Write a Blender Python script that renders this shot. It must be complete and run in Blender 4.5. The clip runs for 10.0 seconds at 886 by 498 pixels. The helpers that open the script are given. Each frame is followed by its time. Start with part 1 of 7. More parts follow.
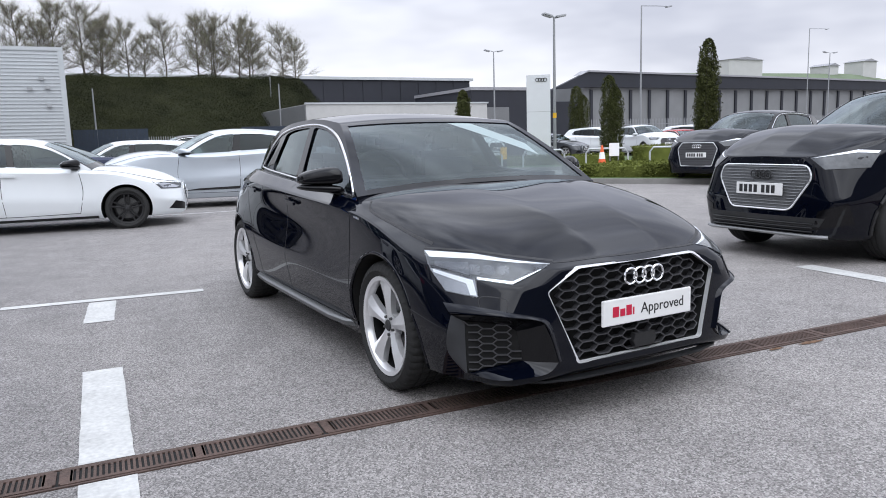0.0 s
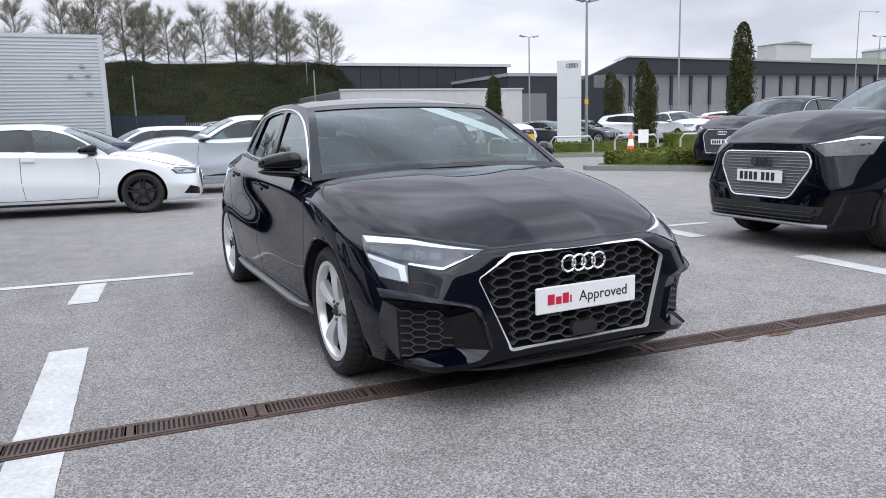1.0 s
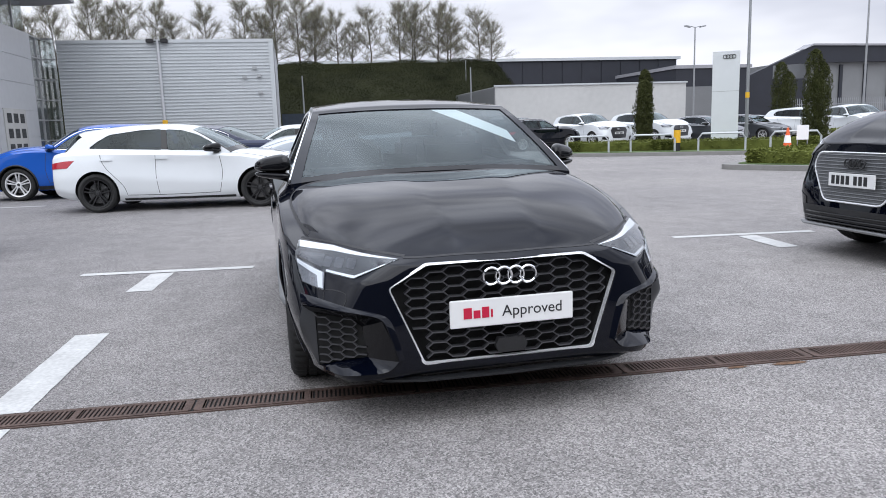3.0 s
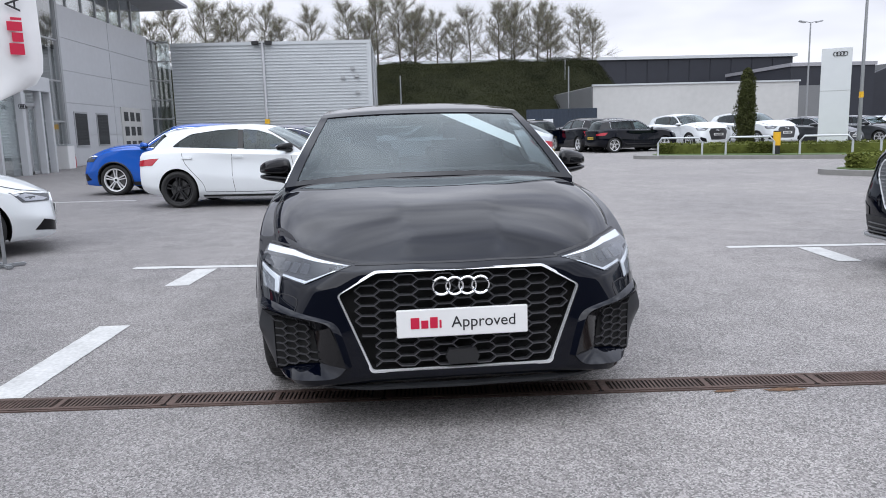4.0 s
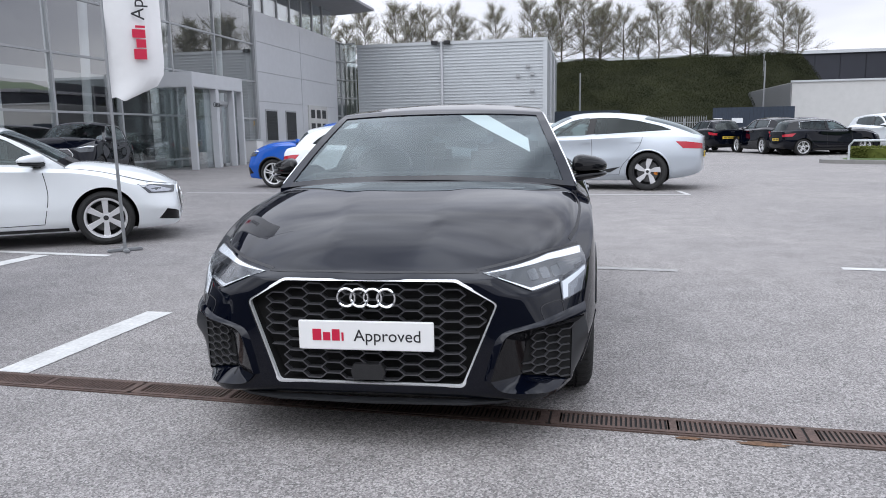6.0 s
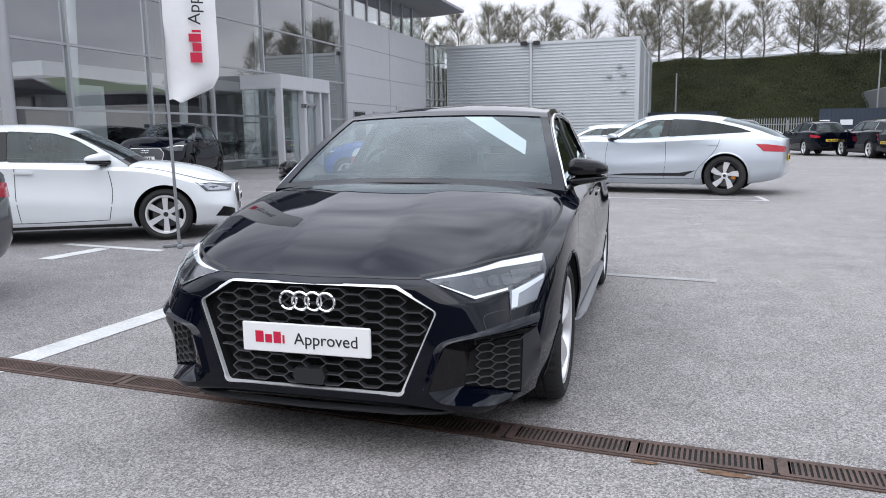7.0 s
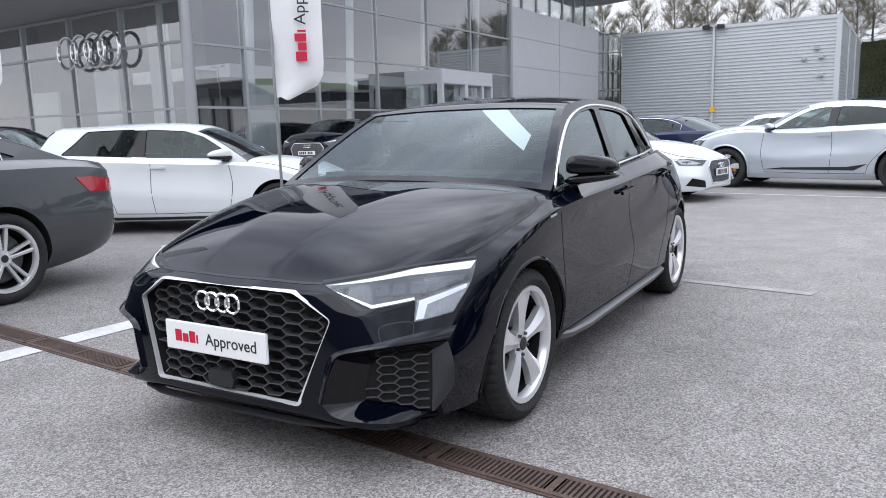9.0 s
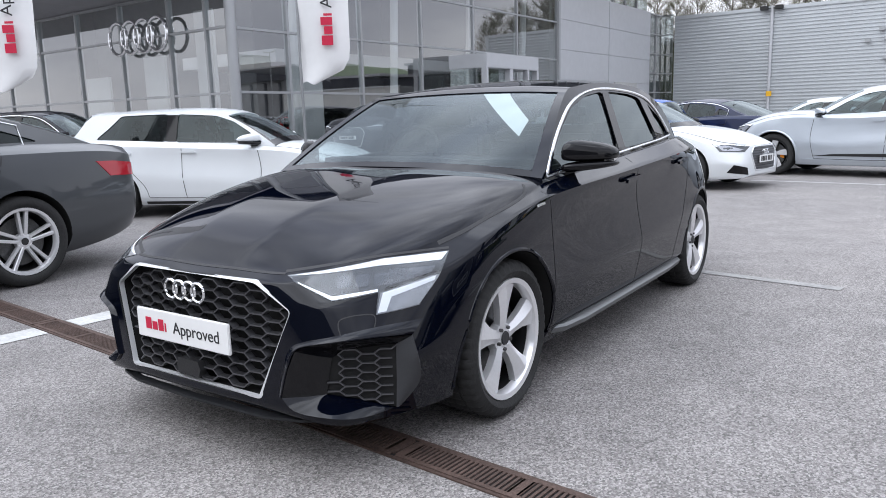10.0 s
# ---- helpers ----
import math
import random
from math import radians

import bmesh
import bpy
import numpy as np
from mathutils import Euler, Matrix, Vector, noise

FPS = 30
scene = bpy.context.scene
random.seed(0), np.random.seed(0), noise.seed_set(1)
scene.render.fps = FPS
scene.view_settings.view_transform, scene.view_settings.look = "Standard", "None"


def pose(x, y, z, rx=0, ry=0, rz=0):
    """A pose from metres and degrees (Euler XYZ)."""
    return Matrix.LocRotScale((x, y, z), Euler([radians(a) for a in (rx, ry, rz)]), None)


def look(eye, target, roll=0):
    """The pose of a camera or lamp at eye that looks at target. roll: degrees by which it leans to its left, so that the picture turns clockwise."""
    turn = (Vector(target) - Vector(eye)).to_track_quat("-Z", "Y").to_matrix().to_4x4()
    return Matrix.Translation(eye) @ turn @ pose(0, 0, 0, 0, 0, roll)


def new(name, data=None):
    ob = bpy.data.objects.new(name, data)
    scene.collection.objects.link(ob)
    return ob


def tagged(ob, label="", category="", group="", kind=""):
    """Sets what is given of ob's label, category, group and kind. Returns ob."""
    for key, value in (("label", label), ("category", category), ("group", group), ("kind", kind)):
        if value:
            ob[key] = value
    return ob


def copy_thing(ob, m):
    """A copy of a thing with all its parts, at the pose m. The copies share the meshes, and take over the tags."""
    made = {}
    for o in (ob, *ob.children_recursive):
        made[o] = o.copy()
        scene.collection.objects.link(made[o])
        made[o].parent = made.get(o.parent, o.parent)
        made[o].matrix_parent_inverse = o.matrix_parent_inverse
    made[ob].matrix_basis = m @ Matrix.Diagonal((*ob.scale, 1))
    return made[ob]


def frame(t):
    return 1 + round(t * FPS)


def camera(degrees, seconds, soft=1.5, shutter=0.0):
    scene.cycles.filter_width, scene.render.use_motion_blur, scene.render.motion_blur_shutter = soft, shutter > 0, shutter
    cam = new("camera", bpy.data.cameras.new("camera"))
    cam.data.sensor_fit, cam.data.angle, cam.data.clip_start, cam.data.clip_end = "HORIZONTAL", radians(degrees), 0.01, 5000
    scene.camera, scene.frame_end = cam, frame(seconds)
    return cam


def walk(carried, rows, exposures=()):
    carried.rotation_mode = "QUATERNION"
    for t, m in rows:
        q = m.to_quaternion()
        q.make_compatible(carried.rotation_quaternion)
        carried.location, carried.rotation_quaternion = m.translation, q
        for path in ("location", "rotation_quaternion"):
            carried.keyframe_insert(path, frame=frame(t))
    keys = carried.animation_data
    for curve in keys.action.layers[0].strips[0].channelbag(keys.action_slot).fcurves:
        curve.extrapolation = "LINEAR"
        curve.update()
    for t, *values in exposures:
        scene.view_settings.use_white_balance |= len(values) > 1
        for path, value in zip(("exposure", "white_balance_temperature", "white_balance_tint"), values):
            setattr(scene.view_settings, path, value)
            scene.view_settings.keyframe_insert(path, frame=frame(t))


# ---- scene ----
SKY_STRENGTH, SUN_STRENGTH = 1.31, 1.45
cam = camera(62.3, 10.0, soft=0.95)
METRES, EYE, TILT, LEAN, TURN = 4.995, 1.205, -0.576, -0.297, -27.0
ROWS = [
    (0.0, 0.0, 0.0, 0.0, -0.28, -7.9, 2.0),
    (0.5, 0.0438, -0.004, -0.0008, 0.87, -8.46, 1.98),
    (1.0, 0.0872, 0.0066, -0.0049, 2.72, -8.82, 1.9),
    (1.5, 0.1332, 0.0248, -0.0031, 5.17, -9.0, 1.87),
    (2.0, 0.1892, 0.0286, -0.0026, 8.31, -8.93, 1.97),
    (2.5, 0.2323, 0.0376, -0.0042, 11.74, -8.83, 2.04),
    (4.0, 0.3891, 0.1025, -0.0007, 23.31, -8.54, 1.6),
    (4.5, 0.4313, 0.1336, -0.0028, 27.17, -8.47, 1.31),
    (5.0, 0.4677, 0.1664, 0.0001, 30.83, -8.44, 1.14),
    (6.5, 0.5916, 0.2805, 0.0003, 41.36, -8.32, 0.8),
    (7.0, 0.6259, 0.3245, -0.0001, 45.16, -8.21, 0.63),
    (7.5, 0.6614, 0.3683, 0.0019, 49.18, -8.1, 0.63),
    (8.0, 0.6763, 0.4153, -0.0016, 53.09, -8.12, 0.8),
    (8.5, 0.6886, 0.456, -0.0007, 56.53, -8.27, 1.02),
    (9.0, 0.7134, 0.5048, 0.0001, 59.33, -8.56, 1.17),
    (9.5, 0.7217, 0.5338, 0.0007, 61.46, -9.11, 1.23),
    (10.0, 0.721, 0.5651, -0.0008, 63.25, -9.64, 1.1),
]
walk(cam, [(t, pose(0, 0, EYE, TILT, LEAN, TURN) @ pose(METRES * x, METRES * y, METRES * z, 90 + pitch, roll, yaw)) for t, x, y, z, yaw, pitch, roll in ROWS],
     exposures=((0.0, 0.0), (4.5, 0.0), (6.5, 0.07), (8.5, 0.13), (10.0, 0.16)))


# ---- world and sun: a bright overcast sky ----
world = bpy.data.worlds.new("overcast_sky")
scene.world = world
world.use_nodes = True
wn, wl = world.node_tree.nodes, world.node_tree.links
wn.clear()
w_out, w_bg = wn.new("ShaderNodeOutputWorld"), wn.new("ShaderNodeBackground")
w_sky = wn.new("ShaderNodeTexSky")
w_sky.sky_type, w_sky.sun_disc = "NISHITA", False
w_sky.sun_elevation, w_sky.sun_rotation = radians(48), radians(200)
w_co, w_map = wn.new("ShaderNodeTexCoord"), wn.new("ShaderNodeMapping")
w_map.inputs["Scale"].default_value = (1.0, 1.0, 3.2)
w_noise, w_ramp = wn.new("ShaderNodeTexNoise"), wn.new("ShaderNodeValToRGB")
w_noise.inputs["Scale"].default_value, w_noise.inputs["Detail"].default_value = 2.1, 4
w_noise.inputs["Roughness"].default_value = 0.55
w_ramp.color_ramp.elements[0].position, w_ramp.color_ramp.elements[1].position = 0.36, 0.62
w_ramp.color_ramp.elements[0].color, w_ramp.color_ramp.elements[1].color = (0.50, 0.515, 0.60, 1), (0.83, 0.84, 0.91, 1)
w_scale, w_mix = wn.new("ShaderNodeVectorMath"), wn.new("ShaderNodeMix")
w_scale.operation = "SCALE"
w_scale.inputs["Scale"].default_value = 0.08
w_mix.data_type = "RGBA"
w_mix.inputs["Factor"].default_value = 0.93
wl.new(w_co.outputs["Generated"], w_map.inputs["Vector"])
wl.new(w_map.outputs["Vector"], w_noise.inputs["Vector"])
wl.new(w_noise.outputs["Fac"], w_ramp.inputs["Fac"])
wl.new(w_sky.outputs["Color"], w_scale.inputs[0])
wl.new(w_scale.outputs["Vector"], w_mix.inputs["A"])
wl.new(w_ramp.outputs["Color"], w_mix.inputs["B"])
# an overcast sky is brighter overhead than near the horizon
w_sep, w_up, w_rise = wn.new("ShaderNodeSeparateXYZ"), wn.new("ShaderNodeMapRange"), wn.new("ShaderNodeVectorMath")
w_rise.operation = "SCALE"
w_up.inputs["From Min"].default_value, w_up.inputs["From Max"].default_value = 0.15, 1.0
w_up.inputs["To Min"].default_value, w_up.inputs["To Max"].default_value = 1.0, 2.75
# cloud banks overhead: broken light and dark
w_high, w_cloud = wn.new("ShaderNodeTexNoise"), wn.new("ShaderNodeMapRange")
w_high.inputs["Scale"].default_value, w_high.inputs["Detail"].default_value = 3.4, 2.5
w_cloud.inputs["From Min"].default_value, w_cloud.inputs["From Max"].default_value = 0.36, 0.64
w_cloud.inputs["To Min"].default_value, w_cloud.inputs["To Max"].default_value = 1.45, 3.2
wl.new(w_co.outputs["Generated"], w_high.inputs["Vector"])
wl.new(w_high.outputs["Fac"], w_cloud.inputs["Value"])
wl.new(w_cloud.outputs["Result"], w_up.inputs["To Max"])
wl.new(w_co.outputs["Generated"], w_sep.inputs[0])
wl.new(w_sep.outputs["Z"], w_up.inputs["Value"])
wl.new(w_mix.outputs["Result"], w_rise.inputs[0])
wl.new(w_up.outputs["Result"], w_rise.inputs["Scale"])
# and a little bluer
w_blue, w_tint = wn.new("ShaderNodeMix"), wn.new("ShaderNodeMix")
w_blue.data_type = w_tint.data_type = "RGBA"
w_tint.blend_type = "MULTIPLY"
w_tint.inputs["Factor"].default_value = 1.0
w_blue.inputs["A"].default_value, w_blue.inputs["B"].default_value = (1, 1, 1, 1), (0.955, 1.0, 1.03, 1)
wl.new(w_sep.outputs["Z"], w_blue.inputs["Factor"])
wl.new(w_rise.outputs["Vector"], w_tint.inputs["A"])
wl.new(w_blue.outputs["Result"], w_tint.inputs["B"])
wl.new(w_tint.outputs["Result"], w_bg.inputs["Color"])
wl.new(w_bg.outputs["Background"], w_out.inputs["Surface"])
w_bg.inputs["Strength"].default_value = SKY_STRENGTH
sun = new("sun", bpy.data.lights.new("sun", "SUN"))
sun.data.energy, sun.data.angle, sun.data.color = SUN_STRENGTH, radians(70), (0.96, 0.98, 1.0)
sun.matrix_world = look((0, 0, 60), (12, 45, 0))


# ---- materials ----
def mat(name, color, rough=0.5, metal=0.0, vary=0.0, scale=8.0, bump=0.0, coat=0.0, detail=5.0, emit=0.0, spec=0.5, rand=0.0, color2=None, coarse=0.0, stretch=None):
    """A surface with grain at two scales: vary dims and lifts the colour, bump lifts the relief."""
    m = bpy.data.materials.new(name)
    m.use_nodes = True
    n, l = m.node_tree.nodes, m.node_tree.links
    b = n["Principled BSDF"]
    b.inputs["Base Color"].default_value = (*color, 1)
    b.inputs["Roughness"].default_value, b.inputs["Metallic"].default_value = rough, metal
    b.inputs["Coat Weight"].default_value, b.inputs["Coat Roughness"].default_value, b.inputs["Coat IOR"].default_value = coat, 0.015, 1.39
    b.inputs["Specular IOR Level"].default_value = spec
    if emit:
        b.inputs["Emission Color"].default_value, b.inputs["Emission Strength"].default_value = (*color, 1), emit
    if vary or bump or rand:
        co = n.new("ShaderNodeTexCoord")
        src = co.outputs["Object"]
        if stretch:
            mp = n.new("ShaderNodeMapping")
            mp.inputs["Scale"].default_value = stretch
            l.new(src, mp.inputs["Vector"])
            src = mp.outputs["Vector"]
        fine, wide = n.new("ShaderNodeTexNoise"), n.new("ShaderNodeTexNoise")
        fine.inputs["Scale"].default_value, fine.inputs["Detail"].default_value = scale, detail
        wide.inputs["Scale"].default_value, wide.inputs["Detail"].default_value = coarse or scale * 0.09, 3
        l.new(src, fine.inputs["Vector"]), l.new(src, wide.inputs["Vector"])
        both = n.new("ShaderNodeMix")
        both.inputs["Factor"].default_value = 0.45
        l.new(fine.outputs["Fac"], both.inputs["A"]), l.new(wide.outputs["Fac"], both.inputs["B"])
        span = n.new("ShaderNodeMapRange")
        span.inputs["From Min"].default_value, span.inputs["From Max"].default_value = 0.3, 0.7
        l.new(both.outputs["Result"], span.inputs["Value"])
        fac = span.outputs["Result"]
        if rand:
            info, add = n.new("ShaderNodeObjectInfo"), n.new("ShaderNodeMath")
            add.operation = "MULTIPLY_ADD"
            add.inputs[1].default_value = rand
            l.new(info.outputs["Random"], add.inputs[0]), l.new(fac, add.inputs[2])
            fac = add.outputs["Value"]
        tint = n.new("ShaderNodeMix")
        tint.data_type = "RGBA"
        dark, lift = [c * (1 - vary) for c in color], color2 or [min(1, c * (1 + vary)) for c in color]
        tint.inputs["A"].default_value, tint.inputs["B"].default_value = (*dark, 1), (*lift, 1)
        l.new(fac, tint.inputs["Factor"])
        l.new(tint.outputs["Result"], b.inputs["Base Color"])
        if bump:
            bp = n.new("ShaderNodeBump")
            bp.inputs["Strength"].default_value, bp.inputs["Distance"].default_value = min(1, bump), 0.01
            l.new(fine.outputs["Fac"], bp.inputs["Height"])
            l.new(bp.outputs["Normal"], b.inputs["Normal"])
    return m


def glass_mat(name, tint, base=0.05, sheen=(1, 1, 1)):
    """A thin pane: see-through with a tint, and a mirror that grows towards grazing."""
    m = bpy.data.materials.new(name)
    m.use_nodes = True
    n, l = m.node_tree.nodes, m.node_tree.links
    n.clear()
    out, mix, lw = n.new("ShaderNodeOutputMaterial"), n.new("ShaderNodeMixShader"), n.new("ShaderNodeLayerWeight")
    tr, gl = n.new("ShaderNodeBsdfTransparent"), n.new("ShaderNodeBsdfGlossy")
    tr.inputs["Color"].default_value = (*tint, 1)
    gl.inputs["Roughness"].default_value = 0.01
    gl.inputs["Color"].default_value = (*sheen, 1)
    lw.inputs["Blend"].default_value = 0.5
    power, gloss = n.new("ShaderNodeMath"), n.new("ShaderNodeMath")
    power.operation, gloss.operation = "POWER", "MULTIPLY_ADD"
    power.inputs[1].default_value = 4.2
    gloss.inputs[1].default_value, gloss.inputs[2].default_value = 1 - base, base
    l.new(lw.outputs["Facing"], power.inputs[0]), l.new(power.outputs[0], gloss.inputs[0])
    l.new(gloss.outputs[0], mix.inputs["Fac"])
    l.new(tr.outputs["BSDF"], mix.inputs[1]), l.new(gl.outputs["BSDF"], mix.inputs[2])
    l.new(mix.outputs["Shader"], out.inputs["Surface"])
    return m


def paint(name, color, metal=0.0, rough=0.35):
    return mat(name, color, rough, metal, coat=1.0, vary=0.06, scale=900, coarse=1.5, detail=2, spec=0.0 if metal == 0 else 0.5)


M_BLACK = paint("black_car_paint", (0.0010, 0.0018, 0.0055), 0.0, 0.3)
M_WHITE = paint("white_car_paint", (0.70, 0.725, 0.74))
M_SILVER = paint("silver_car_paint", (0.50, 0.54, 0.585), 0.45, 0.34)
M_GREYCAR = paint("dark_grey_car_paint", (0.055, 0.06, 0.066), 0.35, 0.3)
M_BLUE = paint("blue_car_paint", (0.015, 0.09, 0.40))
M_NAVYCAR = paint("navy_car_paint", (0.012, 0.018, 0.05))
M_RED = paint("red_car_paint", (0.42, 0.02, 0.02))
M_TYRE = mat("tyre_rubber", (0.018, 0.018, 0.018), 0.85, vary=0.3, scale=60, bump=0.3)
M_TRIM = mat("black_plastic_trim", (0.014, 0.014, 0.015), 0.55, vary=0.25, scale=120, bump=0.15)
M_GLOSSBLACK = mat("gloss_black_trim", (0.004, 0.004, 0.005), 0.07, spec=0.35)
M_SATIN = mat("satin_grey_trim", (0.042, 0.044, 0.048), 0.34, 0.15, vary=0.1, scale=200)
M_BRIGHT = mat("bright_satin_trim", (0.80, 0.81, 0.82), 0.28, 0.45)
M_SILL = mat("satin_silver_sill", (0.16, 0.165, 0.17), 0.35, 0.6, vary=0.1, scale=200)
M_FOIL = mat("matt_silver_strip", (0.30, 0.305, 0.31), 0.4, 0.6, vary=0.1, scale=60)
M_CHROME = mat("chrome", (0.88, 0.89, 0.90), 0.10, 1.0)
M_CHROMESAT = mat("satin_chrome", (0.85, 0.86, 0.87), 0.22, 1.0)
M_ALLOY = mat("silver_alloy", (0.78, 0.78, 0.79), 0.28, 0.6, vary=0.05, scale=90)
M_ALLOYDARK = mat("black_alloy", (0.015, 0.015, 0.016), 0.35, 0.2)
M_DISC = mat("brake_steel", (0.12, 0.12, 0.12), 0.4, 0.9, vary=0.3, scale=80)
M_GLASS = glass_mat("windscreen_glass", (0.60, 0.66, 0.66), 0.06, (0.84, 0.93, 0.95))
M_CARGLASS = glass_mat("car_side_glass", (0.30, 0.36, 0.36), 0.045, (0.86, 0.95, 0.96))
M_PRIV = glass_mat("privacy_glass", (0.10, 0.12, 0.125), 0.034, (0.86, 0.95, 0.96))
M_LENS = glass_mat("lamp_lens", (0.9, 0.92, 0.93))
M_LAMPBODY = mat("lamp_reflector", (0.05, 0.053, 0.058), 0.28, 0.5, vary=0.4, scale=40)
M_LAMPCLEAR = mat("clear_lamp_housing", (0.06, 0.064, 0.07), 0.18, 0.1, vary=0.4, scale=30)
M_LAMPLENS = mat("lamp_inner_lens", (0.085, 0.088, 0.096), 0.15, 0.7, vary=0.4, scale=60)
M_GUIDE = mat("frosted_light_guide", (0.30, 0.31, 0.34), 0.2, 0.3, vary=0.3, scale=70)
M_DRL = mat("daylight_strip", (0.86, 0.88, 0.92), 0.25)
M_TAIL = mat("red_tail_lens", (0.40, 0.010, 0.024), 0.12, coat=0.8)
M_CABIN = mat("dark_cabin", (0.018, 0.018, 0.019), 0.8, vary=0.3, scale=40)
M_SEAT = mat("dark_seat_cloth", (0.035, 0.035, 0.037), 0.75, vary=0.3, scale=80)
M_PLATEW = mat("white_plate", (0.80, 0.80, 0.79), 0.35, vary=0.03, scale=20)
M_PLATEY = mat("yellow_plate", (0.72, 0.50, 0.05), 0.35, vary=0.03, scale=20)
M_INKDARK = mat("dark_ink", (0.02, 0.02, 0.022), 0.6)
M_INKRED = mat("red_ink", (0.55, 0.01, 0.05), 0.5)
M_ORANGE = mat("orange_caliper", (0.7, 0.22, 0.01), 0.4)
M_PAPER = mat("white_paper", (0.85, 0.85, 0.85), 0.7, vary=0.02, scale=10)
M_GRILLE = mat("satin_black_mesh", (0.10, 0.10, 0.107), 0.28, 0.5, coat=0.3)
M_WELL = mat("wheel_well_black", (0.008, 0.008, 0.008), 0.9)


# ---- mesh helpers ----
def smooth(me, angle=35):
    for p in me.polygons:
        p.use_smooth = True
    me.set_sharp_from_angle(angle=radians(angle))


def mesh_of(name, bm, material, angle=35):
    bmesh.ops.recalc_face_normals(bm, faces=bm.faces[:])
    me = bpy.data.meshes.new(name)
    bm.to_mesh(me)
    bm.free()
    for m in (material if isinstance(material, (list, tuple)) else [material]):
        me.materials.append(m)
    if angle:
        smooth(me, angle)
    return me


def part(name, bm, material, parent=None, label="", angle=35):
    """Links a bmesh as ONE mesh object under a thing or under a part."""
    ob = new(name, mesh_of(name, bm, material, angle))
    if parent:
        ob.parent = parent
    return tagged(ob, label)


def box(bm, x0, x1, y0, y1, z0, z1, bevel=0.0, m=None):
    made = bmesh.ops.create_cube(bm, size=1)["verts"]
    for v in made:
        v.co = Vector(((x0 + x1) / 2 + v.co.x * (x1 - x0), (y0 + y1) / 2 + v.co.y * (y1 - y0), (z0 + z1) / 2 + v.co.z * (z1 - z0)))
        if m:
            v.co = m @ v.co
    if bevel:
        edges = list({e for v in made for e in v.link_edges})
        bmesh.ops.bevel(bm, geom=edges, offset=bevel, segments=2, affect="EDGES", clamp_overlap=True)
    return bm


def tube(bm, pts, r, n=8, closed=False):
    """A round bar along a line of points; r may be a list."""
    pts = [Vector(p) for p in pts]
    rings = []
    for i, p in enumerate(pts):
        a = pts[i - 1] if (i or closed) else p
        b = pts[(i + 1) % len(pts)] if (i < len(pts) - 1 or closed) else p
        d = (b - a).normalized()
        side = d.cross(Vector((0, 0, 1)) if abs(d.z) < 0.9 else Vector((0, 1, 0))).normalized()
        up = side.cross(d)
        rr = r[i] if isinstance(r, (list, tuple)) else r
        rings.append([bm.verts.new(p + rr * (math.cos(k * math.tau / n) * side + math.sin(k * math.tau / n) * up)) for k in range(n)])
    last = len(rings) if closed else len(rings) - 1
    for i in range(last):
        a, b = rings[i], rings[(i + 1) % len(rings)]
        for k in range(n):
            bm.faces.new((a[k], a[(k + 1) % n], b[(k + 1) % n], b[k]))
    if not closed:
        bm.faces.new(rings[0][::-1]), bm.faces.new(rings[-1])
    return bm


def lathe(bm, profile, n=32, axis="x"):
    """Turns (radius, place along the axis) round the axis; a closed profile."""
    rings = []
    for r, s in profile:
        ring = []
        for k in range(n):
            a = k * math.tau / n
            c = (s, r * math.cos(a), r * math.sin(a)) if axis == "x" else (r * math.cos(a), r * math.sin(a), s)
            ring.append(bm.verts.new(c))
        rings.append(ring)
    for i in range(len(rings)):
        a, b = rings[i], rings[(i + 1) % len(rings)]
        for k in range(n):
            bm.faces.new((a[k], a[(k + 1) % n], b[(k + 1) % n], b[k]))
    return bm


def prism(bm, poly, put, depth):
    """A plate: the outline poly, placed by put(u, v, w), from w = 0 to depth."""
    lo, hi = [bm.verts.new(put(u, v, 0)) for u, v in poly], [bm.verts.new(put(u, v, depth)) for u, v in poly]
    bm.faces.new(lo[::-1]), bm.faces.new(hi)
    for i in range(len(poly)):
        j = (i + 1) % len(poly)
        bm.faces.new((lo[i], lo[j], hi[j], hi[i]))
    return bm


def round_poly(poly, r, n=4):
    """The outline with its corners rounded."""
    out = []
    for i, p in enumerate(poly):
        p, a, b = Vector(p), Vector(poly[i - 1]), Vector(poly[(i + 1) % len(poly)])
        ra, rb = min(r, (a - p).length * 0.45), min(r, (b - p).length * 0.45)
        s, e = p + (a - p).normalized() * ra, p + (b - p).normalized() * rb
        for k in range(n + 1):
            t = k / n
            out.append(tuple((1 - t) ** 2 * s + 2 * t * (1 - t) * p + t * t * e))
    return out


def thing(name, at, label, category, group="", kind=""):
    ob = new(name)
    ob.empty_display_size = 0.2
    ob.matrix_world = at
    return tagged(ob, label, category, group, kind)


def solid(name, bm, material, label, category="", group="", kind="", at=None, angle=35):
    ob = part(name, bm, material, None, "", angle)
    if at is not None:
        ob.matrix_world = at
    return tagged(ob, label, category, group, kind)


def line_at(table, x):
    return float(np.interp(x, [r[0] for r in table], [r[1] for r in table]))


# ---- cars ----
from mathutils.bvhtree import BVHTree

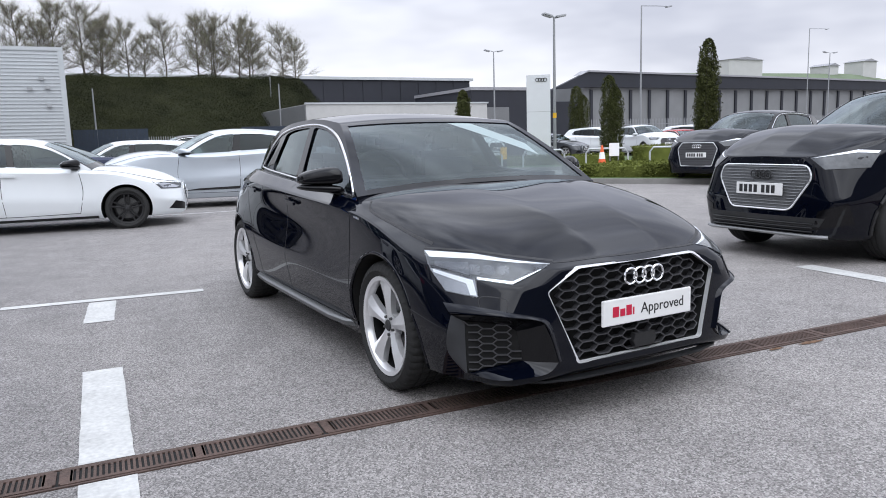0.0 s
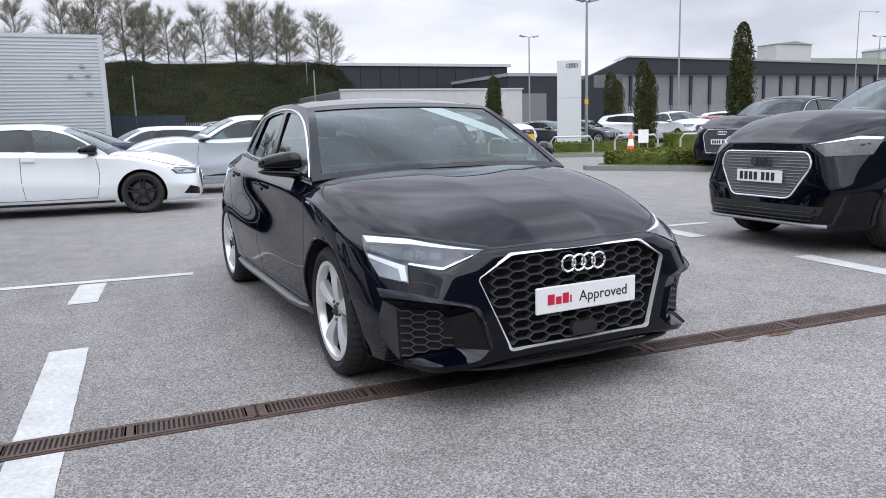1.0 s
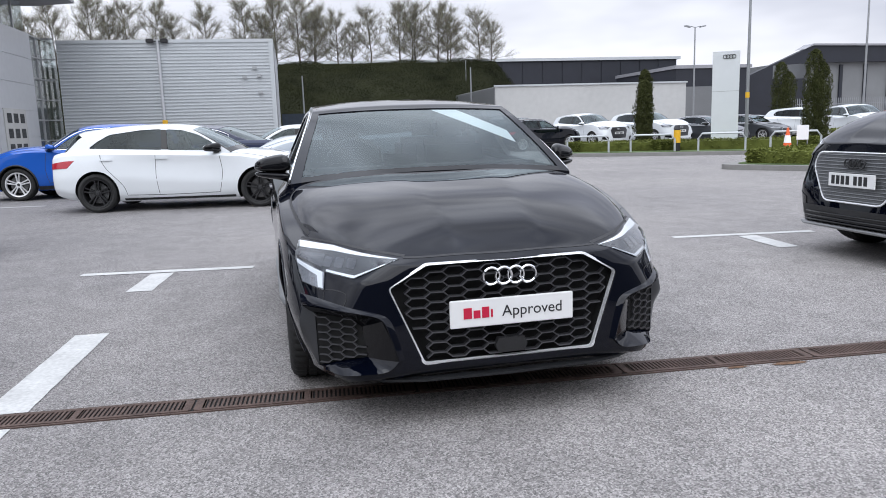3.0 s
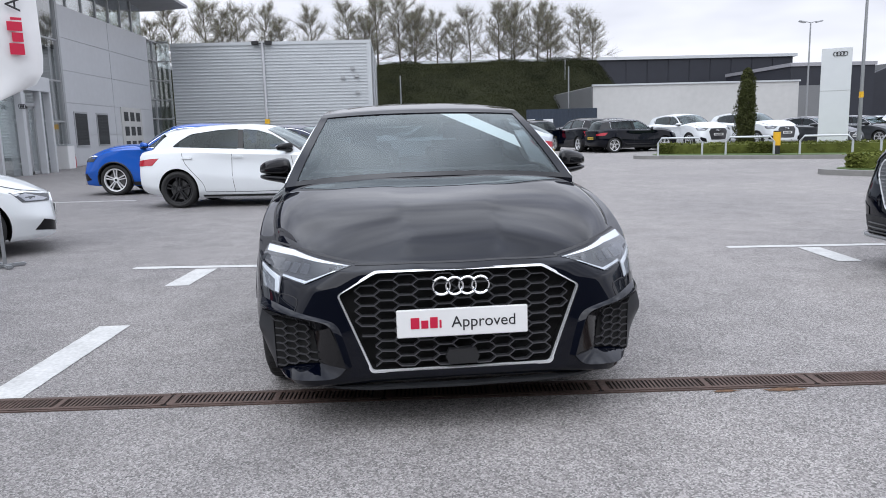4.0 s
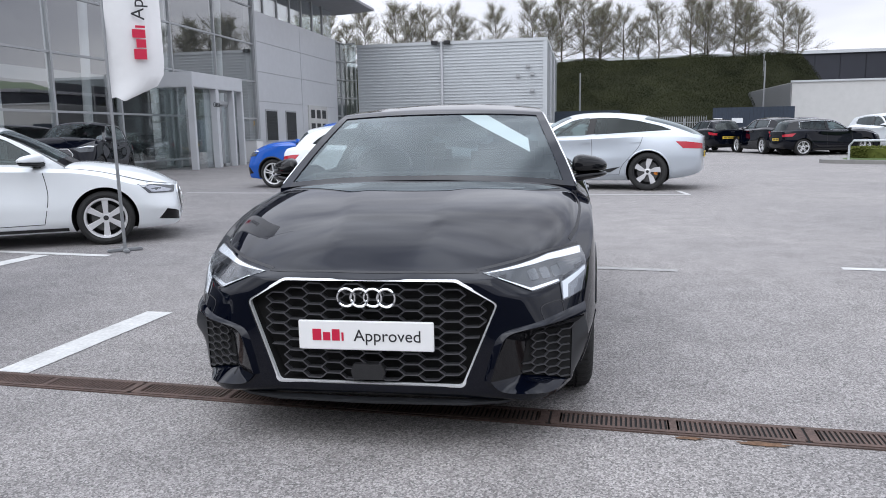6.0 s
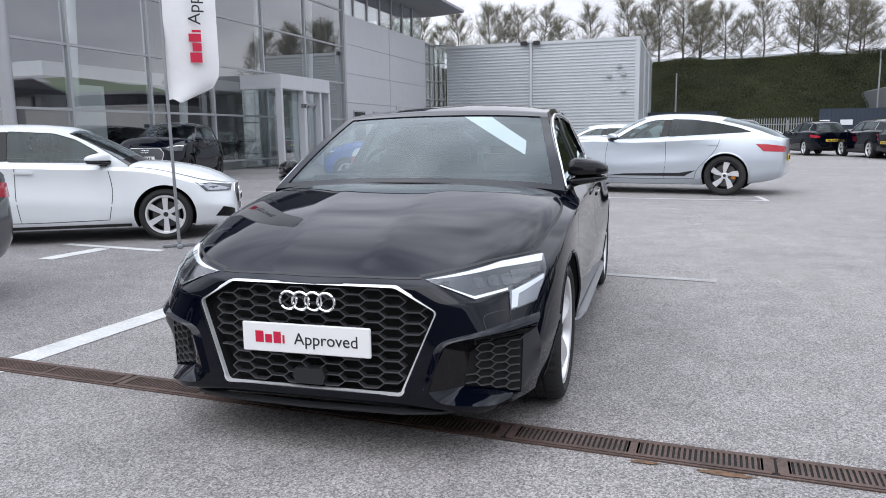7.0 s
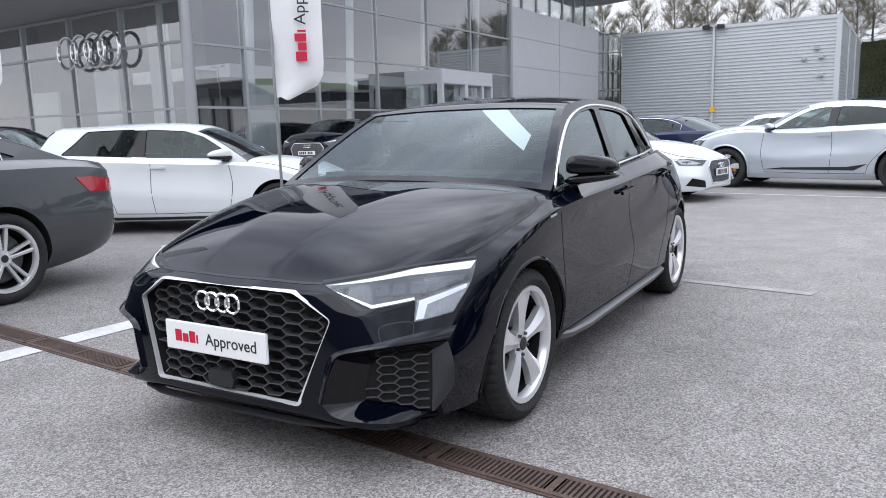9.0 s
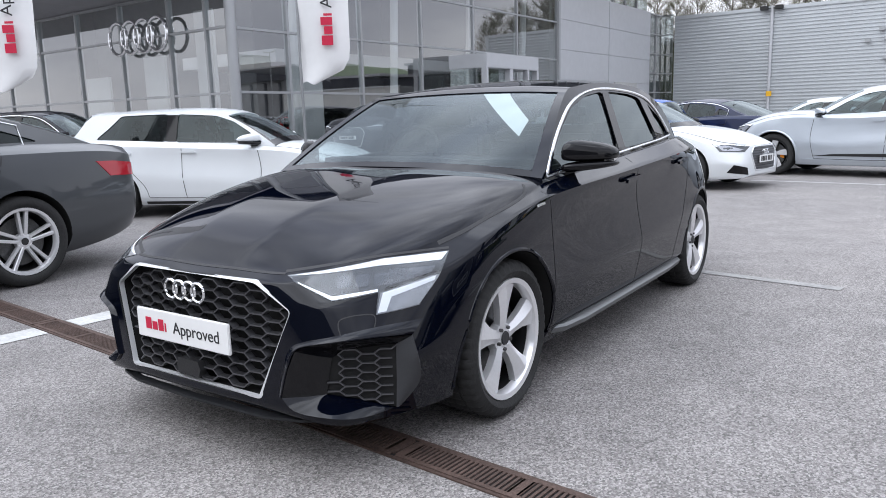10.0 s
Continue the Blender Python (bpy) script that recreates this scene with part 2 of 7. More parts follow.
# lines that run along the body, (place along it, half-width, height)
BODY_LINES = dict(
    bottom=((0, 0.46, 0.240), (0.08, 0.64, 0.190), (0.28, 0.735, 0.175), (0.54, 0.795, 0.165), (0.9, 0.78, 0.165), (1.3, 0.80, 0.165), (2.4, 0.82, 0.165), (3.2, 0.79, 0.165), (3.7, 0.74, 0.180), (4.08, 0.67, 0.230), (4.25, 0.58, 0.290), (4.34, 0.44, 0.350)),
    rocker=((0, 0.55, 0.365), (0.08, 0.695, 0.315), (0.28, 0.788, 0.300), (0.54, 0.840, 0.285), (0.9, 0.866, 0.290), (1.3, 0.862, 0.285), (2.4, 0.866, 0.285), (3.2, 0.872, 0.290), (3.6, 0.862, 0.310), (4.0, 0.790, 0.350), (4.22, 0.690, 0.400), (4.34, 0.520, 0.430)),
    bulge=((0, 0.58, 0.400), (0.08, 0.725, 0.400), (0.28, 0.832, 0.410), (0.54, 0.876, 0.450), (0.9, 0.894, 0.470), (1.3, 0.890, 0.440), (1.9, 0.896, 0.480), (2.6, 0.900, 0.525), (3.1, 0.902, 0.550), (3.5, 0.902, 0.560), (3.72, 0.868, 0.560), (3.95, 0.806, 0.560), (4.15, 0.728, 0.560), (4.27, 0.640, 0.560), (4.34, 0.540, 0.560)),
    waist=((0, 0.545, 0.500), (0.08, 0.675, 0.500), (0.28, 0.800, 0.540), (0.54, 0.872, 0.600), (0.9, 0.892, 0.660), (1.15, 0.880, 0.700), (1.5, 0.866, 0.715), (2.0, 0.860, 0.735), (2.7, 0.862, 0.765), (3.1, 0.880, 0.780), (3.45, 0.885, 0.785), (3.72, 0.842, 0.780), (3.95, 0.776, 0.770), (4.15, 0.700, 0.760), (4.27, 0.620, 0.740), (4.34, 0.530, 0.700)),
    shoulder=((0, 0.51, 0.600), (0.08, 0.62, 0.600), (0.28, 0.755, 0.645), (0.54, 0.852, 0.695), (0.75, 0.872, 0.768), (0.95, 0.874, 0.822), (1.2, 0.876, 0.858), (1.5, 0.880, 0.876), (2.0, 0.885, 0.893), (2.6, 0.884, 0.922), (3.1, 0.872, 0.943), (3.4, 0.846, 0.950), (3.68, 0.778, 0.950), (3.95, 0.700, 0.945), (4.15, 0.620, 0.930), (4.27, 0.560, 0.900), (4.33, 0.510, 0.860)),
    edge=((0, 0.44, 0.655), (0.08, 0.50, 0.672), (0.16, 0.58, 0.690), (0.28, 0.66, 0.709), (0.42, 0.73, 0.724), (0.54, 0.776, 0.740), (0.675, 0.795, 0.782), (0.80, 0.809, 0.810), (0.95, 0.818, 0.838), (1.10, 0.814, 0.866), (1.30, 0.806, 0.902), (1.6, 0.803, 0.924), (2.3, 0.80, 0.968), (3.0, 0.788, 1.004), (3.35, 0.755, 1.022), (3.7, 0.662, 1.020), (4.0, 0.570, 1.005), (4.2, 0.490, 0.980), (4.33, 0.430, 0.930)),
    middle=((0, 0, 0.664), (0.08, 0, 0.697), (0.16, 0, 0.745), (0.28, 0, 0.800), (0.40, 0, 0.843), (0.54, 0, 0.880), (0.90, 0, 0.938), (1.20, 0, 0.965), (1.40, 0, 0.950), (1.6, 0, 0.930), (2.3, 0, 0.955), (3.0, 0, 0.985), (4.0, 0, 1.000), (4.2, 0, 0.985), (4.34, 0, 0.935)))
STATIONS = (0.0, 0.08, 0.17, 0.28, 0.41, 0.54, 0.70, 0.88, 1.05, 1.22, 1.5, 1.9, 2.3, 2.7, 3.05, 3.32, 3.52, 3.72, 3.95, 4.12, 4.25, 4.33)
# side view of the glasshouse: middle line (y, z) and roof rail (y, z)
HATCH_TOP = dict(
    mid=((1.20, 0.965), (1.58, 1.160), (1.92, 1.322), (2.08, 1.362), (2.50, 1.402), (3.10, 1.395), (3.62, 1.345), (3.94, 1.285), (4.10, 1.140), (4.22, 0.975)),
    rail=((1.27, 0.922), (1.59, 1.140), (1.885, 1.300), (2.06, 1.336), (2.45, 1.364), (2.95, 1.352), (3.30, 1.295), (3.52, 1.215), (3.74, 1.100), (3.95, 0.985)),
    glass=(2, 7),
    windows=([(1.36, 0.942), (2.265, 0.995), (2.385, 1.313), (2.12, 1.286), (1.87, 1.225), (1.655, 1.130), (1.49, 1.038)],
             [(2.345, 1.000), (2.965, 1.028), (2.985, 1.06), (2.975, 1.280), (2.80, 1.303), (2.455, 1.314)],
             [(3.13, 1.038), (3.30, 1.046), (3.235, 1.15), (3.07, 1.266)]),
    trim=((1.30, 0.924), (1.545, 0.942), (2.27, 0.984), (3.0, 1.022), (3.325, 1.040), (3.33, 1.05), (3.265, 1.158), (3.19, 1.235), (3.08, 1.283), (2.82, 1.318), (2.42, 1.329), (2.12, 1.302), (1.87, 1.242), (1.655, 1.148), (1.465, 1.042)))
# an older hatchback: one long dark band of glass to a low rear tip
OLD_HATCH_TOP = dict(
    mid=((1.20, 0.965), (1.60, 1.195), (1.94, 1.350), (2.12, 1.395), (2.50, 1.423), (3.10, 1.412), (3.65, 1.365), (4.00, 1.305), (4.16, 1.14), (4.27, 0.975)),
    rail=((1.33, 0.925), (1.66, 1.140), (1.95, 1.300), (2.12, 1.340), (2.50, 1.372), (3.05, 1.358), (3.50, 1.305), (3.76, 1.225), (3.92, 1.10), (4.05, 0.985)),
    glass=(2, 7),
    windows=([(1.46, 0.955), (2.36, 0.985), (2.40, 1.325), (2.12, 1.300), (1.87, 1.225), (1.66, 1.11)],
             [(2.43, 0.990), (3.25, 1.028), (3.66, 1.045), (3.52, 1.15), (3.32, 1.26), (2.8, 1.322), (2.46, 1.33)]))
# a small hatchback with a thick, raked rear pillar
STEEP_TOP = dict(
    mid=((1.20, 0.965), (1.60, 1.195), (1.94, 1.350), (2.12, 1.395), (2.50, 1.423), (3.10, 1.420), (3.62, 1.402), (4.08, 1.375), (4.22, 1.17), (4.33, 0.975)),
    rail=((1.28, 0.925), (1.62, 1.140), (1.95, 1.300), (2.12, 1.340), (2.50, 1.372), (3.10, 1.370), (3.55, 1.352), (3.90, 1.330), (4.10, 1.12), (4.23, 0.985)),
    glass=(2, 7),
    windows=([(1.44, 0.955), (2.645, 0.985), (2.66, 1.340), (2.12, 1.308), (1.87, 1.232), (1.66, 1.11)],
             [(2.775, 0.992), (3.30, 1.018), (3.80, 1.035), (3.62, 1.18), (3.47, 1.332), (3.0, 1.342), (2.785, 1.342)]))
TALL_TOP = dict(
    mid=((1.20, 0.965), (1.62, 1.215), (1.98, 1.375), (2.45, 1.425), (3.10, 1.415), (3.65, 1.385), (4.05, 1.325), (4.20, 1.14), (4.30, 0.955)),
    rail=((1.46, 0.925), (1.80, 1.155), (2.12, 1.315), (2.50, 1.365), (3.10, 1.36), (3.62, 1.325), (3.95, 1.265), (4.12, 1.10), (4.22, 0.955)),
    glass=(2, 6),
    windows=([(1.62, 0.965), (2.42, 0.985), (2.47, 1.315), (2.30, 1.305), (2.13, 1.265), (1.90, 1.15), (1.72, 1.03)],
             [(2.53, 0.995), (3.30, 1.032), (3.62, 1.055), (3.72, 1.11), (3.60, 1.255), (3.10, 1.312), (2.56, 1.318)]))
COUPE_TOP = dict(
    mid=((1.20, 0.965), (1.62, 1.215), (1.98, 1.375), (2.40, 1.425), (2.95, 1.405), (3.45, 1.335), (3.85, 1.215), (4.12, 1.09), (4.30, 0.965)),
    rail=((1.46, 0.925), (1.80, 1.155), (2.12, 1.315), (2.45, 1.365), (2.95, 1.335), (3.40, 1.255), (3.75, 1.15), (4.00, 1.05), (4.20, 0.96)),
    glass=(2, 5),
    windows=([(1.62, 0.965), (2.42, 0.985), (2.47, 1.315), (2.30, 1.305), (2.13, 1.265), (1.90, 1.15), (1.72, 1.03)],
             [(2.53, 0.995), (3.30, 1.032), (3.86, 1.062), (3.64, 1.155), (3.30, 1.245), (2.95, 1.30), (2.56, 1.318)]))
SALOON_TOP = dict(
    mid=((1.20, 0.965), (1.62, 1.215), (1.98, 1.375), (2.40, 1.425), (2.80, 1.415), (3.15, 1.365), (3.45, 1.25), (3.68, 1.12), (3.86, 0.985)),
    rail=((1.46, 0.925), (1.80, 1.155), (2.12, 1.315), (2.45, 1.365), (2.80, 1.35), (3.10, 1.295), (3.35, 1.19), (3.55, 1.08), (3.75, 0.975)),
    glass=(2, 5),
    windows=([(1.62, 0.965), (2.30, 0.985), (2.35, 1.32), (2.13, 1.265), (1.90, 1.15), (1.72, 1.03)],
             [(2.40, 0.99), (3.05, 1.022), (3.10, 1.035), (3.05, 1.24), (2.80, 1.30), (2.42, 1.32)],
             [(3.14, 1.035), (3.42, 1.045), (3.28, 1.13), (3.13, 1.195)]))

# a long saloon whose roof falls to a short deck
LONG_TOP = dict(
    mid=((1.20, 0.965), (1.62, 1.215), (1.98, 1.375), (2.40, 1.425), (2.85, 1.420), (3.25, 1.375), (3.62, 1.285), (3.95, 1.165), (4.20, 1.020)),
    rail=((1.46, 0.925), (1.80, 1.155), (2.12, 1.315), (2.45, 1.365), (2.85, 1.352), (3.20, 1.310), (3.52, 1.235), (3.80, 1.120), (4.06, 0.985)),
    glass=(2, 5),
    windows=([(1.62, 0.965), (2.30, 0.985), (2.35, 1.32), (2.13, 1.265), (1.90, 1.15), (1.72, 1.03)],
             [(2.40, 0.99), (3.15, 1.018), (3.19, 1.03), (3.12, 1.240), (2.80, 1.30), (2.42, 1.32)],
             [(3.24, 1.028), (3.72, 1.036), (3.50, 1.145), (3.22, 1.225)]))


def curve_through(pts, per=6):
    """A smooth line through points (Catmull-Rom)."""
    pts = [Vector(p) for p in pts]
    out = []
    for i in range(len(pts) - 1):
        a, b, c, d = pts[max(i - 1, 0)], pts[i], pts[i + 1], pts[min(i + 2, len(pts) - 1)]
        for k in range(per):
            t = k / per
            out.append(0.5 * (2 * b + (c - a) * t + (2 * a - 5 * b + 4 * c - d) * t * t + (3 * b - a - 3 * c + d) * t ** 3))
    return out + [pts[-1]]


class Shape:
    """Maps the hatchback's own measures to those of another car."""

    def __init__(self, length=4.343, width=1.816, height=1.425, front=0.875, base=2.636, belt=0.95, clear=0.165, wheel=0.318, nose=0.0, full=0.0):
        self.length, self.width, self.height, self.front, self.base, self.belt, self.clear, self.wheel = length, width, height, front, base, belt, clear, wheel
        self.nose, self.full = nose, full
        self.ys = ((0, 0), (0.875, front), (3.511, front + base), (4.343, length))
        self.zs = ((0, 0), (0.165, clear), (0.95, belt), (1.425, height))

    def x(self, v):
        return v * self.width / 1.816

    def y(self, v):
        return line_at(self.ys, v) if v <= 4.343 else self.length + (v - 4.343)

    def z(self, v):
        return line_at(self.zs, v) if v <= 1.425 else self.height + v - 1.425


    def tail(self, w, y, side):
        """Half-width behind the rear doors: fuller on cars that taper less."""
        wide = side * (1 - 0.20 * max(0.0, (y - 3.3) / 1.04) ** 2.2)
        return w + self.full * max(0.0, wide - w) if y > 3.2 else w

    def front_z(self, v, y=0.0):
        """Height at the nose, which stands taller on a crossover."""
        lift = self.nose * min(1.0, max(0.0, (v - 0.12) / 0.5))
        return self.z(v) + lift * min(1.0, max(0.0, (2.0 - y) / 1.3))


def evaluated(ob):
    dg = bpy.context.evaluated_depsgraph_get()
    dg.update()
    return bpy.data.meshes.new_from_object(ob.evaluated_get(dg))


def drop(*obs):
    for ob in obs:
        me = ob.data
        bpy.data.objects.remove(ob)
        if me.users == 0:
            bpy.data.meshes.remove(me)


def smooth_at(table, y, k):
    """The value of column k of a line's table at y, on a curve without overshoot."""
    xs, vs = [r[0] for r in table], [r[k] for r in table]
    if y <= xs[0] or y >= xs[-1]:
        return vs[0] if y <= xs[0] else vs[-1]
    i = max(j for j in range(len(xs) - 1) if xs[j] <= y)
    cut = [(vs[j + 1] - vs[j]) / (xs[j + 1] - xs[j]) for j in range(len(xs) - 1)]

    def way(j):
        if j == 0 or j == len(xs) - 1:
            return cut[min(j, len(cut) - 1)]
        a, b = cut[j - 1], cut[j]
        return 2 * a * b / (a + b) if a * b > 0 else 0.0

    h = xs[i + 1] - xs[i]
    t = (y - xs[i]) / h
    return (1 + 2 * t) * (1 - t) ** 2 * vs[i] + t * (1 - t) ** 2 * h * way(i) + t * t * (3 - 2 * t) * vs[i + 1] - t * t * (1 - t) * h * way(i + 1)


def body_mesh(sh, material, cutters, levels, whole=False):
    """The body below the windows: a cage along the feature lines, rounded, with its folds kept crisp."""
    bm = bmesh.new()
    crease = bm.edges.layers.float.new("crease_edge")
    rings = []
    for y in STATIONS:
        pt = {k: (sh.tail(smooth_at(t, y, 1), y, smooth_at(t, 3.2, 1)) if t[0][1] else 0, smooth_at(t, y, 2)) for k, t in BODY_LINES.items()}
        (wt, zt), zc = pt["edge"], pt["middle"][1]
        bonnet = 1.0 if 0.1 < y < 1.3 else 0.0
        ridge = line_at(((0.0, 0.17), (0.3, 0.20), (1.1, 0.26), (1.5, 0.40)), y)
        flank = line_at(((0.2, 0.60), (0.54, 0.70), (0.80, 0.78), (1.1, 0.88)), y) if bonnet else 0.5
        half = [(0, pt["bottom"][1]), pt["bottom"], pt["rocker"], pt["bulge"], pt["waist"], pt["shoulder"], pt["edge"],
                (wt * 0.95, zt + (zc - zt) * flank * (0.5 if bonnet else 0.15)), (wt * 0.74, zt + (zc - zt) * flank), (ridge, zc - (zc - zt) * 0.05 + 0.007 * bonnet), (0, zc)]
        half = [(sh.x(a), sh.front_z(b, y)) for a, b in half]
        ring = half + [(-a, b) for a, b in half[-2:0:-1]]
        lean = 0.10 * max(0.0, 1 - y / 0.5)
        rings.append([bm.verts.new((a, sh.y(y) + lean * (b - sh.z(0.27)), b)) for a, b in ring])
    n, m = len(rings[0]), len(half) - 1
    for a, b in zip(rings, rings[1:]):
        for k in range(n):
            bm.faces.new((a[k], a[(k + 1) % n], b[(k + 1) % n], b[k]))
    for ring in (rings[0], rings[-1]):
        bm.faces.new((ring[0], ring[1], ring[-1]))
        for i in range(1, m - 1):
            bm.faces.new((ring[i], ring[i + 1], ring[-i - 1], ring[-i]))
        bm.faces.new((ring[m - 1], ring[m], ring[m + 1]))
    sharp = {1: 0.55, 2: 0.5, 3: 0.45, 5: 0.93, 6: 0.55, 9: 0.9}
    for a, b in zip(rings, rings[1:]):
        for k, s in sharp.items():
            for j in (k, n - k):
                bm.edges.get((a[j], b[j]))[crease] = s
    ob = part("body_cage", bm, material, None, "", 0)
    for slot in (M_WELL, M_CABIN):
        ob.data.materials.append(slot)
    sub = ob.modifiers.new("round", "SUBSURF")
    sub.levels = sub.render_levels = levels
    uncut = bvh_of(evaluated(ob)) if whole else None
    for c in cutters:
        cut = ob.modifiers.new("cut", "BOOLEAN")
        cut.operation, cut.object, cut.solver = "DIFFERENCE", c, "EXACT"
        cut.material_mode = "TRANSFER"
    me = evaluated(ob)
    drop(ob, *cutters)
    slots = [m.name for m in me.materials]
    cabin = slots.index(M_CABIN.name)
    y0, y1 = sh.y(1.42), sh.y(3.35)
    for p in me.polygons:
        c = p.center
        if p.normal.z > 0.8 and y0 < c.y < y1 and c.z > sh.z(0.9) and abs(c.x) < sh.x(0.70):
            p.material_index = cabin
    smooth(me, 32)
    me.name = "body"
    return (me, uncut) if whole else me


def patch(bvh, poly, org, u, v, off=0.002, thick=0.006, cell=0.05, mirror=False):
    """A panel that lies on the body: an outline in the plane (org, u, v), thrown onto the body along the plane's normal."""
    org, u, v = Vector(org), Vector(u).normalized(), Vector(v).normalized()
    nrm = u.cross(v)
    bm = bmesh.new()
    bm.faces.new([bm.verts.new(org + a * u + b * v) for a, b in poly])
    us, vs = [p[0] for p in poly], [p[1] for p in poly]
    for lo, hi, axis, pick in ((min(us), max(us), u, 0), (min(vs), max(vs), v, 1)):
        k = lo + cell
        while k < hi:
            bmesh.ops.bisect_plane(bm, geom=bm.verts[:] + bm.edges[:] + bm.faces[:], plane_co=org + axis * k, plane_no=axis)
            k += cell
    bmesh.ops.triangulate(bm, faces=[f for f in bm.faces if len(f.verts) > 4])
    for p in bm.verts:
        hit = bvh.ray_cast(p.co + nrm * 3, -nrm)[0] or bvh.find_nearest(p.co)[0]
        p.co = hit + nrm * off
    bm.normal_update()
    if thick:
        made = bmesh.ops.extrude_face_region(bm, geom=bm.faces[:])["geom"]
        for p in made:
            if isinstance(p, bmesh.types.BMVert):
                p.co += nrm * thick
    if mirror:
        for p in bm.verts:
            p.co.x = -p.co.x
    return bm


def seam(bvh, pts, org, u, v, width=0.006, off=0.0012):
    """A thin shut line on the body along points of a plane."""
    org, u, v = Vector(org), Vector(u).normalized(), Vector(v).normalized()
    nrm = u.cross(v)
    line = curve_through([(a, b, 0) for a, b in pts], 6) if len(pts) > 2 else [Vector((a, b, 0)) for a, b in pts]
    fine = []
    for a, b in zip(line, line[1:]):
        k = max(1, int((b - a).length / 0.04))
        fine += [a.lerp(b, i / k) for i in range(k)]
    fine.append(line[-1])
    bm = bmesh.new()
    prev = None
    for i, p in enumerate(fine):
        d = (fine[min(i + 1, len(fine) - 1)] - fine[max(i - 1, 0)]).normalized()
        s = Vector((-d.y, d.x, 0)) * width / 2
        pair = []
        for q in (p + s, p - s):
            w = org + q.x * u + q.y * v
            hit = bvh.ray_cast(w + nrm * 3, -nrm)[0]
            if hit is None:
                break
            pair.append(bm.verts.new(hit + nrm * off))
        if len(pair) == 2 and prev:
            bm.faces.new((prev[0], prev[1], pair[1], pair[0]))
        prev = pair if len(pair) == 2 else None
    return bm


def flip_x(bm):
    for v in bm.verts:
        v.co.x = -v.co.x
    return bm


def wheel_parts(car, sh, x, y, side, style, tyre_w=0.225, rim_r=0.24, first=None):
    """A wheel whose outer face looks along side (+1 or -1 in x)."""
    r = sh.wheel
    at = Matrix.Translation((x, y, r)) @ Matrix.Scale(side, 4, (1, 0, 0))
    if first:
        made = []
        for src in first:
            ob = new(src.name.split(".")[0], src.data)
            tagged(ob, src.get("label", ""))
            ob.parent = made[0] if made else car
            ob.matrix_basis = src.matrix_basis.copy() if made else at
            made.append(ob)
        return made
    bm = bmesh.new()
    w = tyre_w / 2
    # barrel with a rolled lip
    lathe(bm, [(rim_r + 0.004, 0.0), (rim_r + 0.006, -0.012), (rim_r - 0.006, -0.02), (rim_r - 0.010, -0.04), (rim_r - 0.026, -0.04), (rim_r - 0.024, -0.02), (rim_r - 0.016, -0.004)], 40)
    rim = part("wheel", bm, style.get("rim", style["mat"]), car, style["label"], 30)
    rim.matrix_basis = at
    out = [rim]
    # inner barrel coloured black, to paint in the shade between the spokes
    bm = bmesh.new()
    lathe(bm, [(rim_r - 0.011, -0.038), (rim_r - 0.015, -tyre_w + 0.03), (0.0005, -tyre_w + 0.03), (0.0005, -tyre_w + 0.045), (rim_r - 0.034, -tyre_w + 0.045), (rim_r - 0.024, -0.038)], 40)
    out.append(part("barrel", bm, M_ALLOYDARK, rim, "inner barrel with its shade put into the black colour"))
    count, kind = style["n"], style["kind"]
    r1 = rim_r - 0.012

    put = lambda a, b, w_: Vector((-0.014 - 0.020 * (1 - a / r1) ** 1.3 - w_, a, b))
    shapes = dict(blade=[[(0.045, -0.028), (0.12, -0.024), (0.17, -0.036), (r1, -0.066), (r1, 0.024), (0.17, 0.046), (0.10, 0.026), (0.045, 0.028)]],
                  twin=[[(0.045, 0.003), (r1, 0.022), (r1, 0.050), (0.12, 0.034), (0.045, 0.028)], [(0.045, -0.028), (0.12, -0.034), (r1, -0.050), (r1, -0.022), (0.045, -0.003)]],
                  wide=[[(0.05, -0.02), (0.13, -0.05), (r1, -0.105), (r1 - 0.004, 0.015), (0.15, 0.035), (0.05, 0.02)]],
                  plain=[[(0.045, -0.024), (r1, -0.036), (r1, 0.036), (0.045, 0.024)]])
    for outline in shapes.get(kind, ()):
        bm = prism(bmesh.new(), outline, put, 0.034)
        bmesh.ops.bevel(bm, geom=bm.edges[:], offset=0.004, segments=1, affect="EDGES")
        me = mesh_of("spoke", bm, style["mat"], 30)
        for i in range(count):
            ob = new("spoke", me)
            ob.parent = rim
            ob.matrix_basis = pose(0, 0, 0, 360 * i / count + 90)
            out.append(ob)
    if kind == "ridged":
        # broad arms with a fold: a wide facet, a narrow facet and straight flanks
        bm = bmesh.new()
        rows = []
        for a, lo, fold, hi, up in ((0.040, -0.026, 0.004, 0.026, 0.004), (0.085, -0.024, 0.006, 0.028, 0.010), (0.14, -0.034, 0.010, 0.040, 0.013), (0.19, -0.054, 0.014, 0.056, 0.010), (r1, -0.074, 0.018, 0.068, 0.004)):
            rows.append([bm.verts.new(put(a, b, -u)) for b, u in ((lo, -0.034), (lo, -0.004), (fold, up), (hi, -0.006), (hi, -0.034))])
        for a, b in zip(rows, rows[1:]):
            for k in range(4):
                bm.faces.new((a[k], a[k + 1], b[k + 1], b[k]))
        for row in (rows[0], rows[-1]):
            bm.faces.new(row)
        me = mesh_of("spoke", bm, style["mat"], 12)
        for i in range(count):
            ob = new("spoke", me)
            ob.parent = rim
            ob.matrix_basis = pose(0, 0, 0, 360 * i / count + 90)
            out.append(ob)
        bolt = mesh_of("wheel_bolt", lathe(bmesh.new(), [(0.0005, -0.020), (0.007, -0.021), (0.008, -0.036), (0.0005, -0.036)], 10), M_DISC, 30)
